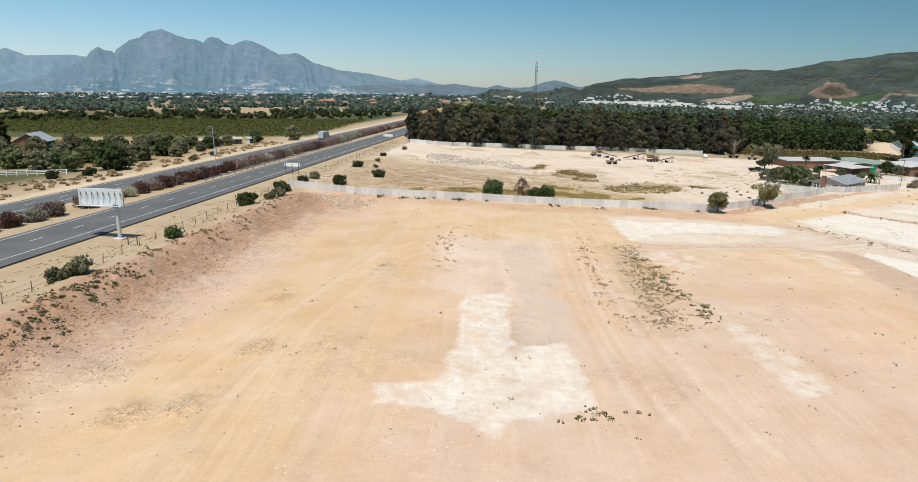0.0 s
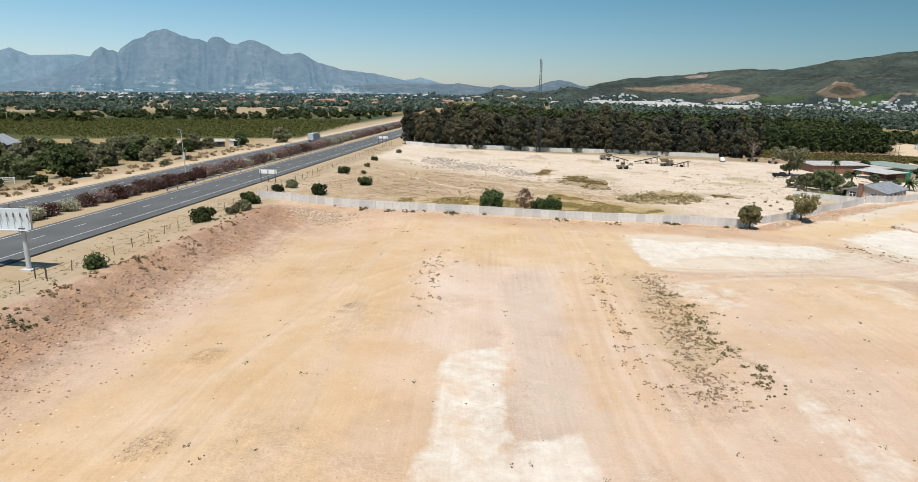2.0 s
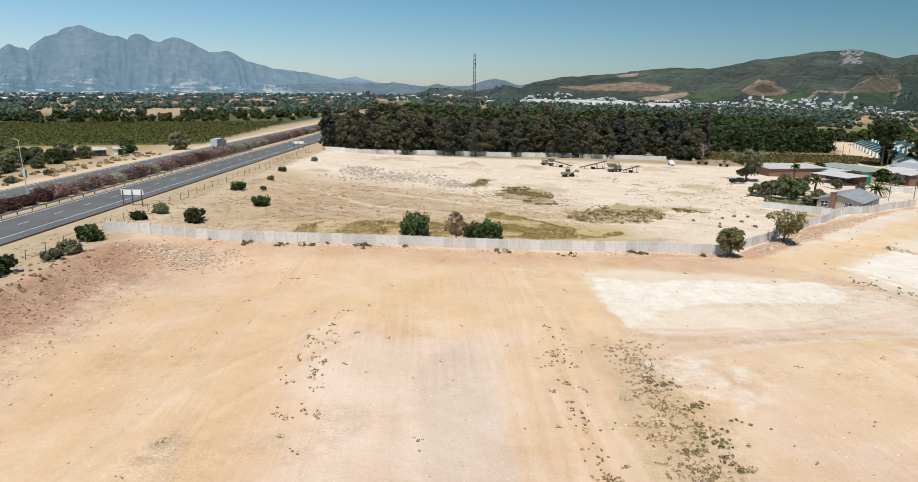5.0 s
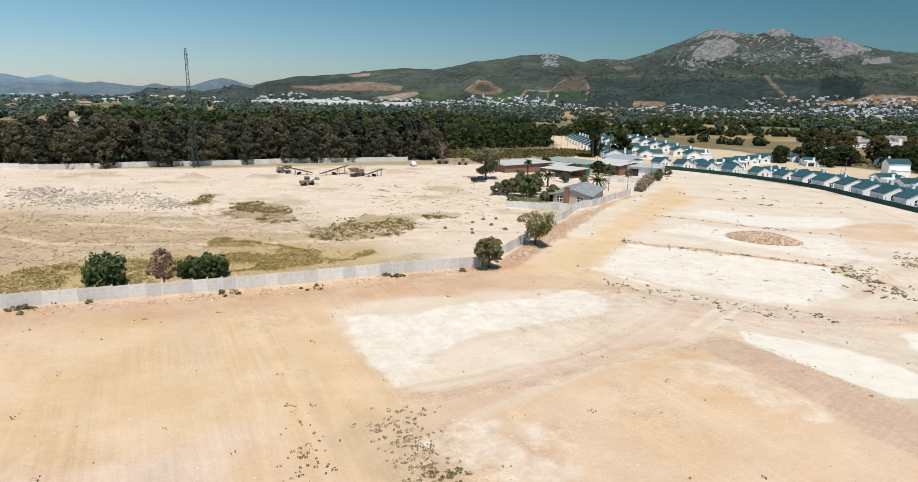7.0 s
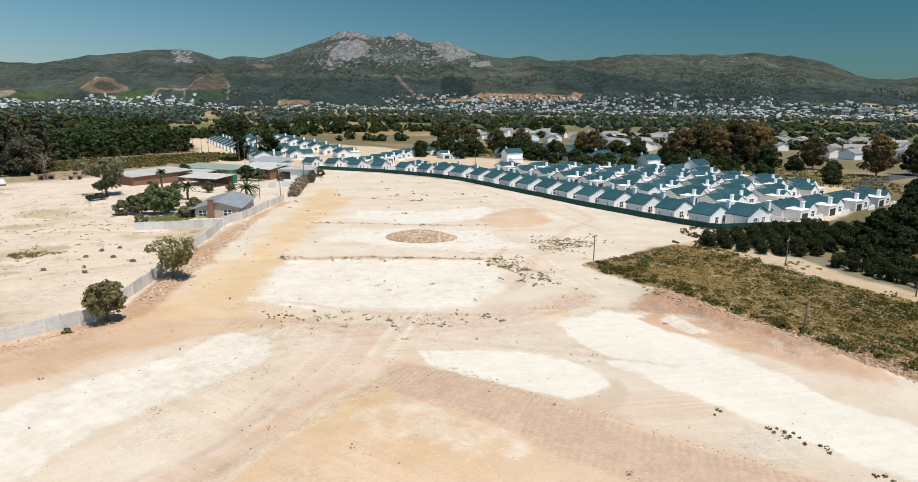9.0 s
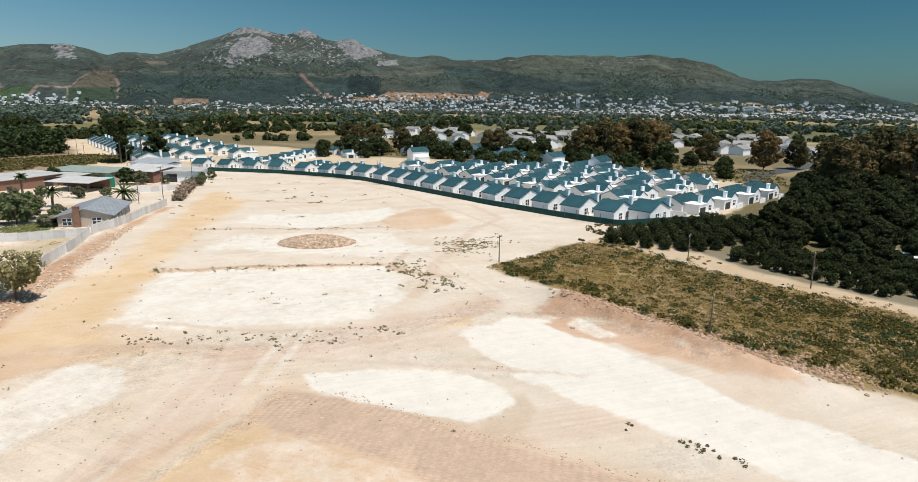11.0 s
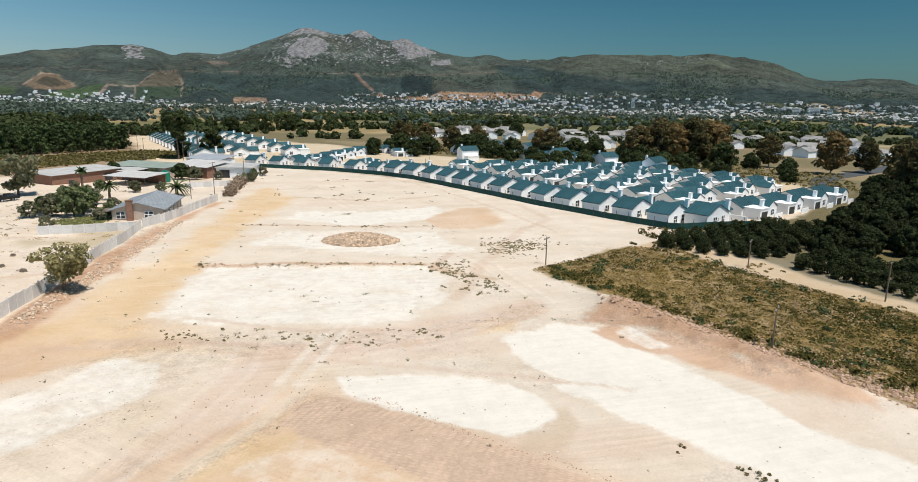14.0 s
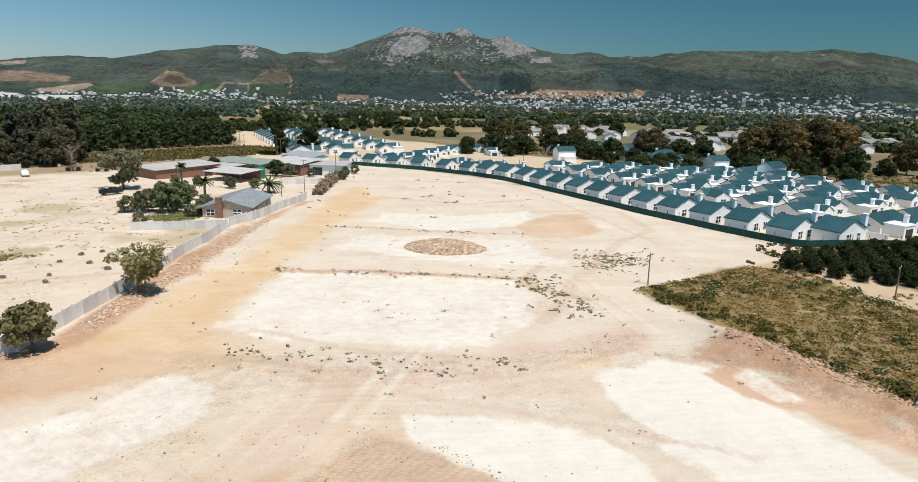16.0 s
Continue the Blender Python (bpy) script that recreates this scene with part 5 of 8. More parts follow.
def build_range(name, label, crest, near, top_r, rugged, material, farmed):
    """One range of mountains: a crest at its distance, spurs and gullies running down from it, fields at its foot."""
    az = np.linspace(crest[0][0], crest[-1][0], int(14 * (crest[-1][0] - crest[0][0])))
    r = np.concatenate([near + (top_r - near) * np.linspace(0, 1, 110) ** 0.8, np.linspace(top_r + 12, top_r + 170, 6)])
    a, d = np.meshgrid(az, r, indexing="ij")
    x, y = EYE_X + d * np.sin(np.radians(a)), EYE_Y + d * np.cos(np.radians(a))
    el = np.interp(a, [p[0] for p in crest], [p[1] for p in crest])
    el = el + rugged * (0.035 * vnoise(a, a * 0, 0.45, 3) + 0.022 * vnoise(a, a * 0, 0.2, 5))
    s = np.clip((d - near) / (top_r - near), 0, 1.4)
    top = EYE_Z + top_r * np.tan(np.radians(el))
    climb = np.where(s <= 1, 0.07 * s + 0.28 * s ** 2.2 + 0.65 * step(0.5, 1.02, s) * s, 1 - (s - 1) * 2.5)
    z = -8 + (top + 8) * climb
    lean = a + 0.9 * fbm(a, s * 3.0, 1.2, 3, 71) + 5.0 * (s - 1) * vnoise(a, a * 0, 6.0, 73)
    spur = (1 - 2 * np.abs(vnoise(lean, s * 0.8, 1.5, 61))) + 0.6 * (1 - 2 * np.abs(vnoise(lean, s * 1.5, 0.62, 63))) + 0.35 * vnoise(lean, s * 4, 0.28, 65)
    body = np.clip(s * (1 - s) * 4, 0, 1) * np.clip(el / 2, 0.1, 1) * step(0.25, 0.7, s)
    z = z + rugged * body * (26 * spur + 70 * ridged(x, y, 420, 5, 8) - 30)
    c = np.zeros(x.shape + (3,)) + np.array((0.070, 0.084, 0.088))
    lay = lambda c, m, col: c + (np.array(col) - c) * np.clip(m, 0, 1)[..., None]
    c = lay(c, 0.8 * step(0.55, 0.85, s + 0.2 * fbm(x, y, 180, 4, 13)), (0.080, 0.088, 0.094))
    # pale rock on spurs and darkened gullies stand in for weak relief shading
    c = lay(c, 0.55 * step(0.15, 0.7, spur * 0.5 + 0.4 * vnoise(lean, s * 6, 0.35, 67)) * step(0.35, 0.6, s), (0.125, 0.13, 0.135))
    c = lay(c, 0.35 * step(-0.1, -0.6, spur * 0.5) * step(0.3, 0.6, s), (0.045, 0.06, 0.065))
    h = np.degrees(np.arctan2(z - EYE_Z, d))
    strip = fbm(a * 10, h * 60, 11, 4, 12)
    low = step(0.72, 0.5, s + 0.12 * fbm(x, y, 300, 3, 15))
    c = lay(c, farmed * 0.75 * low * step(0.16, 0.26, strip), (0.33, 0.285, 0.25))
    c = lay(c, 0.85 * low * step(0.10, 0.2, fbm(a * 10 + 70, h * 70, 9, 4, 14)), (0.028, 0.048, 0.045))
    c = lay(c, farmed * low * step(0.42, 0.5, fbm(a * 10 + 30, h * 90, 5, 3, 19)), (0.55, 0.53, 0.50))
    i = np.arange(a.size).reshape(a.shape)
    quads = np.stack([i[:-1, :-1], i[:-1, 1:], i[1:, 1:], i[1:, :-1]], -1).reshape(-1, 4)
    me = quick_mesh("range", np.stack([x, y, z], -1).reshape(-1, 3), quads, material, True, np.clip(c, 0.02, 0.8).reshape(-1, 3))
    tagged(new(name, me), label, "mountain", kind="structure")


build_range("backdrop_far_range", "pale blue hazy ridge far beyond the plain", FAR_CREST, 4250, 4650, 0.35, mountain_material("hazy_rock_glow", (0.125, 0.225, 0.305), 1.05), 0.3)
build_range("backdrop_mountains", "hazy blue-grey mountain massif with rugged rocky peaks", MAIN_CREST, 2700, 4400, 1.0, mountain_material("far_rock_haze_glow", (0.092, 0.190, 0.270), 0.86), 1.0)
build_range("backdrop_foothills", "low hazy wooded foothills at the valley's end", FOOT_CREST, 3300, 3800, 0.5, mountain_material("foothill_scrub_haze_glow", (0.075, 0.155, 0.22), 0.62), 0.7)

# ---- leaves, trees and shrubs ----
def leaf_cloud(rng, centres, radii, count, size, up=0.3):
    """Quads scattered in balls round the centres, facing roughly outwards."""
    centres, radii = np.repeat(np.asarray(centres, float), count, 0), np.repeat(np.asarray(radii, float), count, 0)
    way = rng.normal(size=centres.shape)
    way /= np.linalg.norm(way, axis=1, keepdims=True)
    p = centres + way * radii * rng.uniform(0.35, 1.0, (len(centres), 1)) ** 0.5
    nrm = way + rng.normal(size=way.shape) * 0.55 + np.array((0, 0, up))
    nrm /= np.linalg.norm(nrm, axis=1, keepdims=True)
    u = np.cross(nrm, rng.normal(size=way.shape))
    u /= np.linalg.norm(u, axis=1, keepdims=True)
    w = np.cross(nrm, u)
    s = np.asarray(size) * rng.uniform(0.6, 1.35, (len(p), 1)) if np.isscalar(size) else np.repeat(np.asarray(size), count)[:, None] * rng.uniform(0.6, 1.35, (len(p), 1))
    a, b = u * s * 0.62, w * s * rng.uniform(0.35, 0.6, (len(p), 1))
    bend = nrm * s * 0.12
    verts = np.stack([p - a - b - bend, p + a * 0.8 - b * 0.9, p + a + b - bend, p - a * 0.9 + b * 0.8 + bend], 1).reshape(-1, 3)
    return verts, np.arange(len(verts)).reshape(-1, 4)


def make_tree(name, seed, height, radius, base, clumps, leaves, size, leaf_mat, bark, form="round", trunk_r=0.22, lean=0.0, label="", category="tree", group="", bare=False):
    """A tapered trunk with limbs under a crown of leaf clumps, standing at the origin."""
    rng, rnd = np.random.default_rng(seed), random.Random(seed)
    ob = thing(name, 0, 0, 0, 0, label, category, group)
    wood = Shape()
    cs, rs = [], []
    for k in range(clumps):
        t = (k + rnd.random()) / clumps
        ang = rnd.uniform(0, 6.283)
        if form == "column":
            wide = radius * (0.55 + 0.6 * math.sin(math.pi * min(1, t * 0.85 + 0.12))) * (1.0 - 0.55 * t)
        elif form == "umbrella":
            wide = radius * (0.45 + 0.75 * t)
        else:
            wide = radius * math.sqrt(max(0.05, 1 - (2 * t - 0.85) ** 2 * 0.9))
        d = wide * math.sqrt(rnd.uniform(0.12, 1.0))
        z = base + (height - base) * t * 0.94
        cs.append((lean * z + d * math.cos(ang), d * math.sin(ang), z))
        q = radius * rnd.uniform(0.22, 0.42)
        rs.append((q, q, q * rnd.uniform(0.6, 0.85)))
    top = (lean * height * 0.8, 0, height * 0.85)
    bits = 5
    for k in range(bits):
        a = (lean * height * 0.8 * k / bits + rnd.uniform(-0.1, 0.1) * trunk_r * 3 * (k > 0), rnd.uniform(-0.1, 0.1) * trunk_r * 3 * (k > 0), height * 0.85 * k / bits)
        if k:
            wood.beam(prev, a, trunk_r * (1 - 0.8 * (k - 1) / bits), trunk_r * (1 - 0.8 * k / bits))
        prev = a
    wood.beam(prev, top, trunk_r * 0.25, trunk_r * 0.08)
    for c in cs[:: max(1, len(cs) // 14)]:
        z0 = max(base * 0.7, c[2] - math.hypot(c[0], c[1]) * 0.8)
        wood.beam((lean * z0, 0, min(z0, height * 0.8)), c, trunk_r * 0.32, trunk_r * 0.06, 5)
    if bare:
        for k in range(90):
            c = rnd.choice(cs)
            e = (c[0] + rnd.gauss(0, 0.45), c[1] + rnd.gauss(0, 0.45), c[2] + rnd.uniform(-0.1, 0.9))
            wood.beam(c, e, 0.03, 0.012, 3)
    part("trunk", wood, bark, ob)
    v, q = leaf_cloud(rng, cs, rs, leaves, size)
    part("crown", quick_mesh("crown", v, q, leaf_mat), leaf_mat, ob)
    return ob


def make_bush(name, seed, radius, height, leaf_mat, label, group="", count=900, size=0.28, clumps=22, category="bush"):
    rng, rnd = np.random.default_rng(seed), random.Random(seed)
    ob = thing(name, 0, 0, 0, 0, label, category, group)
    cs, rs, wood = [], [], Shape()
    for k in range(clumps):
        a, d = rnd.uniform(0, 6.283), radius * 0.75 * math.sqrt(rnd.random())
        z = height * (0.15 + 0.62 * rnd.random() * (1 - 0.5 * (d / radius) ** 2))
        cs.append((d * math.cos(a), d * math.sin(a), z))
        q = radius * rnd.uniform(0.26, 0.42)
        rs.append((q, q, min(q, height * 0.32)))
        if k < 7:
            wood.beam((0, 0, -0.1), cs[-1], 0.05, 0.02, 4)
    part("trunk", wood, BARK, ob)
    v, q = leaf_cloud(rng, cs, rs, count // clumps, size)
    part("crown", quick_mesh("crown", v, q, leaf_mat), leaf_mat, ob)
    return ob


class Nursery:
    """Plants copies of a few grown kinds; the first of each kind stands where it is planted first."""

    def __init__(self, makers):
        self.makers, self.grown, self.n = makers, {}, 0

    def plant(self, x, y, scale=1.0, turn=None, which=None, z=None, label="", stretch=1.0):
        k = self.n % len(self.makers) if which is None else which
        self.n += 1
        m = pose(x, y, (ground_z(x, y) if z is None else z) - 0.05, 0, 0, (self.n * 137.5) % 360 if turn is None else turn)
        if k in self.grown:
            ob = copy_thing(self.grown[k], m)
        else:
            ob = self.grown[k] = self.makers[k]()
            ob.matrix_basis = m
        ob.scale = (scale, scale, scale * stretch)
        if label:
            ob["label"] = label
        return ob


# ---- the dual carriageway ----
def strip(x0, x1, y0, y1, lift, n=120):
    s = Shape()
    for k in range(n):
        a, b = y0 + (y1 - y0) * k / n, y0 + (y1 - y0) * (k + 1) / n
        za = [4.02 + lift, 4.02 + lift]
        top = [(x0, a, za[0]), (x1, a, za[0]), (x1, b, za[1]), (x0, b, za[1])]
        low = [(px, py, pz - 0.9) for px, py, pz in top]
        s.add(top + low, [(0, 1, 2, 3), (0, 4, 5, 1), (2, 6, 7, 3), (1, 5, 6, 2), (3, 7, 4, 0)])
    return s


def road(name, x0, x1, label):
    ob = part(name, strip(x0, x1, -60, 900, 0.22), ASPHALT)
    tagged(ob, label, "road", kind="structure")
    for x, w in ((x0 + 1.0, 0.16), (x1 - 2.6, 0.16)):
        part("edge_line", Shape().box(x, 420, 4.244, w, 960, 0.006), LINE_WHITE, ob)
    mid = (x0 + 1.0 + x1 - 2.6) / 2
    dash = Shape().box(0, 0, 0, 0.15, 2.6, 0.006).mesh("dash")
    for k in range(44):
        o = part("lane_dash", dash, LINE_WHITE, ob)
        o.location = (mid, 20 + k * 9.0, 4.244)
    return ob


road("road_near", ROAD_X0, ROAD_X1, "grey asphalt carriageway with dashed white lane line")
road("road_far", FAR_X0, FAR_X1, "grey asphalt carriageway beyond a planted median")

oleander = Nursery([lambda k=k: make_bush("median_shrub", 40 + k, 2.15, 2.7, (LEAF_RED, LEAF_RED, LEAF_ROSE, LEAF_BLOOM)[k], "dense rounded flowering shrub on the road median", "median shrubs", 2400, 0.17, 54)
                    for k in range(4)])
rnd = random.Random(5)
for k in range(98):
    y = 50 + k * 4.5 + rnd.uniform(-0.5, 0.5)
    if 101 < y < 106.5 or y > 480:
        continue
    if y < 130:
        kind = (3, 0, 3, 1)[k % 4]
    elif y < 168:
        kind = rnd.choice((0, 1, 1, 2))
    else:
        kind = rnd.choice((2, 2, 2, 3, 0))
    oleander.plant(-83.3 + rnd.uniform(-0.35, 0.35), y, rnd.uniform(0.98, 1.25), None, kind, 4.05)

# ---- precast concrete walls ----
def precast_wall(name, pts, height, bay, label, skip=()):
    ob = thing(name, pts[0][0], pts[0][1], 0, 0, label, "wall")
    ob.matrix_basis = Matrix()
    rnd = random.Random(len(pts) * 7)
    post_me, panel_me = {}, {}
    for (ax, ay), (bx, by) in zip(pts, pts[1:]):
        d = math.hypot(bx - ax, by - ay)
        n = max(1, round(d / bay))
        turn = math.atan2(by - ay, bx - ax)
        key = round(d / n, 2)
        if key not in panel_me:
            s = Shape()
            for row in range(4):
                s.box(0, 0, row * height / 4, key - 0.13, 0.055, height / 4 - 0.012)
            panel_me[key] = s.mesh("panel")
            post_me[key] = Shape().box(0, 0, -0.3, 0.13, 0.14, height + 0.38).mesh("post")
        for k in range(n + 1):
            x, y = ax + (bx - ax) * k / n, ay + (by - ay) * k / n
            if k < n or (bx, by) == pts[-1]:
                o = part("post", post_me[key], CONCRETE, ob)
                o.matrix_basis = pose(x, y, ground_z(x, y) + 0.02, 0, 0, math.degrees(turn))
            if k < n:
                mx, my = ax + (bx - ax) * (k + 0.5) / n, ay + (by - ay) * (k + 0.5) / n
                za, zb = ground_z(x, y), ground_z(ax + (bx - ax) * (k + 1) / n, ay + (by - ay) * (k + 1) / n)
                o = part("panel", panel_me[key], CONCRETE, ob)
                o.matrix_basis = pose(mx, my, min(za, zb) - 0.02 + rnd.uniform(-0.03, 0.03), 0, 0, math.degrees(turn))
    return ob


precast_wall("boundary_wall", [(-56.5, 142.2), (-25, 144.2), (0, 145.5), (41.5, 146.6), (46.5, 151.2), (63, 167.2), (82, 185.6)], 1.75, 1.75, "grey precast concrete panel wall between posts")
precast_wall("garden_wall", [(82.3, 186.6), (69, 194.8)], 1.6, 1.75, "plain grey precast garden wall beside a lawn")
precast_wall("plot_wall", [(82.6, 185.9), (89, 189.6), (113, 207.5)], 1.75, 1.75, "grey precast wall beside a farmhouse")
precast_wall("yard_back_wall", [(-54, 283), (-10, 295), (30, 300), (78, 303)], 1.7, 2.4, "pale precast wall along a row of tall trees")

# ---- tall trees ----
windbreak = Nursery([lambda k=k: make_tree("windbreak_tree", 100 + k, (17, 14.5, 18.5, 13, 16)[k], (3.4, 4.4, 3.1, 4.6, 3.9)[k], (1.0, 2.4, 1.4, 3.0, 2.0)[k], 66, 52, 0.44, LEAF_PINE, BARK, ("column", "round", "column", "round", "round")[k], 0.28,
                                           label="tall dark feathery windbreak tree in a dense row", group="windbreak trees") for k in range(5)])
rnd = random.Random(11)
for row in range(5):
    for k in range(25):
        x = -54 + k * 6.1 + (row % 2) * 3 + rnd.uniform(-1.3, 1.3)
        y = 288 + (x + 54) * 0.135 + row * 6.5 + rnd.uniform(-1.5, 1.5)
        if (row < 2 and -22 < x < -12) or (row > 2 and x > 30 and rnd.random() < 0.5):
            continue
        if row == 0 and rnd.random() < 0.12:
            continue
        windbreak.plant(x, y, rnd.choice((0.68, 0.8, 0.88, 0.95, 1.02, 1.1)) * rnd.uniform(0.95, 1.04))
plantation = Nursery([lambda k=k: make_tree("plantation_tree", 130 + k, 11, 2.6, 0.8, 34, 34, 0.5, LEAF_TREE, BARK, "column", 0.18,
                                            label="slim dark green plantation tree", group="plantation trees") for k in range(3)])
for row in range(8):
    for k in range(16):
        t = k / 15
        x, y = 98 + 78 * t + row * 1.5 + rnd.uniform(-0.6, 0.6), 352 + 14 * t + row * 6 + rnd.uniform(-0.6, 0.6)
        plantation.plant(x, y, rnd.uniform(0.85, 1.1))

# ---- housing estate with teal roofs ----
def window_on(ob, x, y, z, w, h, turn=0.0):
    fr = part("window", Shape().box(x, y, z, w + 0.16, 0.10, h + 0.16, turn), PLASTER_WHITE, ob)
    c, s = math.cos(turn), math.sin(turn)
    part("pane", Shape().box(x + s * 0.03, y - c * 0.03, z + 0.08, w, 0.10, h, turn), GLASS_DARK, fr, "dark window pane")
    part("mullion", Shape().box(x + s * 0.05, y - c * 0.05, z + 0.08, 0.10, 0.10, h, turn), PLASTER_WHITE, fr)
    part("glazing_bar", Shape().box(x + s * 0.05, y - c * 0.05, z + 0.06 + h / 2, w, 0.10, 0.09, turn), PLASTER_WHITE, fr)


def row_house():
    """A narrow house; its ridge runs along local y, its white gable faces local -y."""
    ob = thing("estate_house", 0, 0, 0, 0, "white plastered house with a teal sheet-metal gable roof", "house", "estate houses")
    part("body", Shape().house_body(0, 0, -0.4, 8.0, 4.9, 3.0, 1.75), PLASTER_WHITE, ob)
    roof = Shape().seamed(0, 0, 2.62, 8.0, 4.9, 1.75, 0, 0.22)
    part("roof", roof, ROOF_TEAL, ob, "teal standing-seam metal roof")
    part("wing", Shape().box(5.2, 1.0, -0.4, 5.0, 4.0, 2.9), PLASTER_WHITE, ob)
    part("wing_roof", Shape().gable(5.2, 1.0, 2.5, 4.0, 5.0, 1.3, math.pi / 2, 0.25), ROOF_TEAL, ob)
    part("chimney", Shape().box(4.3, -1.9, 0, 0.8, 0.7, 4.9).box(4.3, -1.9, 4.9, 1.0, 0.9, 0.15), PLASTER_WHITE, ob)
    window_on(ob, -1.2, -2.48, 0.6, 1.2, 1.3)
    window_on(ob, 1.8, -2.48, 0.6, 0.9, 1.3)
    part("yard_wall", Shape().box(6.9, -2.4, -0.4, 0.2, 5.0, 1.9), PLASTER_WHITE, ob)
    return ob


def street_house(k):
    """A wide house with a cross gable, a flat garage and a tall chimney on its street side (local -y)."""
    ob = thing("estate_house", 0, 0, 0, 0, "white house with teal roof, front gable and flat garage", "house", "estate houses")
    w, d = 9.4 + 0.8 * k, 6.2
    part("body", Shape().house_body(0, 0, -0.4, d, w, 3.1, 1.55, math.pi / 2), PLASTER_WHITE, ob)
    roof = Shape().seamed(0, 0, 2.72, d, w, 1.55, math.pi / 2, 0.3)
    part("roof", roof, ROOF_TEAL, ob, "teal metal roof")
    gx = -2.2 if k % 2 else 2.2
    part("front_wing", Shape().house_body(gx, -4.4, -0.4, 4.6, 5.2, 3.1, 1.4), PLASTER_WHITE, ob)
    part("wing_roof", Shape().gable(gx, -3.6, 2.72, 4.6, 6.6, 1.4, 0, 0.22), ROOF_TEAL, ob)
    sx = gx + (4.6 if k % 2 else -4.6)
    part("garage", Shape().box(sx, -4.6, -0.4, 4.4, 5.4, 3.1).box(sx, -4.6, 2.7, 4.7, 5.7, 0.22), PLASTER_WHITE, ob)
    part("garage_door", Shape().box(sx, -7.32, -0.2, 2.9, 0.08, 2.2), DOOR_DARK, ob, "dark garage door")
    part("chimney", Shape().box(gx + (2.9 if k % 2 else -2.9), -5.6, -0.2, 0.9, 0.8, 4.7).box(gx + (2.9 if k % 2 else -2.9), -5.6, 4.5, 1.05, 0.95, 0.14), PLASTER_WHITE, ob)
    window_on(ob, gx, -7.02, 0.7, 1.4, 1.3)
    window_on(ob, -w / 2 - 0.03, 0.6, 0.7, 1.2, 1.2, -math.pi / 2)
    part("yard_wall", Shape().box(gx, -8.6, -0.4, 4.2, 0.2, 1.7).box(gx + 2.1, -7.8, -0.4, 0.2, 1.7, 1.7), PLASTER_WHITE, ob)
    return ob


def tall_house():
    ob = thing("estate_house", 0, 0, 0, 0, "two-storey grey-white house with teal gable roof", "house", "estate houses")
    part("body", Shape().house_body(0, 0, -0.4, 7.0, 9.5, 5.9, 2.0), PLASTER_WHITE, ob)
    part("roof", Shape().seamed(0, 0, 5.52, 7.0, 9.5, 2.0, 0, 0.35), ROOF_TEAL, ob)
    part("porch", Shape().box(-5.2, 0, -0.4, 4.0, 6.5, 3.0).box(-5.2, 0, 2.6, 4.4, 6.9, 0.25), PLASTER_WHITE, ob)
    for x in (-1.8, 1.8):
        window_on(ob, x, -4.78, 3.5, 1.1, 1.3)
        window_on(ob, x, -4.78, 0.6, 1.1, 1.5)
    part("chimney", Shape().box(3.2, 2, 0, 0.8, 0.8, 8.3), PLASTER_WHITE, ob)
    return ob


homes = Nursery([row_house, lambda: street_house(0), lambda: street_house(1), lambda: street_house(2), tall_house])
FENCE = [(149.5, 110.5), (153, 126), (158, 143.5), (166, 163.5), (172, 181), (179, 200), (180.5, 214), (178, 236), (172, 252), (166, 268)]


def along(pts, gap, start=0.0):
    """Places and bearings at even gaps along a line."""
    out, left = [], start
    for (ax, ay), (bx, by) in zip(pts, pts[1:]):
        d = math.hypot(bx - ax, by - ay)
        while left <= d:
            out.append((ax + (bx - ax) * left / d, ay + (by - ay) * left / d, math.atan2(by - ay, bx - ax)))
            left += gap
        left -= d
    return out


for x, y, t in along(FENCE[:7], 8.6, 5.0):
    homes.plant(x + 5.6 * math.sin(t), y - 5.6 * math.cos(t), 1.0, math.degrees(t) - 90, 0)
for x, y, t in along(FENCE[6:], 9.6, 7.0):
    homes.plant(x + 6.0 * math.sin(t), y - 6.0 * math.cos(t), 0.85, math.degrees(t) - 90, 0)
for x, y, t in along(FENCE[6:], 12.0, 9.0):
    homes.plant(x + 17.5 * math.sin(t), y - 17.5 * math.cos(t), 0.75, math.degrees(t) - 90, 1)
# streets behind: one row across the estate's end, then rows along the fence
rnd = random.Random(21)
UX, UY, VX, VY = 0.276, 0.961, 0.961, -0.276
q = 24.0
while q < 66:
    homes.plant(156 + 1 * UX + q * VX, 110 + 1 * UY + q * VY, rnd.uniform(0.9, 0.96), -16, 1 + rnd.randrange(3))
    q += rnd.uniform(13.0, 14.2)
homes.plant(160.0, 107.2, 1.05, -16, 0)
for q, s0, s1 in ((20, 17, 114), (31.5, 20, 112), (43, 17, 106), (54.5, 21, 98), (66, 19, 86), (77, 26, 74)):
    s = s0
    while s < s1:
        x, y = 156 + s * UX + (q + 0.10 * s) * VX, 110 + s * UY + (q + 0.10 * s) * VY
        homes.plant(x, y, rnd.uniform(0.76, 0.86), -16 + rnd.choice((0, 0, 0, 0, 0, -20)), 1 + rnd.randrange(3))
        s += rnd.uniform(11.2, 12.8)
for x, y, t in ((266, 172, 70), (273, 196, 70), (284, 245, 75), (304, 293, 80), (250, 228, 60), (258, 150, 74)):
    homes.plant(x, y, 0.8, t, 4)
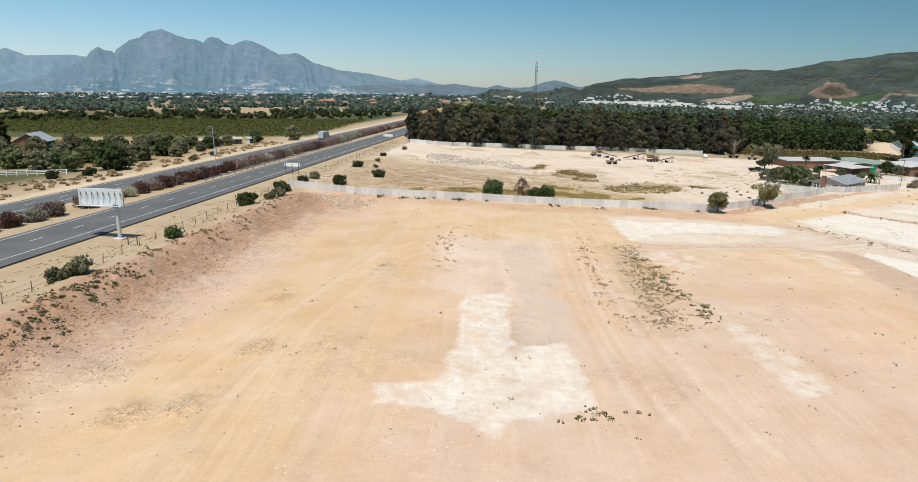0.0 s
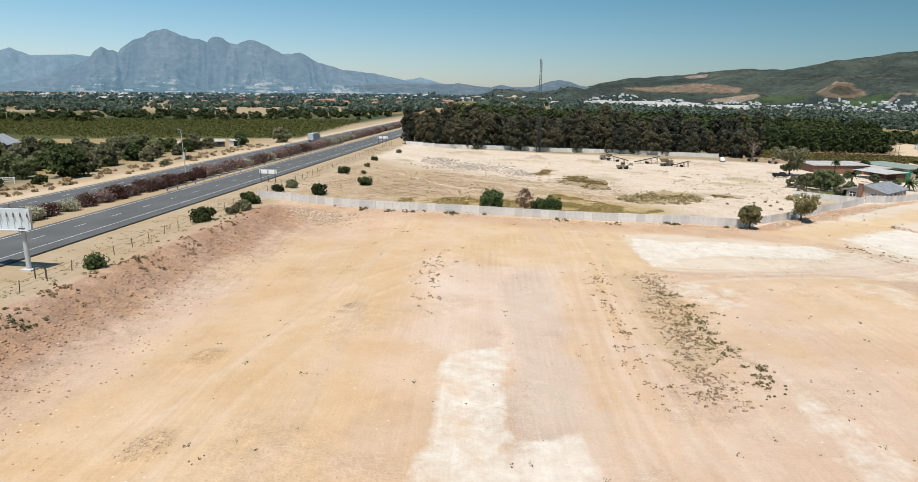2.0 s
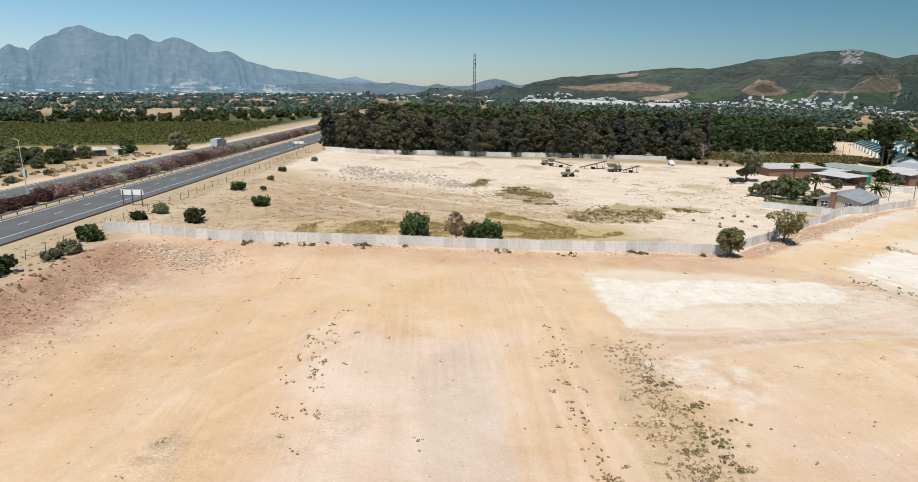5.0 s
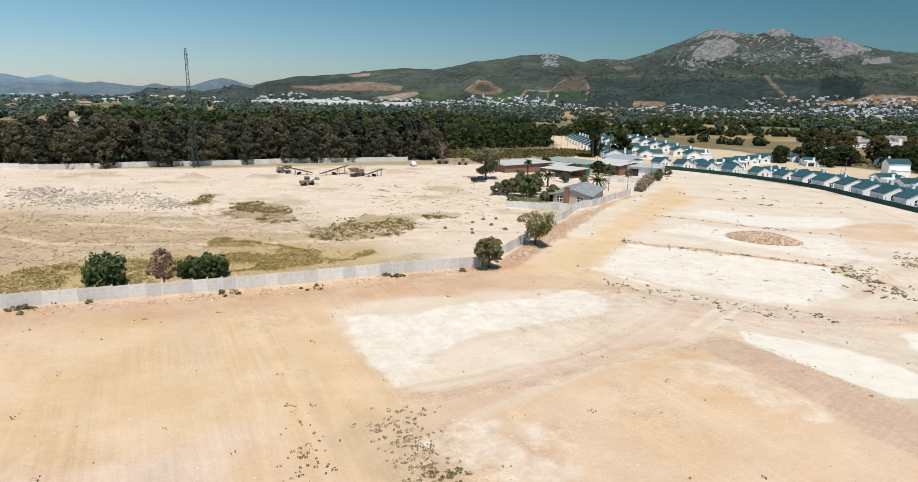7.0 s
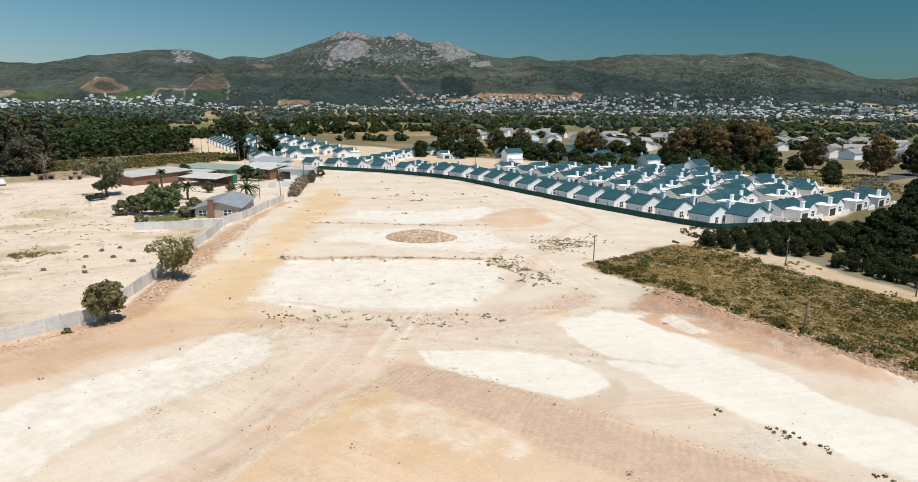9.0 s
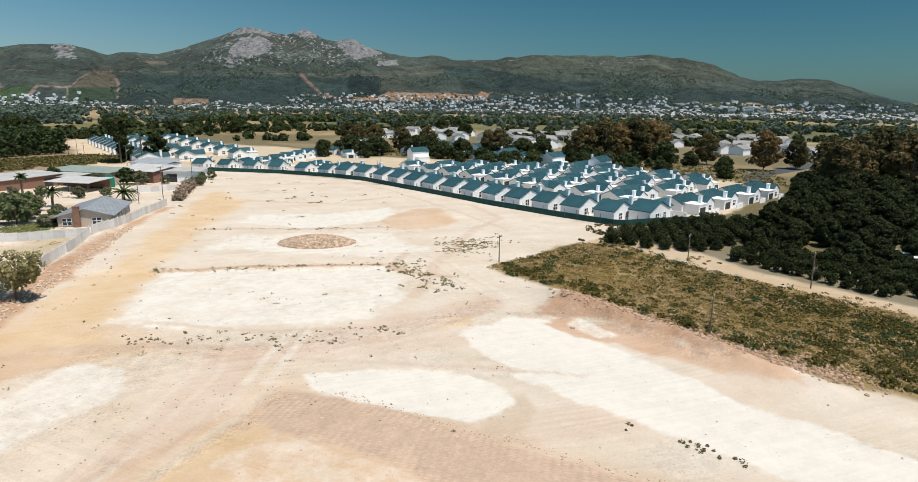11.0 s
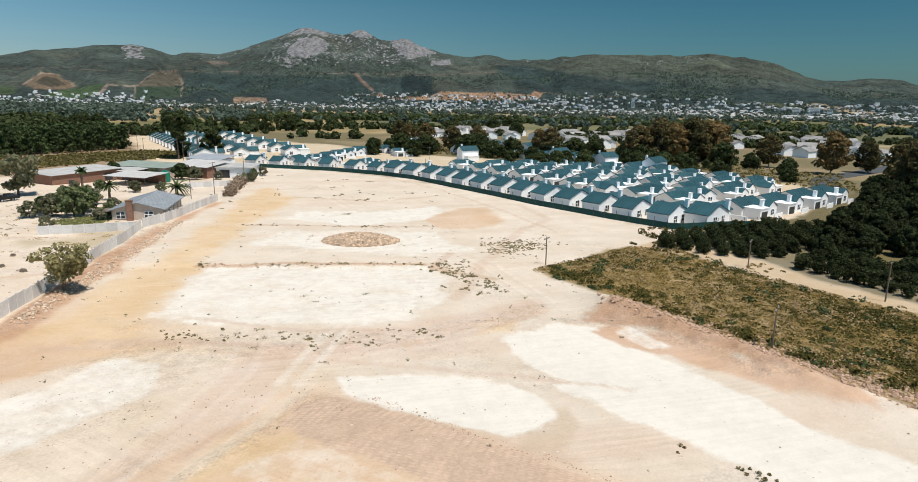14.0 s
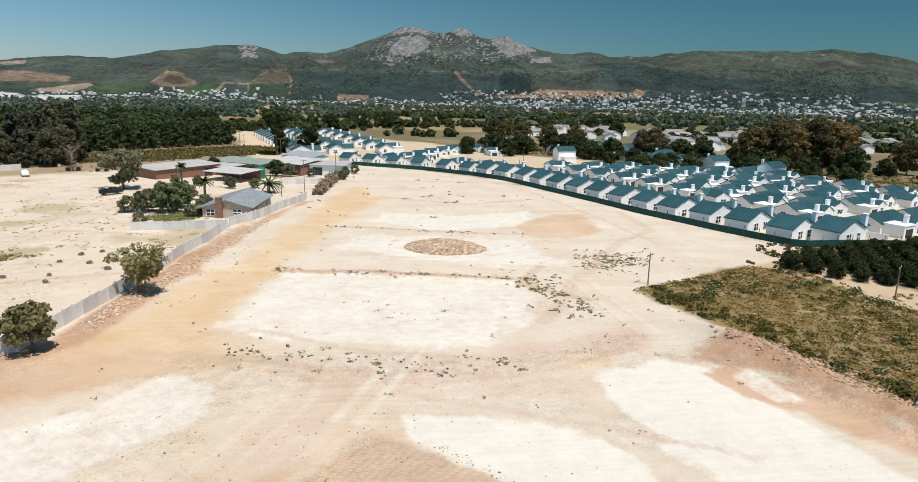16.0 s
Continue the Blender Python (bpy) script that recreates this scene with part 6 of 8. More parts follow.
for k in range(7):
    homes.plant(246 + k * 11, 262 + k * 8 + (k % 2) * 9, 0.8, -30, 1 + k % 3)
# the strip beside the dirt road
for k in range(13):
    x, y = 168 + k * 4.1, 300 + k * 9.6
    homes.plant(x + 4, y, 1.0, -23, 0)
    if k % 2 == 0:
        homes.plant(x + 22, y + 2, 1.0, 62, 2)
        homes.plant(x + 42, y - 6, 1.0, 62, 1)
for k in range(5):
    homes.plant(196 + k * 11.5, 262 + k * 5, 0.78, -20, 1 + k % 3)


def net_fence(pts):
    ob = thing("estate_fence", pts[0][0], pts[0][1], 0, 0, "dark green mesh fence with steel posts round the estate", "fence")
    ob.matrix_basis = Matrix()
    bar = Shape().box(0, 0, -0.2, 0.08, 0.08, 2.3).mesh("post")
    for (x, y, t), (u, v, _) in zip(along(pts, 3.0), along(pts, 3.0, 3.0)):
        o = part("post", bar, STEEL_DARK, ob)
        o.location = (x, y, ground_z(x, y))
        d = math.hypot(u - x, v - y)
        s = Shape().box((x + u) / 2, (y + v) / 2, min(ground_z(x, y), ground_z(u, v)) + 0.02, d - 0.1, 0.03, 1.3, math.atan2(v - y, u - x))
        part("net", s, FENCE_NET, ob)
    return ob


net_fence([(166, 96), (157, 104.5), (149.2, 110.2)] + [(x - 0.6, y + 0.2) for x, y in FENCE])


# the estate's far streets
for k in range(7):
    homes.plant(280 - 0.4 * k, 252 - k * 12.0, 0.95, -8 + 6 * (k % 3), 1 + k % 3)
for k in range(5):
    homes.plant(322 + (k % 2) * 3, 276 - k * 12.5, 0.95, -10, 1 + (k + 1) % 3)
# ---- farmhouse, sheds and yard ----
def farmhouse():
    t = radians(-45)
    ob = thing("farmhouse", 92.3, 200.9, -1.5, t, "small tan house with low grey sheet roof and brick chimney", "house")
    part("body", Shape().house_body(0, 0, -0.4, 9.4, 14.5, 3.0, 1.35), WALL_TAN, ob)
    roof = Shape().seamed(0, 0, 2.62, 9.4, 14.5, 1.35, 0, 0.55, 0.14, 0.8)
    part("roof", roof, ROOF_GREY, ob, "grey corrugated sheet roof")
    part("chimney", Shape().box(-1.3, -7.5, -0.3, 1.1, 0.7, 4.7).box(-1.3, -7.5, 4.4, 1.25, 0.85, 0.14), BRICK, ob, "red-brown brick chimney")
    for x in (-3.1, 2.0):
        window_on(ob, x, -7.28, 0.9, 1.5, 1.2)
    for k in range(4):
        window_on(ob, 4.72, -4.6 + k * 3.2, 0.9, 1.4, 1.2, math.pi / 2)
    part("porch", Shape().box(-5.6, -4.5, 2.3, 2.4, 5.5, 0.12).box(-6.6, -7.0, -0.4, 0.12, 0.12, 2.7).box(-6.6, -2.0, -0.4, 0.12, 0.12, 2.7), TIMBER, ob)
    return ob


farmhouse()


def shed(x, y, w, d, h, rise, turn, wall, roof_mat, label, openings=(), posts=False):
    ob = thing("shed", x, y, None, radians(turn), label, "shed")
    if posts:
        for a in (-w / 2, 0, w / 2):
            for b in (-d / 2, d / 2):
                part("post", Shape().box(a * 0.95, b * 0.95, -0.4, 0.15, 0.15, h + 0.4), STEEL_DARK, ob)
        part("back_wall", Shape().box(0, d / 2 - 0.1, -0.4, w, 0.15, h + 0.2), wall, ob)
    else:
        part("body", Shape().box(0, 0, -0.5, w, d, h + 0.5), wall, ob)
        for a, ww, hh in openings:
            part("door", Shape().box(a, -d / 2 - 0.02, 0, ww, 0.08, hh), DOOR_DARK, ob)
    r = Shape()
    o = 0.5
    hx, hy = w / 2 + o, d / 2 + o
    top = [(-hx, -hy, h), (hx, -hy, h), (hx, hy, h + rise), (-hx, hy, h + rise)]
    r.add(top + [(a, b, c + 0.12) for a, b, c in top], [(0, 3, 2, 1), (4, 5, 6, 7), (0, 1, 5, 4), (1, 2, 6, 5), (2, 3, 7, 6), (3, 0, 4, 7)])
    part("roof", r, roof_mat, ob)
    return ob


shed(108.5, 266, 20.5, 11, 2.9, 0.4, 9, BRICK, ROOF_PALE, "long brick shed with pale sheet roof", ((6, 2.4, 2.0), (-5, 1.5, 1.2)))
shed(116.5, 249, 13, 8, 2.5, 0.4, -72, BRICK, ROOF_PALE, "open brick carport under pale sheet roofing", posts=True)
shed(121, 262, 9, 6, 2.6, 0.3, -72, BRICK, ROOF_PALE, "low store with white sheet roof", ((2, 2.2, 2.0),))
shed(129.5, 266, 22, 9, 3.1, 0.5, -74, WALL_TAN, ROOF_GREEN, "long low building with faded green roof", ((-8, 2.2, 2.2), (4, 2.0, 2.0)))
shed(139, 253, 14, 9, 3.4, 1.0, -78, BRICK, ROOF_PALE, "brick workshop with white sloping roof", ((3, 4.0, 2.8),))
shed(145.5, 243, 11, 7, 3.2, 0.5, -56, PLASTER_WHITE, ROOF_PALE, "white shed with flat pale roof", ((-3, 3.0, 2.5),))
shed(149, 262, 14, 7, 4.2, 0.9, -78, PLASTER_WHITE, ROOF_GREY, "tall pale shed with grey roof")
precast_wall("drive_wall", [(120.9, 232), (132.5, 227.3), (140, 234)], 1.5, 2.0, "low grey wall before the sheds")


def water_tank(x, y):
    ob = thing("water_tank", x, y, None, 0, "green plastic water tank beside a shed", "tank", "water tanks")
    s = Shape().beam((0, 0, 0), (0, 0, 2.6), 1.1, 1.1, 20).beam((0, 0, 2.6), (0, 0, 3.0), 1.1, 0.35, 20)
    part("body", s, TANK_GREEN, ob)
    part("lid", Shape().beam((0, 0, 3.0), (0, 0, 3.12), 0.36, 0.36, 12), TANK_GREEN, ob)


water_tank(124.4, 247.6)
water_tank(125.8, 250.2)


def palm(x, y, trunk, frond, label, seed=0):
    rnd = random.Random(seed)
    ob = thing("palm_tree", x, y, None, 0, label, "palm", "palms")
    s = Shape()
    for k in range(6):
        s.beam((0, 0, trunk * k / 6 - 0.2), (0, 0, trunk * (k + 1) / 6), 0.34 - 0.02 * k, 0.30 - 0.02 * k, 8)
    part("trunk", s, BARK, ob)
    leaf = Shape()
    for k in range(34):
        a, rise = rnd.uniform(0, 6.283), rnd.uniform(-0.35, 1.1)
        p = Vector((0, 0, trunk))
        way = Vector((math.cos(a) * math.cos(rise), math.sin(a) * math.cos(rise), math.sin(rise)))
        side = Vector((-math.sin(a), math.cos(a), 0))
        for j in range(6):
            q = p + way * frond / 6
            w0, w1 = 0.42 * (1 - j / 7), 0.42 * (1 - (j + 1) / 7)
            droop = Vector((0, 0, -0.12))
            for sg in (-1, 1):
                leaf.add([tuple(p), tuple(q), tuple(q + side * w1 * sg + droop), tuple(p + side * w0 * sg + droop)], [(0, 1, 2, 3)])
            p = q
            way = (way + Vector((0, 0, -0.20))).normalized()
    part("crown", leaf, LEAF_TREE, ob)


palm(111.5, 221.5, 2.2, 4.0, "stout palm with arching fronds behind the house", 1)
palm(96.5, 224.5, 3.4, 2.4, "slim palm in a shady garden", 2)
palm(171, 302, 12.5, 3.2, "tall palm with a brown skirt of dead fronds", 4)
palm(98, 240, 5.5, 1.6, "slender palm beside the brick shed", 5)

garden = Nursery([lambda k=k: make_tree("garden_tree", 60 + k, 6.0, 3.0, 1.2, 36, 48, 0.42, (LEAF_GARDEN, LEAF_OLIVE, LEAF_TREE)[k], BARK, "round", 0.16,
                                        label="leafy green garden tree", group="garden trees") for k in range(3)])
for x, y, s, k in ((81, 208, 0.95, 0), (85, 212, 0.85, 2), (83.5, 217, 0.85, 0), (78.5, 211.5, 0.75, 1), (75.5, 214, 0.55, 1), (82.5, 201, 0.42, 1), (86, 203.5, 0.5, 0), (88, 206.5, 0.55, 1), (72, 198.5, 0.42, 1), (91, 221, 0.6, 1),
                   (107.5, 233.5, 0.5, 1), (103, 242, 0.45, 0), (113, 231, 0.42, 1), (130.5, 250, 0.8, 2), (132.5, 246, 0.65, 1), (141, 231, 0.45, 1), (146, 236.5, 0.5, 0), (137, 241, 0.42, 1), (122, 272, 0.7, 2), (94, 229, 0.55, 0),
                   (99, 246, 0.4, 1), (126, 257, 0.5, 0), (152, 240, 0.5, 1), (79, 216, 0.6, 2), (87, 219, 0.7, 1)):
    garden.plant(x, y, s, None, k)

yard_tree = make_tree("yard_tree", 77, 9.5, 4.6, 2.2, 42, 50, 0.5, LEAF_OLIVE, BARK, "umbrella", 0.28, label="wide dark tree shading a parked pickup", category="tree")
yard_tree.matrix_basis = pose(86, 245.5, ground_z(86, 245.5))
pines = Nursery([lambda: make_tree("tall_pine", 81, 19, 4.6, 9.0, 34, 60, 0.6, LEAF_DARK, BARK, "umbrella", 0.35, label="tall bare-stemmed pine with a dark crown", category="tree"),
                 lambda: make_tree("broad_tree", 82, 14, 5.0, 1.5, 50, 60, 0.7, LEAF_DARK, BARK, "round", 0.3, label="dense dark tree beside the estate", category="tree")])
pines.plant(165, 306, 1.0, None, 0)
pines.plant(168, 311, 0.95, None, 0)
pines.plant(178, 303, 0.8, None, 1)
pines.plant(173, 315, 0.6, None, 1)
hedge = Nursery([lambda k=k: make_bush("dry_hedge_bush", 300 + k, 1.6, 2.0, (TWIGS, LEAF_OLIVE)[k], "brown dried-out hedge bush", "hedge bushes", 600, 0.25) for k in range(2)])
for k in range(13):
    hedge.plant(119 + k * 2.0, 211.5 + k * 2.1, 0.95 + 0.2 * (k % 3), None, 1 if k > 9 else 0)
for x, y in ((148, 244), (151, 248), (153, 254), (147, 240)):
    hedge.plant(x, y, 1.0, None, 1)


def vehicle(name, x, y, turn, paint, label, kind="car", z=None):
    ob = thing(name, x, y, z, radians(turn), label, kind, "parked vehicles")
    body = Shape()
    if name == "pickup":
        body.box(0, 0, 0.45, 1.75, 4.9, 0.55).box(0, 0.55, 1.0, 1.6, 1.7, 0.65, 0, 0.82).box(0.8, -1.4, 1.0, 0.1, 2.0, 0.3).box(-0.8, -1.4, 1.0, 0.1, 2.0, 0.3)
    elif name == "truck":
        body.box(0, -1.2, 1.0, 2.4, 7.0, 2.6).box(0, 3.6, 0.6, 2.3, 2.0, 2.3)
    else:
        body.box(0, 0, 0.35, 1.7, 4.2, 0.55).box(0, -0.2, 0.9, 1.55, 2.4, 0.55, 0, 0.78)
    part("body", body, paint, ob)
    gl = Shape()
    if name == "truck":
        gl.box(0, 4.56, 1.8, 2.0, 0.1, 0.8)
    else:
        gl.box(0, 0.55 if name == "pickup" else -0.2, 1.05, 1.66, 1.5 if name == "pickup" else 2.0, 0.35, 0, 0.9)
    part("glazing", gl, GLASS_DARK, ob)
    ys = (-1.45, 1.5) if name != "truck" else (-3.2, 3.4)
    r = 0.33 if name != "truck" else 0.5
    for a in ys:
        for b in (-1, 1):
            w = part("wheel", Shape().beam((b * 0.72, a, r), (b * 0.92, a, r), r, r, 14), RUBBER, ob)
            part("rim", Shape().beam((b * 0.93, a, r), (b * 0.94, a, r), r * 0.55, r * 0.55, 10), STEEL_GREY, w)
    return ob


vehicle("pickup", 81.0, 239.0, -80, RUBBER, "old black pickup parked under a tree", "pickup")
vehicle("pickup", 75, 286, -10, WHITE_PAINT, "white pickup parked by the trees", "pickup")
vehicle("truck", -94.5, 285, 0, STEEL_GREY, "grey box truck on the far carriageway", "truck", 4.24)
for k, p in enumerate((WHITE_PAINT, STEEL_GREY, WHITE_PAINT, STEEL_GREY)):
    vehicle("car", 143 + k * 2.7, 60.5 + k * 1.6, 35, p, "pale car parked under dark trees")


# crushing and screening plant in the yard
def conveyor(x, y, turn, length, rise, label):
    ob = thing("conveyor", x, y, None, radians(turn), label, "machine", "quarry machines")
    f = Shape()
    for b in (-0.45, 0.45):
        f.beam((b, -length / 2, 0.7), (b, length / 2, 0.7 + rise), 0.09, 0.09, 4)
    part("frame", f, YELLOW_STEEL, ob)
    part("belt", Shape().add([(-0.4, -length / 2, 0.82), (0.4, -length / 2, 0.82), (0.4, length / 2, 0.82 + rise), (-0.4, length / 2, 0.82 + rise),
                              (-0.4, -length / 2, 0.74), (0.4, -length / 2, 0.74), (0.4, length / 2, 0.74 + rise), (-0.4, length / 2, 0.74 + rise)],
                             [(0, 1, 2, 3), (7, 6, 5, 4), (0, 4, 5, 1), (1, 5, 6, 2), (2, 6, 7, 3), (3, 7, 4, 0)]), RUBBER, ob)
    for t in (-0.3, 0.15, 0.4):
        z = 0.7 + rise * (t + 0.5)
        for b in (-0.45, 0.45):
            part("leg", Shape().beam((b, t * length, -0.1), (b, t * length, z), 0.07, 0.07, 5), STEEL_DARK, ob)
    part("axle", Shape().beam((-0.8, 0, 0.4), (0.8, 0, 0.4), 0.4, 0.4, 12), RUBBER, ob)
    return ob


def crusher(x, y, turn, label):
    ob = thing("crusher", x, y, None, radians(turn), label, "machine", "quarry machines")
    part("chassis", Shape().box(0, 0, 0.6, 2.0, 6.5, 0.5), STEEL_DARK, ob)
    part("hopper", Shape().box(0, -2.0, 1.9, 1.6, 2.0, 0.2).add([(-0.8, -3, 2.1), (0.8, -3, 2.1), (0.8, -1, 2.1), (-0.8, -1, 2.1), (-1.5, -3.6, 3.4), (1.5, -3.6, 3.4), (1.5, -0.4, 3.4), (-1.5, -0.4, 3.4)],
                                                               [(0, 1, 5, 4), (1, 2, 6, 5), (2, 3, 7, 6), (3, 0, 4, 7)]), YELLOW_STEEL, ob)
    part("engine_housing", Shape().box(0, 1.4, 1.1, 1.7, 2.4, 1.5), YELLOW_STEEL, ob)
    for a in (-1.1, 1.1):
        for b in (-0.2, 1.3, 2.8):
            part("rail_post", Shape().beam((a, b, 1.1), (a, b, 3.5), 0.05, 0.05, 4), STEEL_DARK, ob)
        part("platform_rail", Shape().beam((a, -0.2, 3.5), (a, 2.8, 3.5), 0.05, 0.05, 4), STEEL_DARK, ob)
    for a in (-2, 1.8):
        for b in (-1.1, 1.1):
            part("wheel", Shape().beam((b - 0.15, a, 0.5), (b + 0.15, a, 0.5), 0.5, 0.5, 12), RUBBER, ob)
    return ob


def wheel_loader(x, y, turn):
    ob = thing("wheel_loader", x, y, None, radians(turn), "dusty yellow wheel loader with raised bucket", "loader")
    part("body", Shape().box(0, -1.5, 0.9, 2.1, 3.2, 1.1).box(0, 1.4, 0.9, 1.4, 2.2, 0.8), YELLOW_STEEL, ob)
    cab = part("cab", Shape().box(0, -0.2, 2.0, 1.6, 1.5, 1.5), YELLOW_STEEL, ob)
    part("glass", Shape().box(0, -0.2, 2.4, 1.64, 1.54, 0.7), GLASS_DARK, cab)
    for b in (-0.6, 0.6):
        part("arm", Shape().beam((b, 1.4, 1.5), (b, 3.6, 2.2), 0.14, 0.14, 6), YELLOW_STEEL, ob)
    part("bucket", Shape().box(0, 4.2, 1.8, 2.6, 1.1, 1.0, 0, 0.7), YELLOW_STEEL, ob)
    for a in (-1.7, 1.6):
        for b in (-1.05, 1.05):
            part("wheel", Shape().beam((b - 0.25, a, 0.72), (b + 0.25, a, 0.72), 0.72, 0.72, 14), RUBBER, ob)
    return ob


wheel_loader(30, 240, -70).scale = (0.7, 0.7, 0.7)
crusher(48, 258, -60, "rusty crushing plant among gravel heaps").scale = (0.8, 0.8, 0.8)
conveyor(41.5, 262, -70, 10, 1.8, "long inclined conveyor beside the crusher")
conveyor(53.0, 257, -75, 6, 1.4, "short stacking conveyor beside gravel heaps")
conveyor(31, 264.5, 55, 9, 1.6, "green and brown screening conveyor")
crusher(27, 270, 60, "pale screening unit by the trees").scale = (0.7, 0.7, 0.7)
wheel_loader(88.5, 292, 80).scale = (0.8, 0.8, 0.8)
wheel_loader(94.5, 286, 60).scale = (0.7, 0.7, 0.7)
# ---- orchard, grove and weedy field ----
citrus = Nursery([lambda k=k: make_bush("orchard_tree", 500 + k, 1.7, 3.2, LEAF_GROVE, "rounded dark green orchard tree", "orchard trees", 1300, 0.20, 26, "tree") for k in range(3)])
rnd = random.Random(31)


def rows_in(pts, gap_u, gap_v, turn, jitter=0.3):
    xs, ys = [p[0] for p in pts], [p[1] for p in pts]
    cx, cy = sum(xs) / len(xs), sum(ys) / len(ys)
    c, s, out = math.cos(turn), math.sin(turn), []
    for a in range(-40, 41):
        for b in range(-40, 41):
            u, v = a * gap_u + rnd.uniform(-jitter, jitter), b * gap_v + rnd.uniform(-jitter, jitter)
            x, y = cx + c * u - s * v, cy + s * u + c * v
            if inside(np.array([x]), np.array([y]), pts, 0.1, 0.0)[0] > 0.5:
                out.append((x, y))
    return out


for x, y in rows_in([(132, 110), (146, 107), (160, 100), (172, 95), (166, 90), (150, 88), (136, 88), (130, 99)], 2.2, 3.0, radians(20)):
    citrus.plant(x, y, rnd.uniform(0.68, 0.9))
for x, y in rows_in([(130, 88), (141, 84), (140, 72), (134, 58), (126, 42), (112, 44), (119, 64), (124, 80)], 2.5, 3.6, radians(62)):
    citrus.plant(x, y, rnd.uniform(0.62, 0.95))
for x, y in rows_in([(141, 86), (150, 89), (166, 91), (172, 88), (150, 79), (141, 76)], 2.6, 3.0, radians(20)):
    citrus.plant(x, y, rnd.uniform(0.7, 0.95))
oaks = Nursery([lambda k=k: make_tree("grove_oak", 520 + k, 14 + k, 6.5, 1.6, 80, 90, 0.8, LEAF_GROVE, BARK, "round", 0.45,
                                      label="massive dark green tree in a dense grove", group="grove trees") for k in range(4)])
for x, y in rows_in([(143, 86), (165, 84), (190, 84), (228, 82), (250, 60), (240, 30), (150, 20), (128, 34), (135, 60), (138, 74)], 5.7, 5.9, radians(15), 1.6):
    oaks.plant(x, y, rnd.uniform(0.9, 1.1) * (0.26 if x < 150 else 0.29 if x < 172 else 0.33 if x < 205 else 0.42), None, None, None, "", rnd.uniform(0.85, 1.1))
gums = Nursery([lambda k=k: make_tree("gum_tree", 540 + k, 18, 7.0, 3.0, 60, 80, 0.65, LEAF_GUM, BARK_PALE, "round", 0.4,
                                      label="tall bronze-green gum tree behind the estate", group="gum trees") for k in range(3)])
for x, y, s in ((302, 163, 1.05), (309, 158, 0.95), (318, 153, 1.1), (325, 148, 1.0), (333, 146, 1.0), (296, 170, 0.9), (319, 121, 0.75), (306, 97, 0.9), (322, 86, 0.7), (289, 208, 0.75), (293, 216, 0.7),
                (287, 262, 0.7), (300, 255, 0.7), (280, 274, 0.75), (336, 337, 0.7), (330, 325, 0.6), (262, 66, 0.95), (250, 74, 0.9), (275, 60, 1.05), (285, 52, 1.0), (240, 70, 0.9), (255, 52, 1.0), (300, 45, 0.9)):
    gums.plant(x, y, s)
leafy = Nursery([lambda k=k: make_tree("shade_tree", 560 + k, 9.5, 5.2, 1.0, 46, 60, 0.6, LEAF_DARK, BARK, "round", 0.3,
                                       label="dense dark shade tree between houses", group="shade trees") for k in range(3)])
for k in range(36):
    a, d = radians(rnd.uniform(58, 81)), rnd.choice((262, 285)) + rnd.uniform(-6, 6)
    leafy.plant(10 + d * math.sin(a), 60 + d * math.cos(a), rnd.uniform(0.35, 0.7))
for k in range(40):
    a, d = radians(rnd.uniform(46, 80)), rnd.uniform(300, 350)
    leafy.plant(10 + d * math.sin(a), 60 + d * math.cos(a), rnd.uniform(0.6, 1.05))
for k in range(40):
    a, d = radians(rnd.uniform(18, 60)), rnd.uniform(470, 640)
    leafy.plant(10 + d * math.sin(a), 60 + d * math.cos(a), rnd.uniform(0.7, 1.2))


def weeds(name, pts, n, mat, size, radius, height, leaves, label, category, seed, clear=None, up=0.8):
    """Low plants strewn over an outline, too many to count."""
    rng = np.random.default_rng(seed)
    xs, ys = [p[0] for p in pts], [p[1] for p in pts]
    x, y = rng.uniform(min(xs), max(xs), n), rng.uniform(min(ys), max(ys), n)
    keep = inside(x, y, pts, 0.2, 1.0, seed) > 0.5
    if clear:
        keep &= fbm(x, y, clear, 3, seed) > rng.uniform(-0.12, 0.12, n)
    x, y = x[keep], y[keep]
    r = radius * rng.uniform(0.5, 1.3, len(x))
    c = np.stack([x, y, ground_z(x, y) + height * r / radius * 0.35], -1)
    v, q = leaf_cloud(rng, c, np.stack([r, r, r * height / radius * 0.55], -1), leaves, size, up)
    return tagged(new(name, quick_mesh(name, v, q, mat)), label, category, kind="stuff")


FIELD = [(104, 118), (129, 112), (131, 104), (123, 92), (117, 78), (112, 64), (104, 40), (84, 40), (85, 66), (90, 84), (98, 100)]
weeds("field_weeds", FIELD, 9000, LEAF_GOLD, 0.17, 0.6, 0.22, 15, "golden brown dry weeds over a fallow field", "weeds", 3, None, 1.8)
weeds("field_green", FIELD, 4000, LEAF_RANK, 0.17, 0.7, 0.36, 20, "rank green weeds in broad patches over a fallow field", "weeds", 6, 17, 1.2)
weeds("field_thicket", [(116, 76), (112, 64), (104, 40), (85, 40), (88, 68), (97, 84), (108, 84)], 3200, LEAF_RANK, 0.17, 0.7, 0.36, 20, "thick dark green weeds at the low end of a fallow field", "weeds", 16, 9, 1.2)
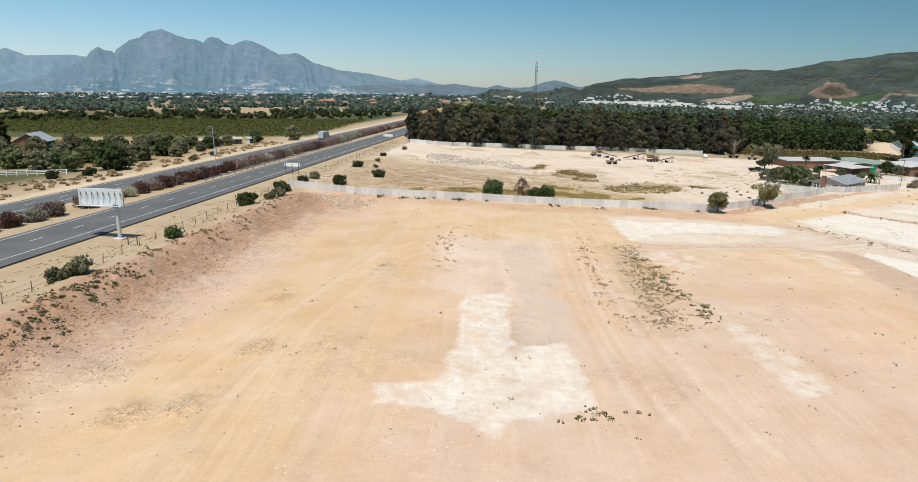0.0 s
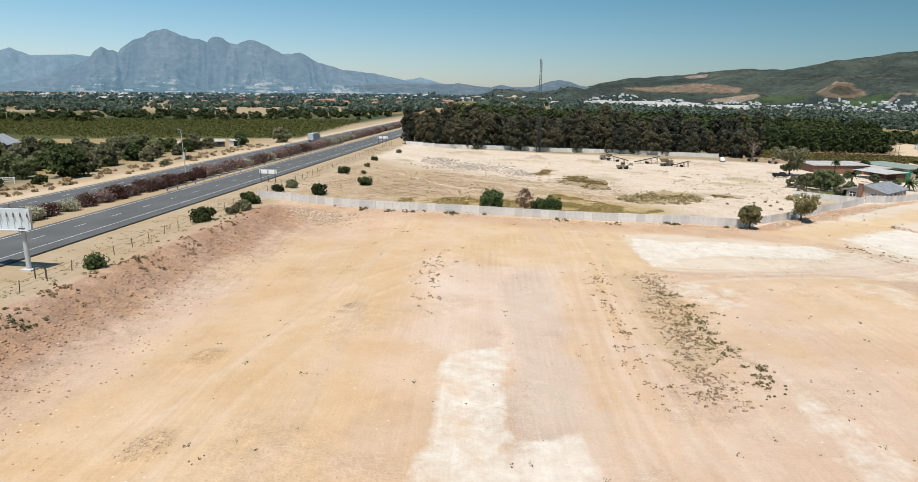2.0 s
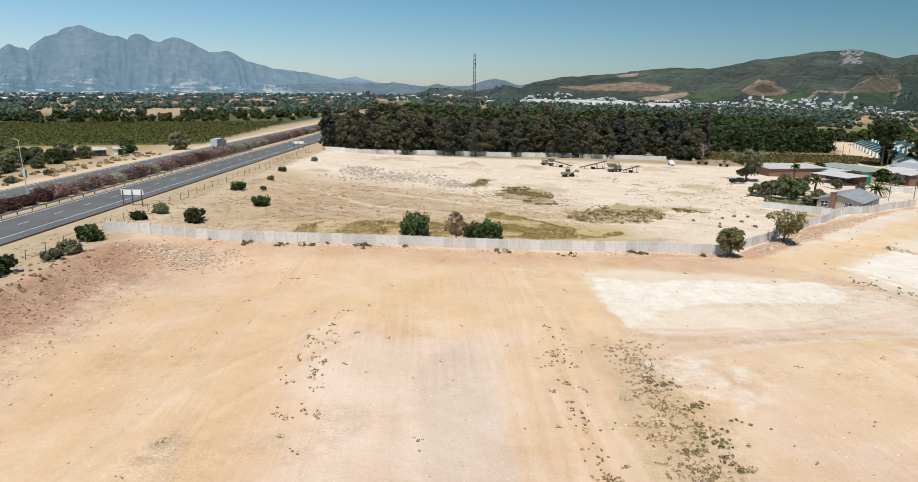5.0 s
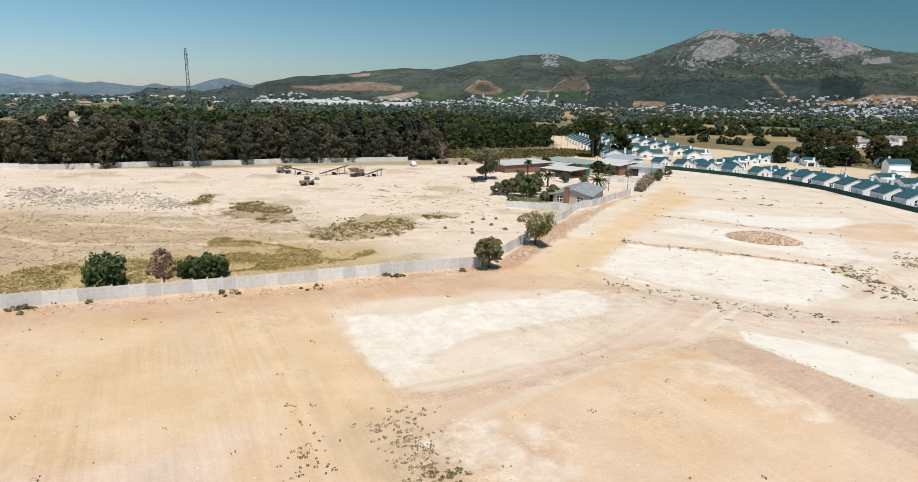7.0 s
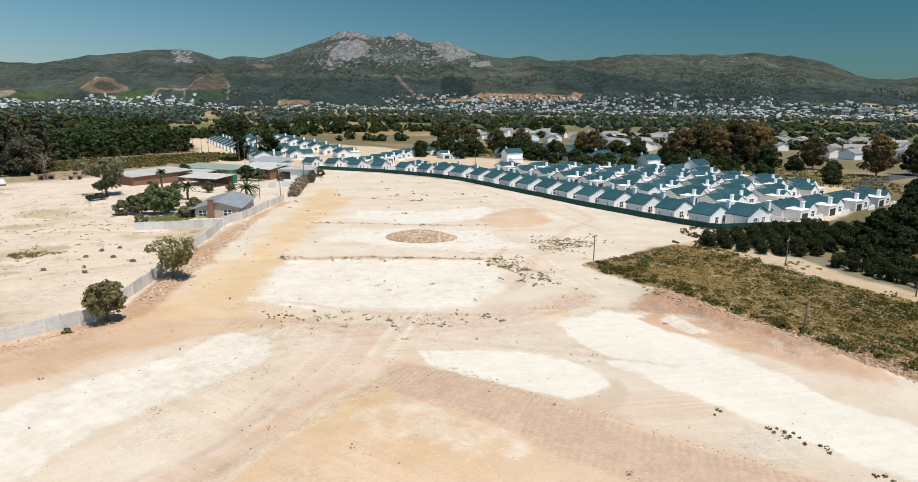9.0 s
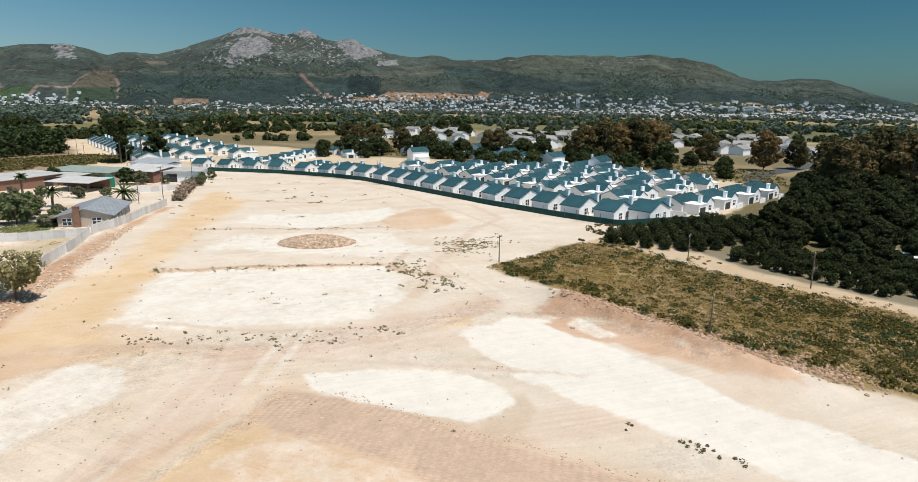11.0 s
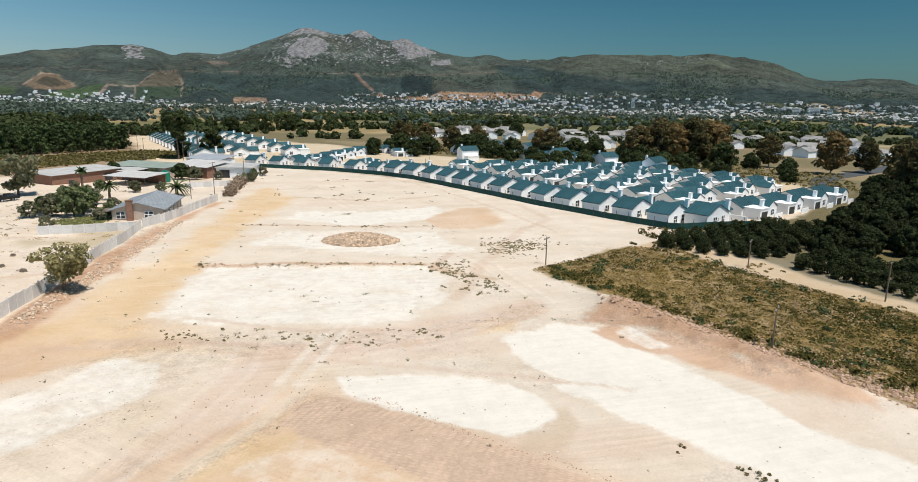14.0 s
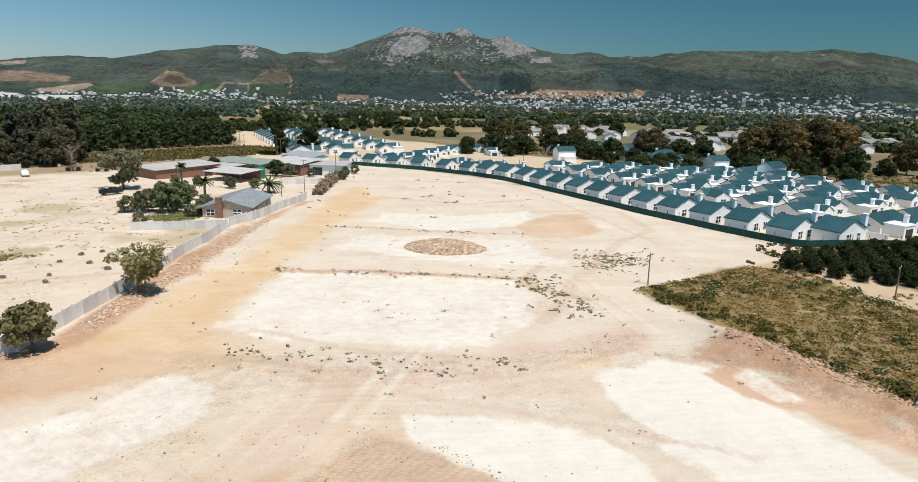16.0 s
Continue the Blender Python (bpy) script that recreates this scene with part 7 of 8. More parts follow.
weeds("lane_weeds", [(129, 112), (140, 108), (134, 98), (131, 92), (122, 82), (114, 62), (106, 44), (104, 46), (112, 64), (119, 84), (127, 97)], 900, LEAF_GOLD, 0.18, 0.5, 0.3, 12, "dry weeds beside the orchard lane", "weeds", 8, 6)
weeds("field_rim", [(104, 117), (106, 116), (106, 108), (101, 100), (97, 92), (92, 80), (89, 66), (86, 60), (85, 66), (90, 82), (95, 93), (100, 103)], 700, LEAF_RANK, 0.2, 0.7, 0.8, 40, "dark green shrubs along the edge of the fallow field", "shrubs", 7)
weeds("field_shrubs", FIELD, 260, LEAF_TREE, 0.22, 0.8, 0.6, 44, "low dark shrubs in the fallow field", "shrubs", 4, 14)
weeds("field_grass", FIELD, 2600, GRASS_DRY, 0.16, 0.6, 0.34, 14, "pale dry grass tufts in the fallow field", "grass", 5, 9, 1.2)


def pole(x, y, h, label, arms=1, lean=0.0, lamp=False, z=None, name="utility_pole"):
    ob = thing(name, x, y, z, 0, label, "pole", "poles")
    part("mast", Shape().beam((0, 0, -0.3), (lean, 0, h), 0.10, 0.07, 8), TIMBER if not lamp else STEEL_GREY, ob)
    for k in range(arms):
        part("crossarm", Shape().box(lean, 0, h - 0.35 - k * 0.6, 1.7, 0.1, 0.12), TIMBER, ob)
        for a in (-0.7, 0, 0.7):
            part("insulator", Shape().beam((lean + a, 0, h - 0.23 - k * 0.6), (lean + a, 0, h - 0.05 - k * 0.6), 0.05, 0.04, 6), STEEL_GREY, ob)
    if lamp:
        part("lamp_arm", Shape().beam((0, 0, h), (-1.0, 0, h + 0.35), 0.05, 0.05, 6), STEEL_GREY, ob)
        part("lamp_head", Shape().box(-1.2, 0, h + 0.3, 0.6, 0.22, 0.12), STEEL_GREY, ob)
        part("box", Shape().box(0.0, 0, h * 0.36, 0.5, 0.5, 1.7), STEEL_GREY, ob)


for x, y, h in ((107.6, 117.9, 4.4), (91.2, 83.6, 4.6), (118.5, 74.5, 5.5), (126.0, 92.5, 4.5), (181, 197.5, 6.5)):
    pole(x, y, h, "weathered timber pole in rough ground", 1 if h < 5.6 else 0)
for x, y, h in ((117, 214.3, 8.5), (143, 237, 7.5), (111, 215, 5.0), (148, 300, 9), (158, 322, 9), (170, 350, 9), (183, 380, 9), (157, 290, 8), (219, 225, 7)):
    pole(x, y, h, "timber power pole beside the track", 1 if h > 6 else 0)
pole(-88.6, 171, 11.5, "grey steel street lamp pole on the median", 0, -0.4, True, 4.0, "street_lamp")
# ---- roadside: billboard, signs, rails and the farm across the road ----
def billboard():
    ob = thing("billboard", -61.0, 86.0, None, 0, "blank pale billboard on a single steel post", "billboard")
    part("base", Shape().box(0, 0, -0.2, 1.5, 1.3, 0.4), CONCRETE, ob)
    part("post", Shape().beam((0, 0, 0), (0, 0, 5.3), 0.30, 0.27, 14), STEEL_GREY, ob)
    part("panel", Shape().box(-2.3, 0, 5.2, 7.0, 0.35, 2.45), BOARD_PALE, ob, "pale grey back of the board")
    part("catwalk", Shape().box(-2.3, -0.55, 5.1, 7.0, 0.7, 0.08), STEEL_GREY, ob)
    for k in range(8):
        part("bracket", Shape().beam((-5.4 + k * 0.9, -0.2, 7.1), (-5.2 + k * 0.9, -0.45, 6.75), 0.07, 0.07, 5), STEEL_DARK, ob)
        part("rib", Shape().box(-5.5 + k * 0.92, -0.20, 5.25, 0.06, 0.06, 2.1), ROOF_PALE, ob)
    part("collar", Shape().box(0, 0, 4.9, 0.8, 0.7, 0.4), STEEL_DARK, ob)


billboard()


def road_sign(x, y, w, label):
    ob = thing("road_sign", x, y, 4.0, 0, label, "sign", "road signs")
    for a in (-w / 2, 0, w / 2):
        part("post", Shape().beam((a, 0, -0.2), (a, 0, 2.9), 0.10, 0.09, 6), STEEL_DARK, ob)
    part("board", Shape().box(0, 0.12, 2.0, w + 0.7, 0.06, 1.0), PLASTER_WHITE, ob, "white back of the sign")


road_sign(-63.8, 164.5, 3.6, "roadside sign seen from behind on three dark posts")
road_sign(-64.5, 285, 3.6, "distant roadside sign on dark posts")


def guard_rail():
    ob = thing("guard_rail", -78.6, 150, 4.0, 0, "galvanised guard rail along the median", "guard rail")
    part("rail", Shape().box(0, 60, 0.55, 0.08, 130, 0.32), STEEL_GREY, ob)
    post = Shape().box(0, 0, -0.2, 0.12, 0.15, 0.95).mesh("post")
    for k in range(34):
        part("post", post, STEEL_DARK, ob).location = (-0.1, -4 + k * 3.9, 0)


guard_rail()


def verge_fence():
    ob = thing("wire_fence", -54, 20, 0, 0, "old wire fence on leaning posts along the verge", "fence")
    ob.matrix_basis = Matrix()
    post = Shape().beam((0, 0, -0.2), (0, 0, 1.35), 0.06, 0.05, 5).mesh("post")
    wire = []
    rnd = random.Random(8)
    for k in range(60):
        y = 26 + k * 4.3
        x = -54.3 - (y - 60) * 0.045 if y < 140 else -58 + rnd.uniform(-0.2, 0.2) - (y - 140) * 0.01
        z = ground_z(x, y)
        o = part("post", post, TIMBER, ob)
        o.matrix_basis = pose(x, y, z, rnd.uniform(-5, 5), rnd.uniform(-5, 5), 0)
        wire.append((x, y, z))
    for h in (0.55, 1.15):
        s = Shape()
        for a, b in zip(wire, wire[1:]):
            s.beam((a[0], a[1], a[2] + h), (b[0], b[1], b[2] + h), 0.012, 0.012, 3)
        part("wire", s, STEEL_DARK, ob)


verge_fence()
gate = thing("barrier", -57.0, 83, None, 0, "short dark steel barrier on the verge", "barrier")
for a in (-0.7, 0.7):
    part("post", Shape().box(a, 0, -0.1, 0.1, 0.1, 1.6), STEEL_DARK, gate)
part("rail", Shape().box(0, 0, 1.3, 1.5, 0.08, 0.1), STEEL_DARK, gate)

# mast behind the yard
MAST_STEEL = surface("weathered_mast_steel", (0.03, 0.045, 0.045), (0.07, 0.085, 0.08), 1.5, 0.6)


def lattice_mast():
    ob = thing("radio_mast", 1.0, 290, None, 0, "slender steel lattice radio mast above the trees", "mast")
    h, legs = 38.0, []
    for k in range(3):
        a = 2.094 * k
        legs.append(((1.1 * math.cos(a), 1.1 * math.sin(a)), (0.35 * math.cos(a), 0.35 * math.sin(a))))
        part("leg", Shape().beam((*legs[-1][0], 0), (*legs[-1][1], h), 0.11, 0.08, 5), MAST_STEEL, ob)
    s = Shape()
    for j in range(26):
        t0, t1 = j / 26, (j + 1) / 26
        for k in range(3):
            (p, q), (u, v) = legs[k], legs[(k + 1) % 3]
            at = lambda l, t: (l[0][0] + (l[1][0] - l[0][0]) * t, l[0][1] + (l[1][1] - l[0][1]) * t, h * t)
            s.beam(at(legs[k], t0), at(legs[(k + 1) % 3], t1), 0.055, 0.055, 3)
    part("bracing", s, MAST_STEEL, ob)
    for k, z in enumerate((37, 35.5, 34)):
        part("antenna", Shape().beam((0.6, 0.3 * k - 0.3, z - 0.8), (0.6, 0.3 * k - 0.3, z + 1.0), 0.12, 0.12, 6), STEEL_GREY, ob)
    part("spike", Shape().beam((0, 0, h), (0, 0, h + 3.6), 0.06, 0.03, 5), STEEL_GREY, ob)


lattice_mast()

# farm across the road
wild = Nursery([lambda k=k: make_tree("roadside_tree", 700 + k, 7.0, 3.8, 0.6, 40, 50, 0.55, (LEAF_OLIVE, LEAF_TREE, LEAF_GARDEN, LEAF_OLIVE)[k], BARK, "round", 0.22,
                                      label="thick bushy tree on the farm across the road", group="farm trees") for k in range(4)])
rnd = random.Random(61)
for x, y, s, k in ((-114, 162, 1.15, 1), (-122, 157, 0.7, 2), (-128, 160, 0.9, 2), (-133, 158, 0.8, 3), (-118, 172, 0.9, 0), (-126, 176, 1.1, 1), (-136, 172, 1.0, 0), (-142, 160, 0.9, 2), (-150, 166, 1.2, 0),
                   (-121, 186, 1.0, 0), (-131, 190, 1.1, 0), (-128, 204, 1.0, 0), (-122, 200, 0.8, 1), (-133, 212, 0.9, 0), (-127, 220, 0.8, 2), (-124, 238, 0.9, 0), (-121, 229, 0.7, 1), (-143, 184, 1.2, 0), (-148, 148, 1.3, 1),
                   (-155, 152, 1.4, 1), (-137, 143, 0.9, 3), (-141, 136, 0.8, 2), (-150, 200, 1.0, 2), (-160, 190, 1.0, 0), (-106, 277, 1.0, 3), (-117, 262, 0.8, 1), (-150, 214, 0.9, 0)):
    wild.plant(x, y, s * 0.9, None, k)
for k in range(46):
    y = rnd.uniform(166, 262)
    x = -118 - rnd.uniform(0, 40) + (y - 166) * 0.06
    wild.plant(x, y, rnd.uniform(0.35, 0.75), None, rnd.randrange(4))
spire = make_tree("cypress", 731, 13, 2.6, 0.4, 46, 46, 0.5, LEAF_DARK, BARK, "column", 0.25, label="dark conical cypress beside a barn", category="tree")
spire.matrix_basis = pose(-160, 178, ground_z(-160, 178))


def barn():
    ob = thing("barn", -168, 200, None, radians(20), "brick barn with steep net-covered roof", "barn")
    part("body", Shape().house_body(0, 0, -0.4, 9, 12, 4.6, 2.6), BRICK, ob)
    part("roof", Shape().gable(0, 0, 4.3, 9, 12, 2.6, 0, 0.5), ROOF_GREY, ob)
    part("lean_to", Shape().box(8.5, 1, -0.4, 8, 9, 3.2).box(8.5, 1, 2.8, 8.6, 9.6, 0.2), ROOF_TEAL, ob)
    part("door", Shape().box(0, -6.05, 0, 3.2, 0.1, 3.0), TIMBER, ob)
    window_on(ob, -3, -6.05, 1.2, 1.1, 1.1)


barn()


def stall(x, y, w, turn, mat, label):
    ob = thing("farm_shed", x, y, None, radians(turn), label, "shed", "farm sheds")
    part("body", Shape().box(0, 0, -0.3, w, 3.4, 2.4), mat, ob)
    part("roof", Shape().gable(0, 0, 2.0, 3.4, w, 0.5, math.pi / 2, 0.3), ROOF_PALE if w < 8 else ROOF_GREY, ob)
    part("door", Shape().box(0, -1.74, 0, 1.2, 0.08, 1.8), DOOR_DARK, ob)


for x, y, w, m in ((-130, 240, 4, PLASTER_WHITE), (-126, 246, 4.5, DOOR_DARK), (-121, 252, 4, STEEL_DARK), (-137, 231, 5, STEEL_DARK), (-117, 257, 3.5, PLASTER_WHITE), (-124, 254, 3, BRICK)):
    stall(x, y, w, 35, m, "small farm shed beside the track")


def ranch_fence():
    ob = thing("rail_fence", -126, 146, None, radians(25), "white rail fence in front of a paddock", "fence")
    for k in range(9):
        part("post", Shape().box(-9 + k * 2.2, 0, -0.2, 0.16, 0.16, 1.6), PLASTER_WHITE, ob)
    for z in (0.5, 0.95, 1.3):
        part("rail", Shape().box(-0.2, 0.1, z, 18.0, 0.06, 0.13), PLASTER_WHITE, ob)


ranch_fence()
weeds("verge_scrub", [(-106, 90), (-103, 150), (-104, 260), (-112, 262), (-114, 150), (-128, 120)], 420, GRASS_DRY, 0.4, 0.8, 0.8, 26, "straw-coloured scrub on the far verge", "scrub", 21)
scrub = Nursery([lambda k=k: make_bush("verge_bush", 740 + k, 1.5, 1.9, (LEAF_DARK, LEAF_OLIVE, LEAF_TREE)[k], "bushy green shrub on the verge", "verge bushes", 1100, 0.22) for k in range(3)])
for x, y, s, k in ((-55.0, 117, 1.45, 0), (-53.5, 124.5, 0.9, 1), (-52.6, 127, 1.1, 1), (-53.3, 87.5, 1.0, 2), (-54.0, 67.5, 1.25, 1), (-55, 65, 0.9, 1), (-56.3, 152, 0.95, 0), (-55.4, 158, 1.05, 1), (-47.7, 154.5, 1.4, 0),
                   (-42.1, 173, 1.3, 0), (-51.9, 187.5, 1.15, 0), (-55.7, 136.5, 1.4, 0), (-58, 141, 0.8, 1), (-47, 190, 0.6, 1), (-50, 205, 0.7, 1), (-112, 150, 1.3, 0), (-117, 143, 1.2, 0), (-106, 190, 1.0, 1),
                   (-107, 205, 0.8, 1), (-52, 222, 0.8, 2), (-50, 250, 0.8, 1)):
    scrub.plant(x, y, s, None, k)
big = Nursery([lambda k=k: make_bush("round_bush", 760 + k, 2.5, 4.2, LEAF_TREE, "large round dark green bush behind the wall", "round bushes", 2600, 0.26, 40) for k in range(2)])
big.plant(-8.7, 151.5, 1.08, None, 0, None, "", 1.12)
big.plant(3.8, 152.3, 1.0, None, 1)
big.plant(1.4, 153.6, 0.75, None, 0)
wallside = Nursery([lambda: make_tree("wall_tree", 770, 4.4, 2.2, 1.6, 40, 60, 0.24, LEAF_BROOM, BARK, "round", 0.16, label="small rounded tree against the wall", category="tree"),
                    lambda: make_tree("wall_tree", 771, 5.0, 2.5, 1.5, 40, 50, 0.24, LEAF_BROOM, BARK, "umbrella", 0.2, 0.08, label="ragged olive-green tree leaning by the wall", category="tree")])
wallside.plant(42.4, 145.6, 1.05, 0, 0)
wallside.plant(56.2, 157.0, 1.1, 0, 1)
dead = make_tree("dead_tree", 775, 5.6, 1.6, 1.9, 30, 44, 0.17, LEAF_BROWN, BARK, "round", 0.14, label="leafless brown tree with broken limbs at the wall", category="tree", bare=True)
dead.matrix_basis = pose(-1.6, 147.0, ground_z(-1.6, 147) - 0.05)
pale_tree = make_tree("dead_tree", 776, 9.0, 3.4, 2.6, 22, 16, 0.2, LEAF_BROWN, BARK_PALE, "umbrella", 0.24, label="bare pale-stemmed tree before dark windbreak trees", category="tree", bare=True)
pale_tree.matrix_basis = pose(88.5, 291.9, ground_z(88.5, 291.9) - 0.05)
# ---- woods, fields and town in the distance ----
def scatter(rng, n, az0, az1, r0, r1, power=1.0):
    az = rng.uniform(az0, az1, n)
    r = r0 + (r1 - r0) * rng.uniform(0, 1, n) ** power
    x, y = EYE_X + r * np.sin(np.radians(az)), EYE_Y + r * np.cos(np.radians(az))
    return az, r, x, y


def land_top(az, r, x, y):
    return np.where((az > -11) & (r > 1900), np.maximum(ground_z(x, y), hill_z(az, r)), ground_z(x, y))


def far_woods(name, seed, n, az0, az1, r0, r1, height, mat, leaves, label, mask=None, power=1.0):
    rng = np.random.default_rng(seed)
    az, r, x, y = scatter(rng, n, az0, az1, r0, r1, power)
    keep = np.ones(n, bool) if mask is None else mask(az, r, x, y, rng)
    az, r, x, y = az[keep], r[keep], x[keep], y[keep]
    h = height * rng.uniform(0.55, 1.3, len(x))
    c = np.stack([x, y, land_top(az, r, x, y) + h * 0.45], -1)
    v, q = leaf_cloud(rng, c, np.stack([h * 0.6, h * 0.6, h * 0.5], -1), leaves, h * (0.34 if leaves < 50 else 0.27), 0.5)
    tagged(new(name, quick_mesh(name, v, q, mat)), label, "woods", kind="stuff")


def patchy(size, seed, level):
    return lambda az, r, x, y, rng: fbm(x, y, size, 3, seed) > level + rng.uniform(-0.15, 0.15, len(x))


def belts(az, r, x, y, rng):
    """Long rows of trees between fields."""
    line = np.abs(((r + 40 * vnoise(az, az * 0, 9, 3)) / 115.0) % 1.0 - 0.5)
    return (line < 0.13) & (vnoise(az, r, 4.0, 6) > -0.4) | (fbm(x, y, 120, 3, 8) > 0.42)


off_road = lambda f: (lambda az, r, x, y, rng: f(az, r, x, y, rng) & ((x < -125) | (x > -50)))
def sector(f, *gaps):
    """Woods that leave open stretches of bearing and distance."""
    def g(az, r, x, y, rng):
        keep = f(az, r, x, y, rng)
        for a0, a1, r0, r1 in gaps:
            keep &= ~((az > a0) & (az < a1) & (r > r0 + 25 * vnoise(az, az * 0, 3.0, 4)) & (r < r1 + 40 * vnoise(az, az * 0, 4.0, 9)))
        return keep
    return g


def below_fields(f):
    """The town keeps off the fields higher up the slope."""
    return lambda az, r, x, y, rng: f(az, r, x, y, rng) & ((az > 45) | (r < 2080))


far_woods("woods_near_west", 800, 560, -60, -10, 455, 600, 4.2, LEAF_DARK, 44, "low dark trees and bushes beyond the vineyard", off_road(patchy(60, 25, -0.1)))
far_woods("woods_west", 801, 3000, -60, -9, 600, 1250, 6, LEAF_FAR_HAZED, 40, "belts of dark trees on the plain", off_road(sector(patchy(90, 5, -0.05), (-36, -18, 640, 760), (-60, -50, 640, 740))))
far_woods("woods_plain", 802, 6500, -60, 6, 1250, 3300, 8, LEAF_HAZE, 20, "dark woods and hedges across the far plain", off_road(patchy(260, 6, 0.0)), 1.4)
far_woods("woods_behind", 807, 1300, -9, 24, 345, 700, 8, LEAF_DARK, 54, "dark wood behind the windbreak", patchy(90, 17, -0.25))
far_woods("woods_north", 803, 1700, -6, 30, 700, 1600, 8, LEAF_FAR_HAZED, 26, "trees behind the windbreak", patchy(150, 7, -0.25))
far_woods("woods_east", 804, 3600, 22, 100, 720, 1450, 7.5, LEAF_FAR_HAZED, 60, "tree belts between fields and town", sector(belts, (76, 100, 900, 1150)), 1.0)
far_woods("woods_east_near", 808, 1000, 26, 96, 430, 640, 5.5, LEAF_DARK, 64, "clumps of dark trees among fields and villas", patchy(60, 47, 0.05))
far_woods("woods_town", 805, 6800, 4, 97, 1350, 2330, 6.5, LEAF_FAR_HAZED, 20, "trees between the houses of the town", below_fields(patchy(200, 51, -2.0)), 0.9)
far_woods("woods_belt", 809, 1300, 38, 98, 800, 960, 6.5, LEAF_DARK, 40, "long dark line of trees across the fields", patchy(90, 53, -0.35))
far_woods("woods_slope", 806, 12000, 32, 97, 2250, 3100, 9, LEAF_FAR_HAZED, 7, "forest on the lower hillside", lambda az, r, x, y, rng: patchy(260, 9, -0.05)(az, r, x, y, rng) & ((az < 47) | (az > 64) | (r > 2650)))


def far_houses(name, seed, n, az0, az1, r0, r1, size, wall, roof, label, mask=None):
    """A far settlement: gabled houses, too many to count."""
    rng, walls, roofs = np.random.default_rng(seed), Shape(), Shape()
    az, r, x, y = scatter(rng, n, az0, az1, r0, r1)
    keep = np.ones(n, bool) if mask is None else mask(az, r, x, y, rng)
    z = land_top(az, r, x, y)
    for k in np.flatnonzero(keep):
        w, d, t = size * rng.uniform(0.7, 1.3), size * rng.uniform(0.9, 2.0), rng.uniform(0, 3.14)
        walls.house_body(x[k], y[k], z[k] - 2, w, d, 5.4, w * 0.22, t)
        roofs.gable(x[k], y[k], z[k] + 3.4, w, d, w * 0.22, t, 0.4)
    ob = part(name, walls, wall)
    tagged(ob, label, "houses", kind="stuff")
    tagged(part(name.replace("houses", "roofs"), roofs, roof), "roofs of " + label, "roofs", kind="stuff")


far_houses("town_houses_white", 811, 2300, 22, 95, 1480, 2360, 6.5, PLASTER_WHITE, ROOF_PALE, "white houses of a town below the hill", below_fields(patchy(110, 41, -0.1)))
far_houses("town_houses_grey", 812, 1300, 22, 95, 1480, 2360, 6.5, WALL_TAN, ROOF_GREY, "grey-roofed houses among trees", below_fields(patchy(110, 42, -0.05)))
far_houses("north_houses", 813, 520, 4, 30, 1500, 2250, 5.8, PLASTER_WHITE, ROOF_PALE, "pale houses at the foot of the hill")
far_houses("works_houses", 814, 36, 4, 17, 1350, 1600, 34, PLASTER_WHITE, ROOF_PALE, "long white factory sheds behind the trees")
far_houses("village_houses", 815, 190, 52, 92, 390, 560, 7.5, PLASTER_WHITE, ROOF_VILLAGE, "grey-roofed village houses behind the estate", patchy(60, 3, -0.15))
far_houses("plain_houses", 816, 230, -34, -8, 900, 1700, 9, WALL_CREAM, ROOF_TILE, "cream houses with red-tiled roofs on the plain", patchy(160, 4, -0.05))
far_houses("plain_houses_white", 817, 210, -50, 2, 1300, 3000, 15, PLASTER_WHITE, ROOF_PALE, "white farm buildings on the plain", patchy(200, 14, 0.0))


def vineyard():
    rng = np.random.default_rng(821)
    xs, ys = [], []
    for k in range(58):
        d = 278 + k * 4.4
        t = np.arange(0, 330, 2.3)
        x, y = -104 - t, d + t * 0.17 * np.ones(len(t)) - 12
        ok = inside(x, y, [(-106, 300), (-250, 268), (-400, 335), (-450, 420), (-217, 462), (-125, 482)], 0.5, 2.0, 64) > 0.5
        xs.append(x[ok]), ys.append(y[ok])
    x, y = np.concatenate(xs), np.concatenate(ys)
    c = np.stack([x + rng.normal(0, 0.2, len(x)), y, ground_z(x, y) + 0.9], -1)
    v, q = leaf_cloud(rng, c, np.tile((1.5, 1.0, 0.55), (len(x), 1)), 10, 0.5, 1.6)
    tagged(new("vineyard", quick_mesh("vineyard", v, q, LEAF_VINE)), "rows of green vines on a flat field", "vineyard", kind="stuff")


vineyard()


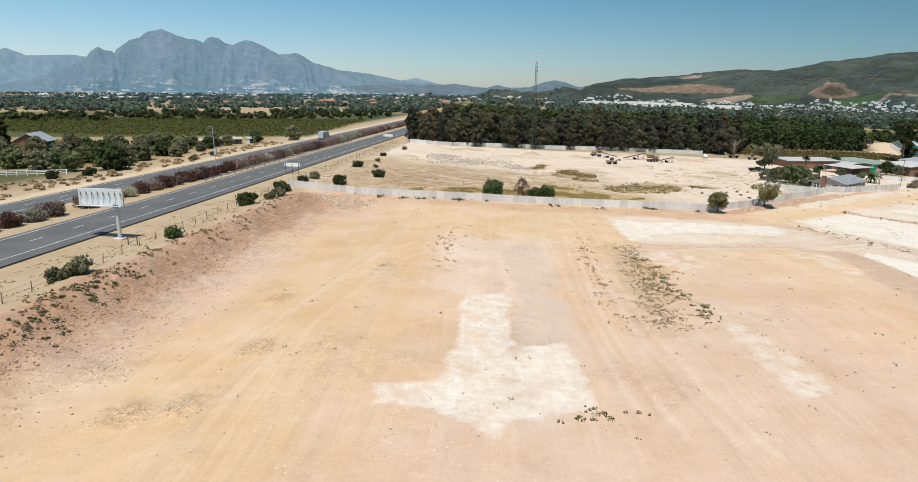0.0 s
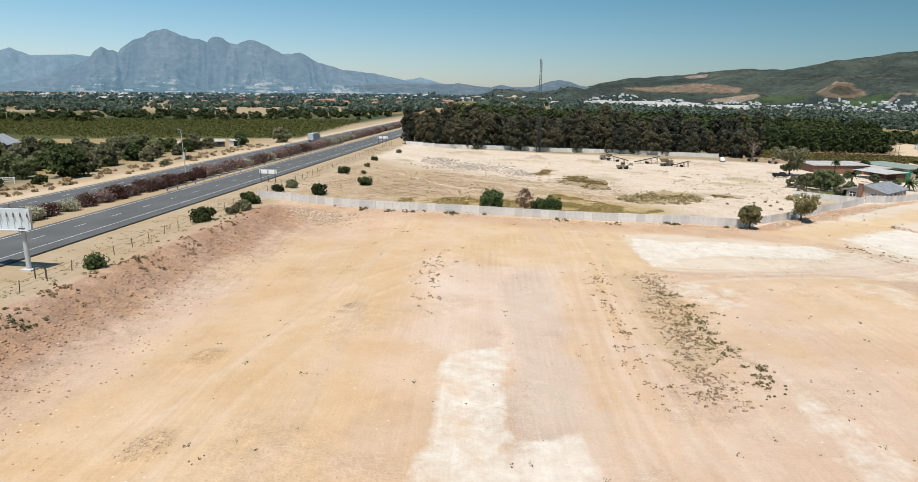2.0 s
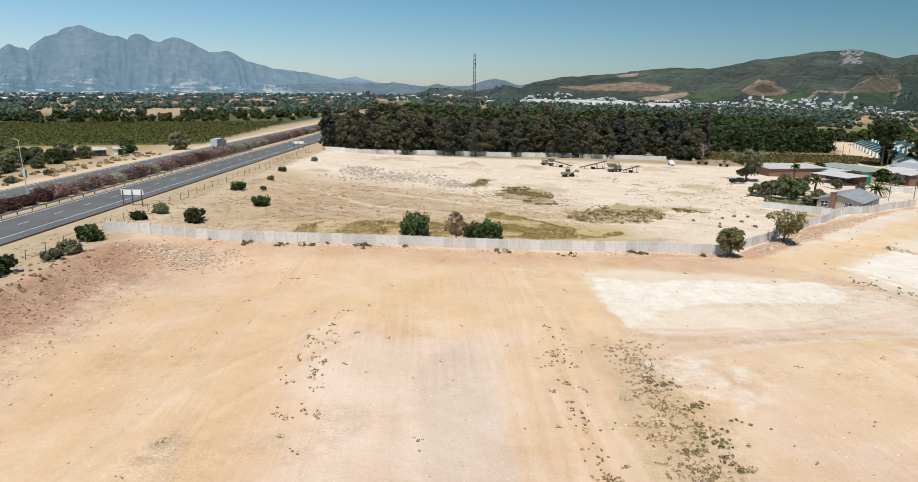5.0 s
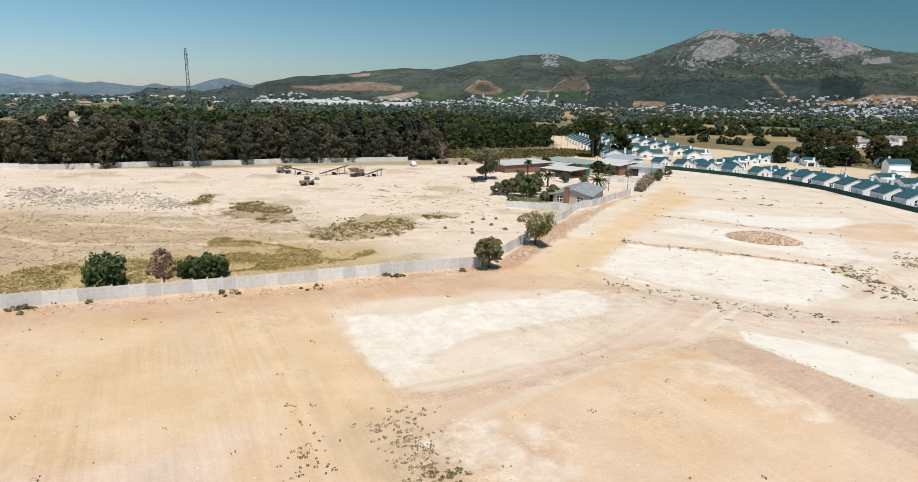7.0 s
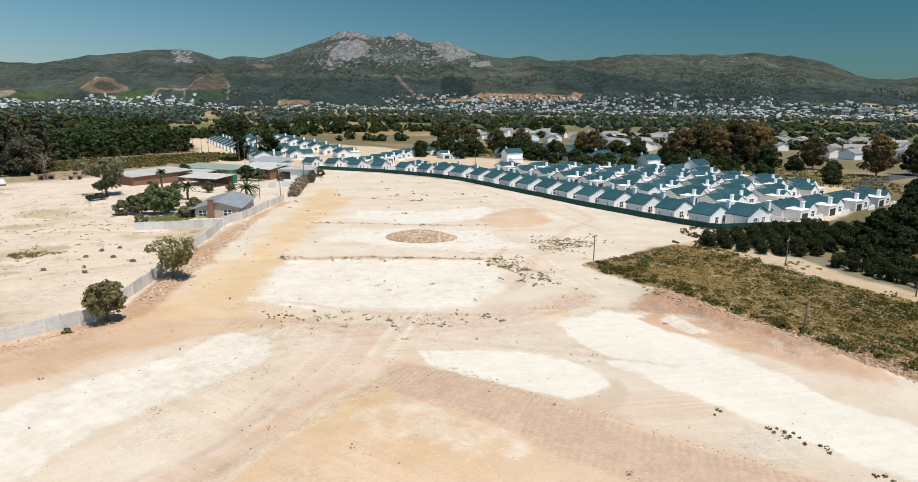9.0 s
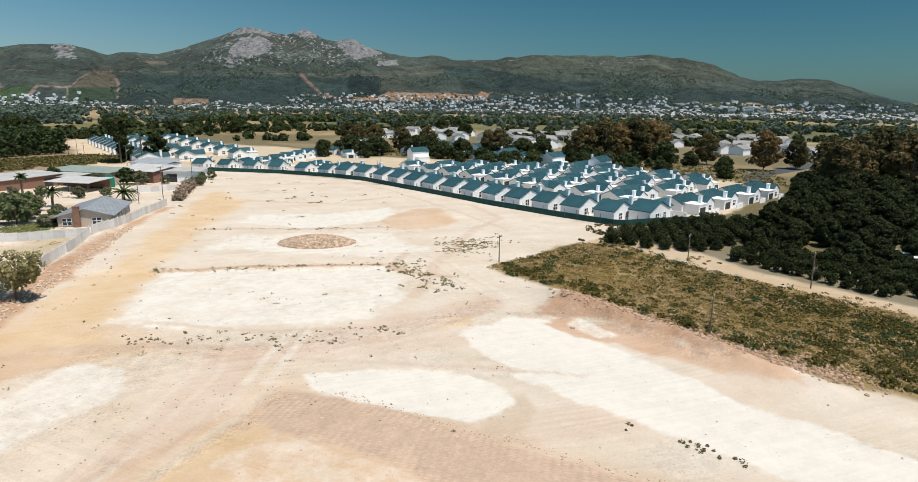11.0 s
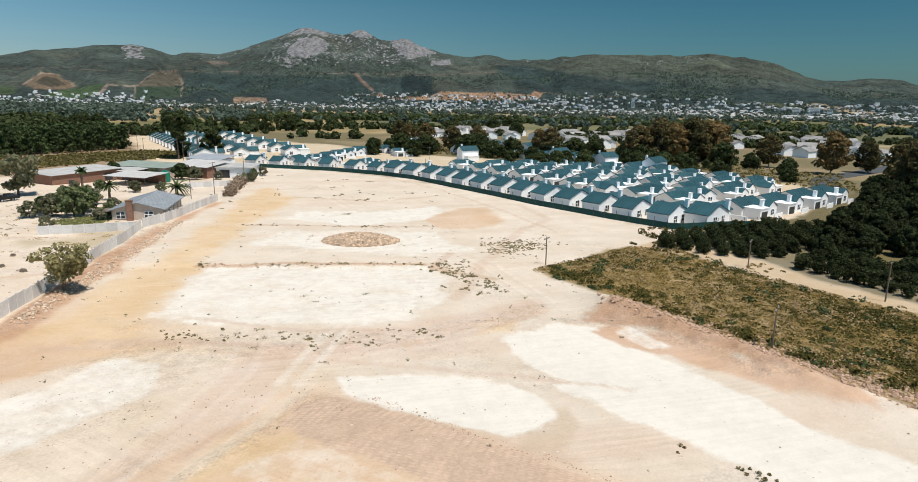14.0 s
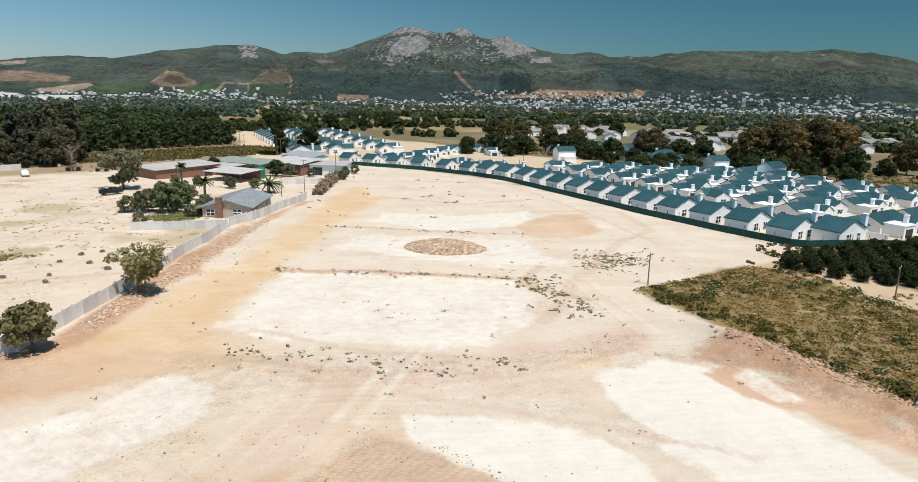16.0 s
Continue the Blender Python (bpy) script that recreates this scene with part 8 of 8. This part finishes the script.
def curved_road():
    s = Shape()
    xs = np.linspace(250, 400, 40)
    ys = np.interp(xs, [250, 262, 275, 290, 305, 322, 345, 400], [92, 95, 96.5, 96, 92, 87, 82, 70])
    pts = [(float(u), float(v), 0) for u, v in zip(xs, ys)]
    for (ax, ay, _), (bx, by, _) in zip(pts, pts[1:]):
        za, zb = ground_z(ax, ay) + 0.12, ground_z(bx, by) + 0.12
        dx, dy = bx - ax, by - ay
        d = math.hypot(dx, dy)
        ox, oy = -dy / d * 4, dx / d * 4
        s.add([(ax - ox, ay - oy, za), (ax + ox, ay + oy, za), (bx + ox, by + oy, zb), (bx - ox, by - oy, zb),
               (ax - ox, ay - oy, za - 0.5), (ax + ox, ay + oy, za - 0.5), (bx + ox, by + oy, zb - 0.5), (bx - ox, by - oy, zb - 0.5)],
              [(0, 1, 2, 3), (0, 3, 7, 4), (1, 5, 6, 2)])
    tagged(part("road_east", s, ASPHALT_NEW), "curving grey asphalt road behind the estate", "road", kind="structure")


curved_road()


def tall_block(x, y, w, h, turn, label):
    az = math.degrees(math.atan2(x - EYE_X, y - EYE_Y))
    r = math.hypot(x - EYE_X, y - EYE_Y)
    z = float(land_top(np.array([az]), np.array([r]), np.array([x]), np.array([y]))[0])
    ob = thing("office_block", x, y, z, radians(turn), label, "building", "town blocks")
    part("body", Shape().box(0, 0, -3, w, 14, h + 3), PLASTER_WHITE, ob)
    for k in range(int(h / 3.2)):
        part("window_band", Shape().box(0, -7.05, 1.2 + k * 3.2, w * 0.92, 0.12, 1.4), GLASS_DARK, ob)
    part("roof", Shape().box(0, 0, h, w + 0.6, 14.6, 0.5), ROOF_GREY, ob)


for az, r, w, h in ((82.3, 1850, 16, 19), (83.6, 1880, 22, 19), (70.0, 2050, 10, 26), (84.6, 1860, 12, 16)):
    tall_block(EYE_X + r * math.sin(radians(az)), EYE_Y + r * math.cos(radians(az)), w, h, -az, "pale multi-storey block in the far town")
weeds("rough_land", [(252, 84), (300, 92), (345, 190), (310, 330), (268, 300), (262, 230), (256, 150)], 2600, LEAF_FIELD, 0.5, 1.3, 0.9, 10, "rough olive-brown scrub on waste land behind the estate", "scrub", 31)
# ---- stones, rubble and weeds on the plot ----
def stones(name, seed, n, place, size, mat, label, flat=0.7):
    rnd, s = random.Random(seed), Shape()
    for k in range(n):
        x, y = place(rnd)
        r = size * rnd.uniform(0.35, 1.0) ** 1.5
        s.lump(x, y, ground_z(x, y) + r * 0.25, r, r * rnd.uniform(0.7, 1.2), r * flat, rnd)
    return tagged(part(name, s, mat), label, "stones", kind="stuff")


def around(x, y, rx, ry):
    return lambda rnd: (rnd.gauss(x, rx), rnd.gauss(y, ry))


def beside(ax, ay, bx, by, w):
    def f(rnd):
        t = rnd.random()
        return ax + (bx - ax) * t + rnd.gauss(0, w), ay + (by - ay) * t + rnd.gauss(0, w)
    return f


def over(x0, x1, y0, y1):
    return lambda rnd: (rnd.uniform(x0, x1), rnd.uniform(y0, y1))


stones("bank_stones", 901, 2400, beside(-46, 35, -47, 130, 1.7), 0.17, CLOD, "loose brown stones on the cut bank")
stones("bank_foot_stones", 902, 700, beside(-40, 35, -42, 125, 3.0), 0.13, CLOD, "small stones strewn below the bank")
stones("corner_rubble", 903, 1700, around(-41, 133.5, 3.2, 2.0), 0.22, STONE, "heap of pale broken rock by the wall's end")
stones("wall_stones", 904, 500, beside(-40, 142, 44, 145, 1.0), 0.2, STONE, "stones along the foot of the wall")
stones("ridge_stones", 905, 1200, beside(48, 149, 92, 189.5, 0.55), 0.22, STONE, "rocks on the soil ridge beside the wall")
stones("spoil_stones", 906, 2400, beside(96, 102, 86, 70, 1.4), 0.24, CLOD, "clods and stones on the spoil ridge")
for hx, hy, hr in ((-31, 41, 1.2), (-27, 42.4, 1.0), (-26, 54.7, 1.0), (-38, 49, 2.0)):
    stones("clods", int(700 + hx), 130, around(hx, hy, hr, hr), 0.11, STONE, "low heap of dry clods on the plot")
stones("plot_stones", 907, 900, over(-36, 52, 34, 140), 0.09, STONE, "scattered small stones on the bare plot")
stones("plot_stones_east", 908, 500, over(52, 145, 62, 220), 0.10, STONE, "scattered stones on the pale ground")
stones("yard_rubble", 909, 900, around(-22, 226, 7, 6), 0.42, RUBBLE, "broken concrete rubble spread in the yard")
stones("yard_rubble_heap", 910, 260, around(-33, 238, 3.0, 4.0), 0.65, RUBBLE, "heap of concrete slabs in the yard")
stones("yard_rubble_low", 913, 320, around(-5, 216, 3.0, 4.0), 0.4, RUBBLE, "low heap of broken stone in the yard")
stones("yard_stones", 911, 900, over(-48, 80, 155, 275), 0.22, RUBBLE, "stones scattered over the yard")


def soil_block(x, y, turn, size):
    """A squared lump of dug soil with a crumbled rim."""
    rnd = random.Random(int(x * 10))
    ob = thing("soil_block", x, y, None, turn, "dark squared block of dug soil on sandy ground", "block", "soil blocks")
    part("body", Shape().box(0, 0, -0.1, size, size * 0.75, 0.55 * size, 0, 0.86).box(0.05, 0, 0.45 * size, size * 0.8, size * 0.6, 0.12 * size, 0.15, 0.8), TIMBER, ob)
    crumbs = Shape()
    for k in range(9):
        a = rnd.uniform(0, 6.28)
        crumbs.lump(size * 0.7 * math.cos(a), size * 0.6 * math.sin(a), 0.04, 0.1, 0.09, 0.07, rnd)
    part("crumbs", crumbs, CLOD, ob)


for k, (x, y) in enumerate([(53.9, 179.5), (56.8, 176.6), (57.5, 182.3), (50.8, 172.4), (49.5, 169.0), (57.5, 171.6), (60.3, 182.0), (46.3, 174.9)]):
    soil_block(x, y, 0.4 * k, 0.62 + 0.08 * (k % 3))



def stone_heap():
    """A broad low heap of brown field stones."""
    rnd, s = random.Random(915), Shape()
    for k in range(2600):
        a, d = rnd.uniform(0, 6.283), math.sqrt(rnd.random())
        u, v = 6.6 * d * math.cos(a), 5.0 * d * math.sin(a)
        x, y = 101.5 + u * 0.70 + v * 0.71, 150.5 - u * 0.71 + v * 0.70
        z = ground_z(x, y) + 1.15 * (1 - d * d)
        r = rnd.uniform(0.14, 0.34)
        s.lump(x, y, z, r, r, r * 0.8, rnd)
    tagged(part("stone_heap", s, HEAP_STONE), "broad low heap of brown field stones", "stones", kind="stuff")
    core = Shape()
    ring = []
    for k in range(24):
        a = k * math.pi / 12
        ring.append((a, 6.4 * math.cos(a), 4.8 * math.sin(a)))
    pts = [(101.5 + u * 0.70 + v * 0.71, 150.5 - u * 0.71 + v * 0.70, ground_z(101.5, 150.5) - 0.3) for _, u, v in ring]
    mid = [(101.5 + 0.6 * (u * 0.70 + v * 0.71), 150.5 + 0.6 * (-u * 0.71 + v * 0.70), ground_z(101.5, 150.5) + 0.72) for _, u, v in ring]
    core.add(pts + mid + [(101.5, 150.5, ground_z(101.5, 150.5) + 1.05)],
             [(k, (k + 1) % 24, 24 + (k + 1) % 24, 24 + k) for k in range(24)] + [(24 + k, 24 + (k + 1) % 24, 48) for k in range(24)])
    tagged(part("heap_core", core, HEAP_STONE), "packed soil inside the stone heap", "earth", kind="stuff")


stone_heap()


def tufts(name, seed, n, place, mat, size, radius, height, leaves, label, category="weeds"):
    rnd, rng = random.Random(seed), np.random.default_rng(seed)
    pts = []
    while len(pts) < n:
        p = place(rnd)
        for _ in range(rnd.choice((1, 1, 2, 3, 5))):
            pts.append((p[0] + rnd.gauss(0, radius * 1.6), p[1] + rnd.gauss(0, radius * 1.6)))
    pts = np.array(pts[:n])
    r = radius * np.clip(0.72 * np.exp(0.5 * rng.normal(size=n)), 0.25, 1.9)
    c = np.stack([pts[:, 0], pts[:, 1], ground_z(pts[:, 0], pts[:, 1]) + height * 0.35 * r / radius], -1)
    v, q = leaf_cloud(rng, c, np.stack([r, r, r * height / radius * 0.6], -1), leaves, size, 0.5)
    tagged(new(name, quick_mesh(name, v, q, mat)), label, category, kind="stuff")


tufts("weeds_west", 921, 110, around(-13.3, 100, 1.1, 6), LEAF_BROOM, 0.07, 0.17, 0.2, 14, "small olive weeds in a line on the plot")
tufts("weeds_strip", 922, 850, beside(16.2, 68, 16.8, 106, 1.3), LEAF_STRAW, 0.08, 0.24, 0.16, 11, "brown dry weeds along old tracks")
tufts("weeds_strip_green", 923, 190, beside(21, 70, 18.5, 99, 1.0), LEAF_WEED, 0.10, 0.24, 0.25, 18, "low green weeds along old tracks")
tufts("weeds_track", 924, 210, beside(10.5, 66, 9.5, 112, 1.1), LEAF_STRAW, 0.08, 0.16, 0.12, 9, "dry stubble beside wheel tracks")
tufts("weeds_middle", 925, 22, around(6.5, 46, 1.3, 0.9), LEAF_WEED, 0.10, 0.26, 0.28, 20, "green weeds beside a chalky patch")
tufts("weeds_bank", 926, 110, beside(-47, 48, -50.5, 72, 1.5), LEAF_GARDEN, 0.12, 0.34, 0.3, 30, "fresh green weeds on the bank")
tufts("weeds_bank_dry", 927, 300, beside(-50, 40, -51, 128, 1.5), GRASS_DRY, 0.15, 0.3, 0.3, 16, "dry grass along the top of the bank", "grass")
tufts("weeds_wall", 928, 70, beside(-40, 143, 42, 145.6, 0.7), LEAF_WEED, 0.2, 0.4, 0.4, 26, "weeds along the foot of the wall")
tufts("weeds_pale", 929, 110, beside(54, 135, 72, 114, 1.5), LEAF_WEED, 0.10, 0.22, 0.16, 14, "sparse weeds on pale ground")
tufts("weeds_heaps", 930, 170, beside(90, 117, 98, 130, 1.6), LEAF_BROOM, 0.10, 0.28, 0.22, 20, "grey-green weeds on disturbed ground")
tufts("weeds_heaps_far", 931, 260, around(116, 128, 3.2, 2.6), LEAF_WEED, 0.10, 0.34, 0.14, 16, "flat green weeds beside a stone heap")
tufts("weeds_line", 932, 22, beside(66, 86.5, 62.8, 73, 0.35), LEAF_WEED, 0.10, 0.24, 0.25, 24, "row of small dark shrubs on white ground")
tufts("weeds_ledge", 943, 60, beside(74.5, 157.5, 95, 132.5, 0.5), LEAF_WEED, 0.11, 0.24, 0.18, 16, "thin line of weeds on a low ledge")
tufts("weeds_ledge_far", 944, 50, beside(97.4, 177, 121, 149, 0.6), LEAF_WEED, 0.11, 0.24, 0.16, 14, "weeds along a low earth step")
tufts("weeds_far", 933, 140, over(105, 165, 168, 250), LEAF_WEED, 0.14, 0.3, 0.16, 14, "sparse weeds at the far end of the plot")
tufts("weeds_edge", 934, 120, beside(131, 108, 150, 111, 2.2), LEAF_FIELD, 0.25, 0.6, 0.5, 24, "brown weeds along the orchard's edge")
weeds("yard_grass_green", [(3.7, 153.3), (12.3, 154.0), (20.9, 155.9), (28.5, 158.5), (28.3, 161.2), (19.0, 164.6), (11.8, 172.6), (5.7, 178.5), (3.9, 174.4), (5.5, 161.5)], 5200, GRASS_GREEN, 0.12, 0.5, 0.24, 9, "yellow-green grass behind the wall", "grass", 35, 6, 1.4)
weeds("yard_grass_rim", [(-30, 148), (6, 150), (8, 163), (-12, 166), (-30, 158)], 3600, GRASS_GREEN, 0.12, 0.5, 0.24, 9, "ochre grass behind the wall", "grass", 45, 6, 1.4)
tufts("yard_grass_dry", 936, 7000, over(-54, 24, 149, 206), GRASS_DRY, 0.10, 0.42, 0.08, 5, "straw-coloured grass in the yard", "grass")
tufts("yard_grass_brown", 946, 500, around(-26, 176, 14, 12), LEAF_BROWN, 0.09, 0.4, 0.2, 7, "withered brown weeds in the yard", "weeds")
weeds("yard_weeds", [(20.1, 175.8), (22.2, 185.3), (26.8, 187.7), (34.7, 193.3), (41.7, 187.7), (42.5, 180.5), (36.2, 169.2), (28.4, 169.1), (21.8, 170.9)], 650, LEAF_GOLD, 0.14, 0.55, 0.4, 13, "brown-green weeds in the yard", "weeds", 37, 6)
weeds("yard_weeds_green", [(20.1, 175.8), (22.2, 185.3), (26.8, 187.7), (34.7, 193.3), (41.7, 187.7), (42.5, 180.5), (36.2, 169.2), (28.4, 169.1), (21.8, 170.9)], 240, LEAF_BROOM, 0.15, 0.6, 0.6, 22, "olive weeds in the yard", "weeds", 47, 7)
weeds("yard_weeds_far", [(6.7, 202.9), (9.0, 214.5), (15.3, 215.7), (20.8, 207.0), (19.9, 188.8), (15.6, 186.6), (12.2, 194.0), (7.5, 194.8)], 700, LEAF_GOLD, 0.15, 0.6, 0.5, 14, "weeds round a rubble heap", "weeds", 38, 6)
weeds("yard_weeds_small", [(-0.1, 213.6), (2.9, 230.3), (6.2, 229.8), (5.6, 219.7), (2.9, 213.1)], 300, LEAF_GOLD, 0.15, 0.5, 0.35, 12, "patch of brown weeds beside a track", "weeds", 39)
weeds("yard_weeds_flat", [(45.4, 189.3), (51.4, 192.5), (57.3, 190.2), (53.7, 183.5), (46.2, 184.7)], 320, LEAF_GOLD, 0.15, 0.5, 0.3, 12, "low weeds on sandy ground", "weeds", 40, 5)
tufts("yard_weeds_east", 939, 420, over(40, 80, 178, 240), GRASS_GREEN, 0.13, 0.45, 0.15, 8, "flattened weeds in the sandy yard")
tufts("verge_grass", 940, 1500, over(-63, -54, 40, 280), GRASS_DRY, 0.12, 0.3, 0.08, 6, "short dry grass on the verge", "grass")
tufts("lawn_grass", 941, 700, over(76, 84, 199, 206), LAWN, 0.2, 0.5, 0.12, 10, "green garden lawn", "lawn")
tufts("back_field", 942, 2400, over(92, 182, 310, 350), LEAF_FIELD, 0.5, 1.0, 0.7, 10, "rough olive grass behind the sheds", "grass")
tufts("plot_sprigs", 951, 420, over(-34, 50, 40, 138), LEAF_PALE, 0.06, 0.13, 0.16, 8, "tiny dry sprigs scattered over the plot")
tufts("pale_sprigs", 952, 420, over(54, 122, 96, 175), LEAF_PALE, 0.07, 0.15, 0.16, 8, "tiny dry sprigs scattered over pale ground")
stones("lane_clods", 953, 420, beside(40, 118, 90, 110, 3.0), 0.08, CLOD, "brown clods along a worn lane")
stones("ledge_clods", 954, 400, beside(74.5, 157.5, 95, 132.5, 0.5), 0.11, CLOD, "brown clods along a low ledge")
stones("slope_clods", 955, 260, beside(57.6, 110, 58, 80, 0.4), 0.08, CLOD, "clods along the top of a tracked slope")
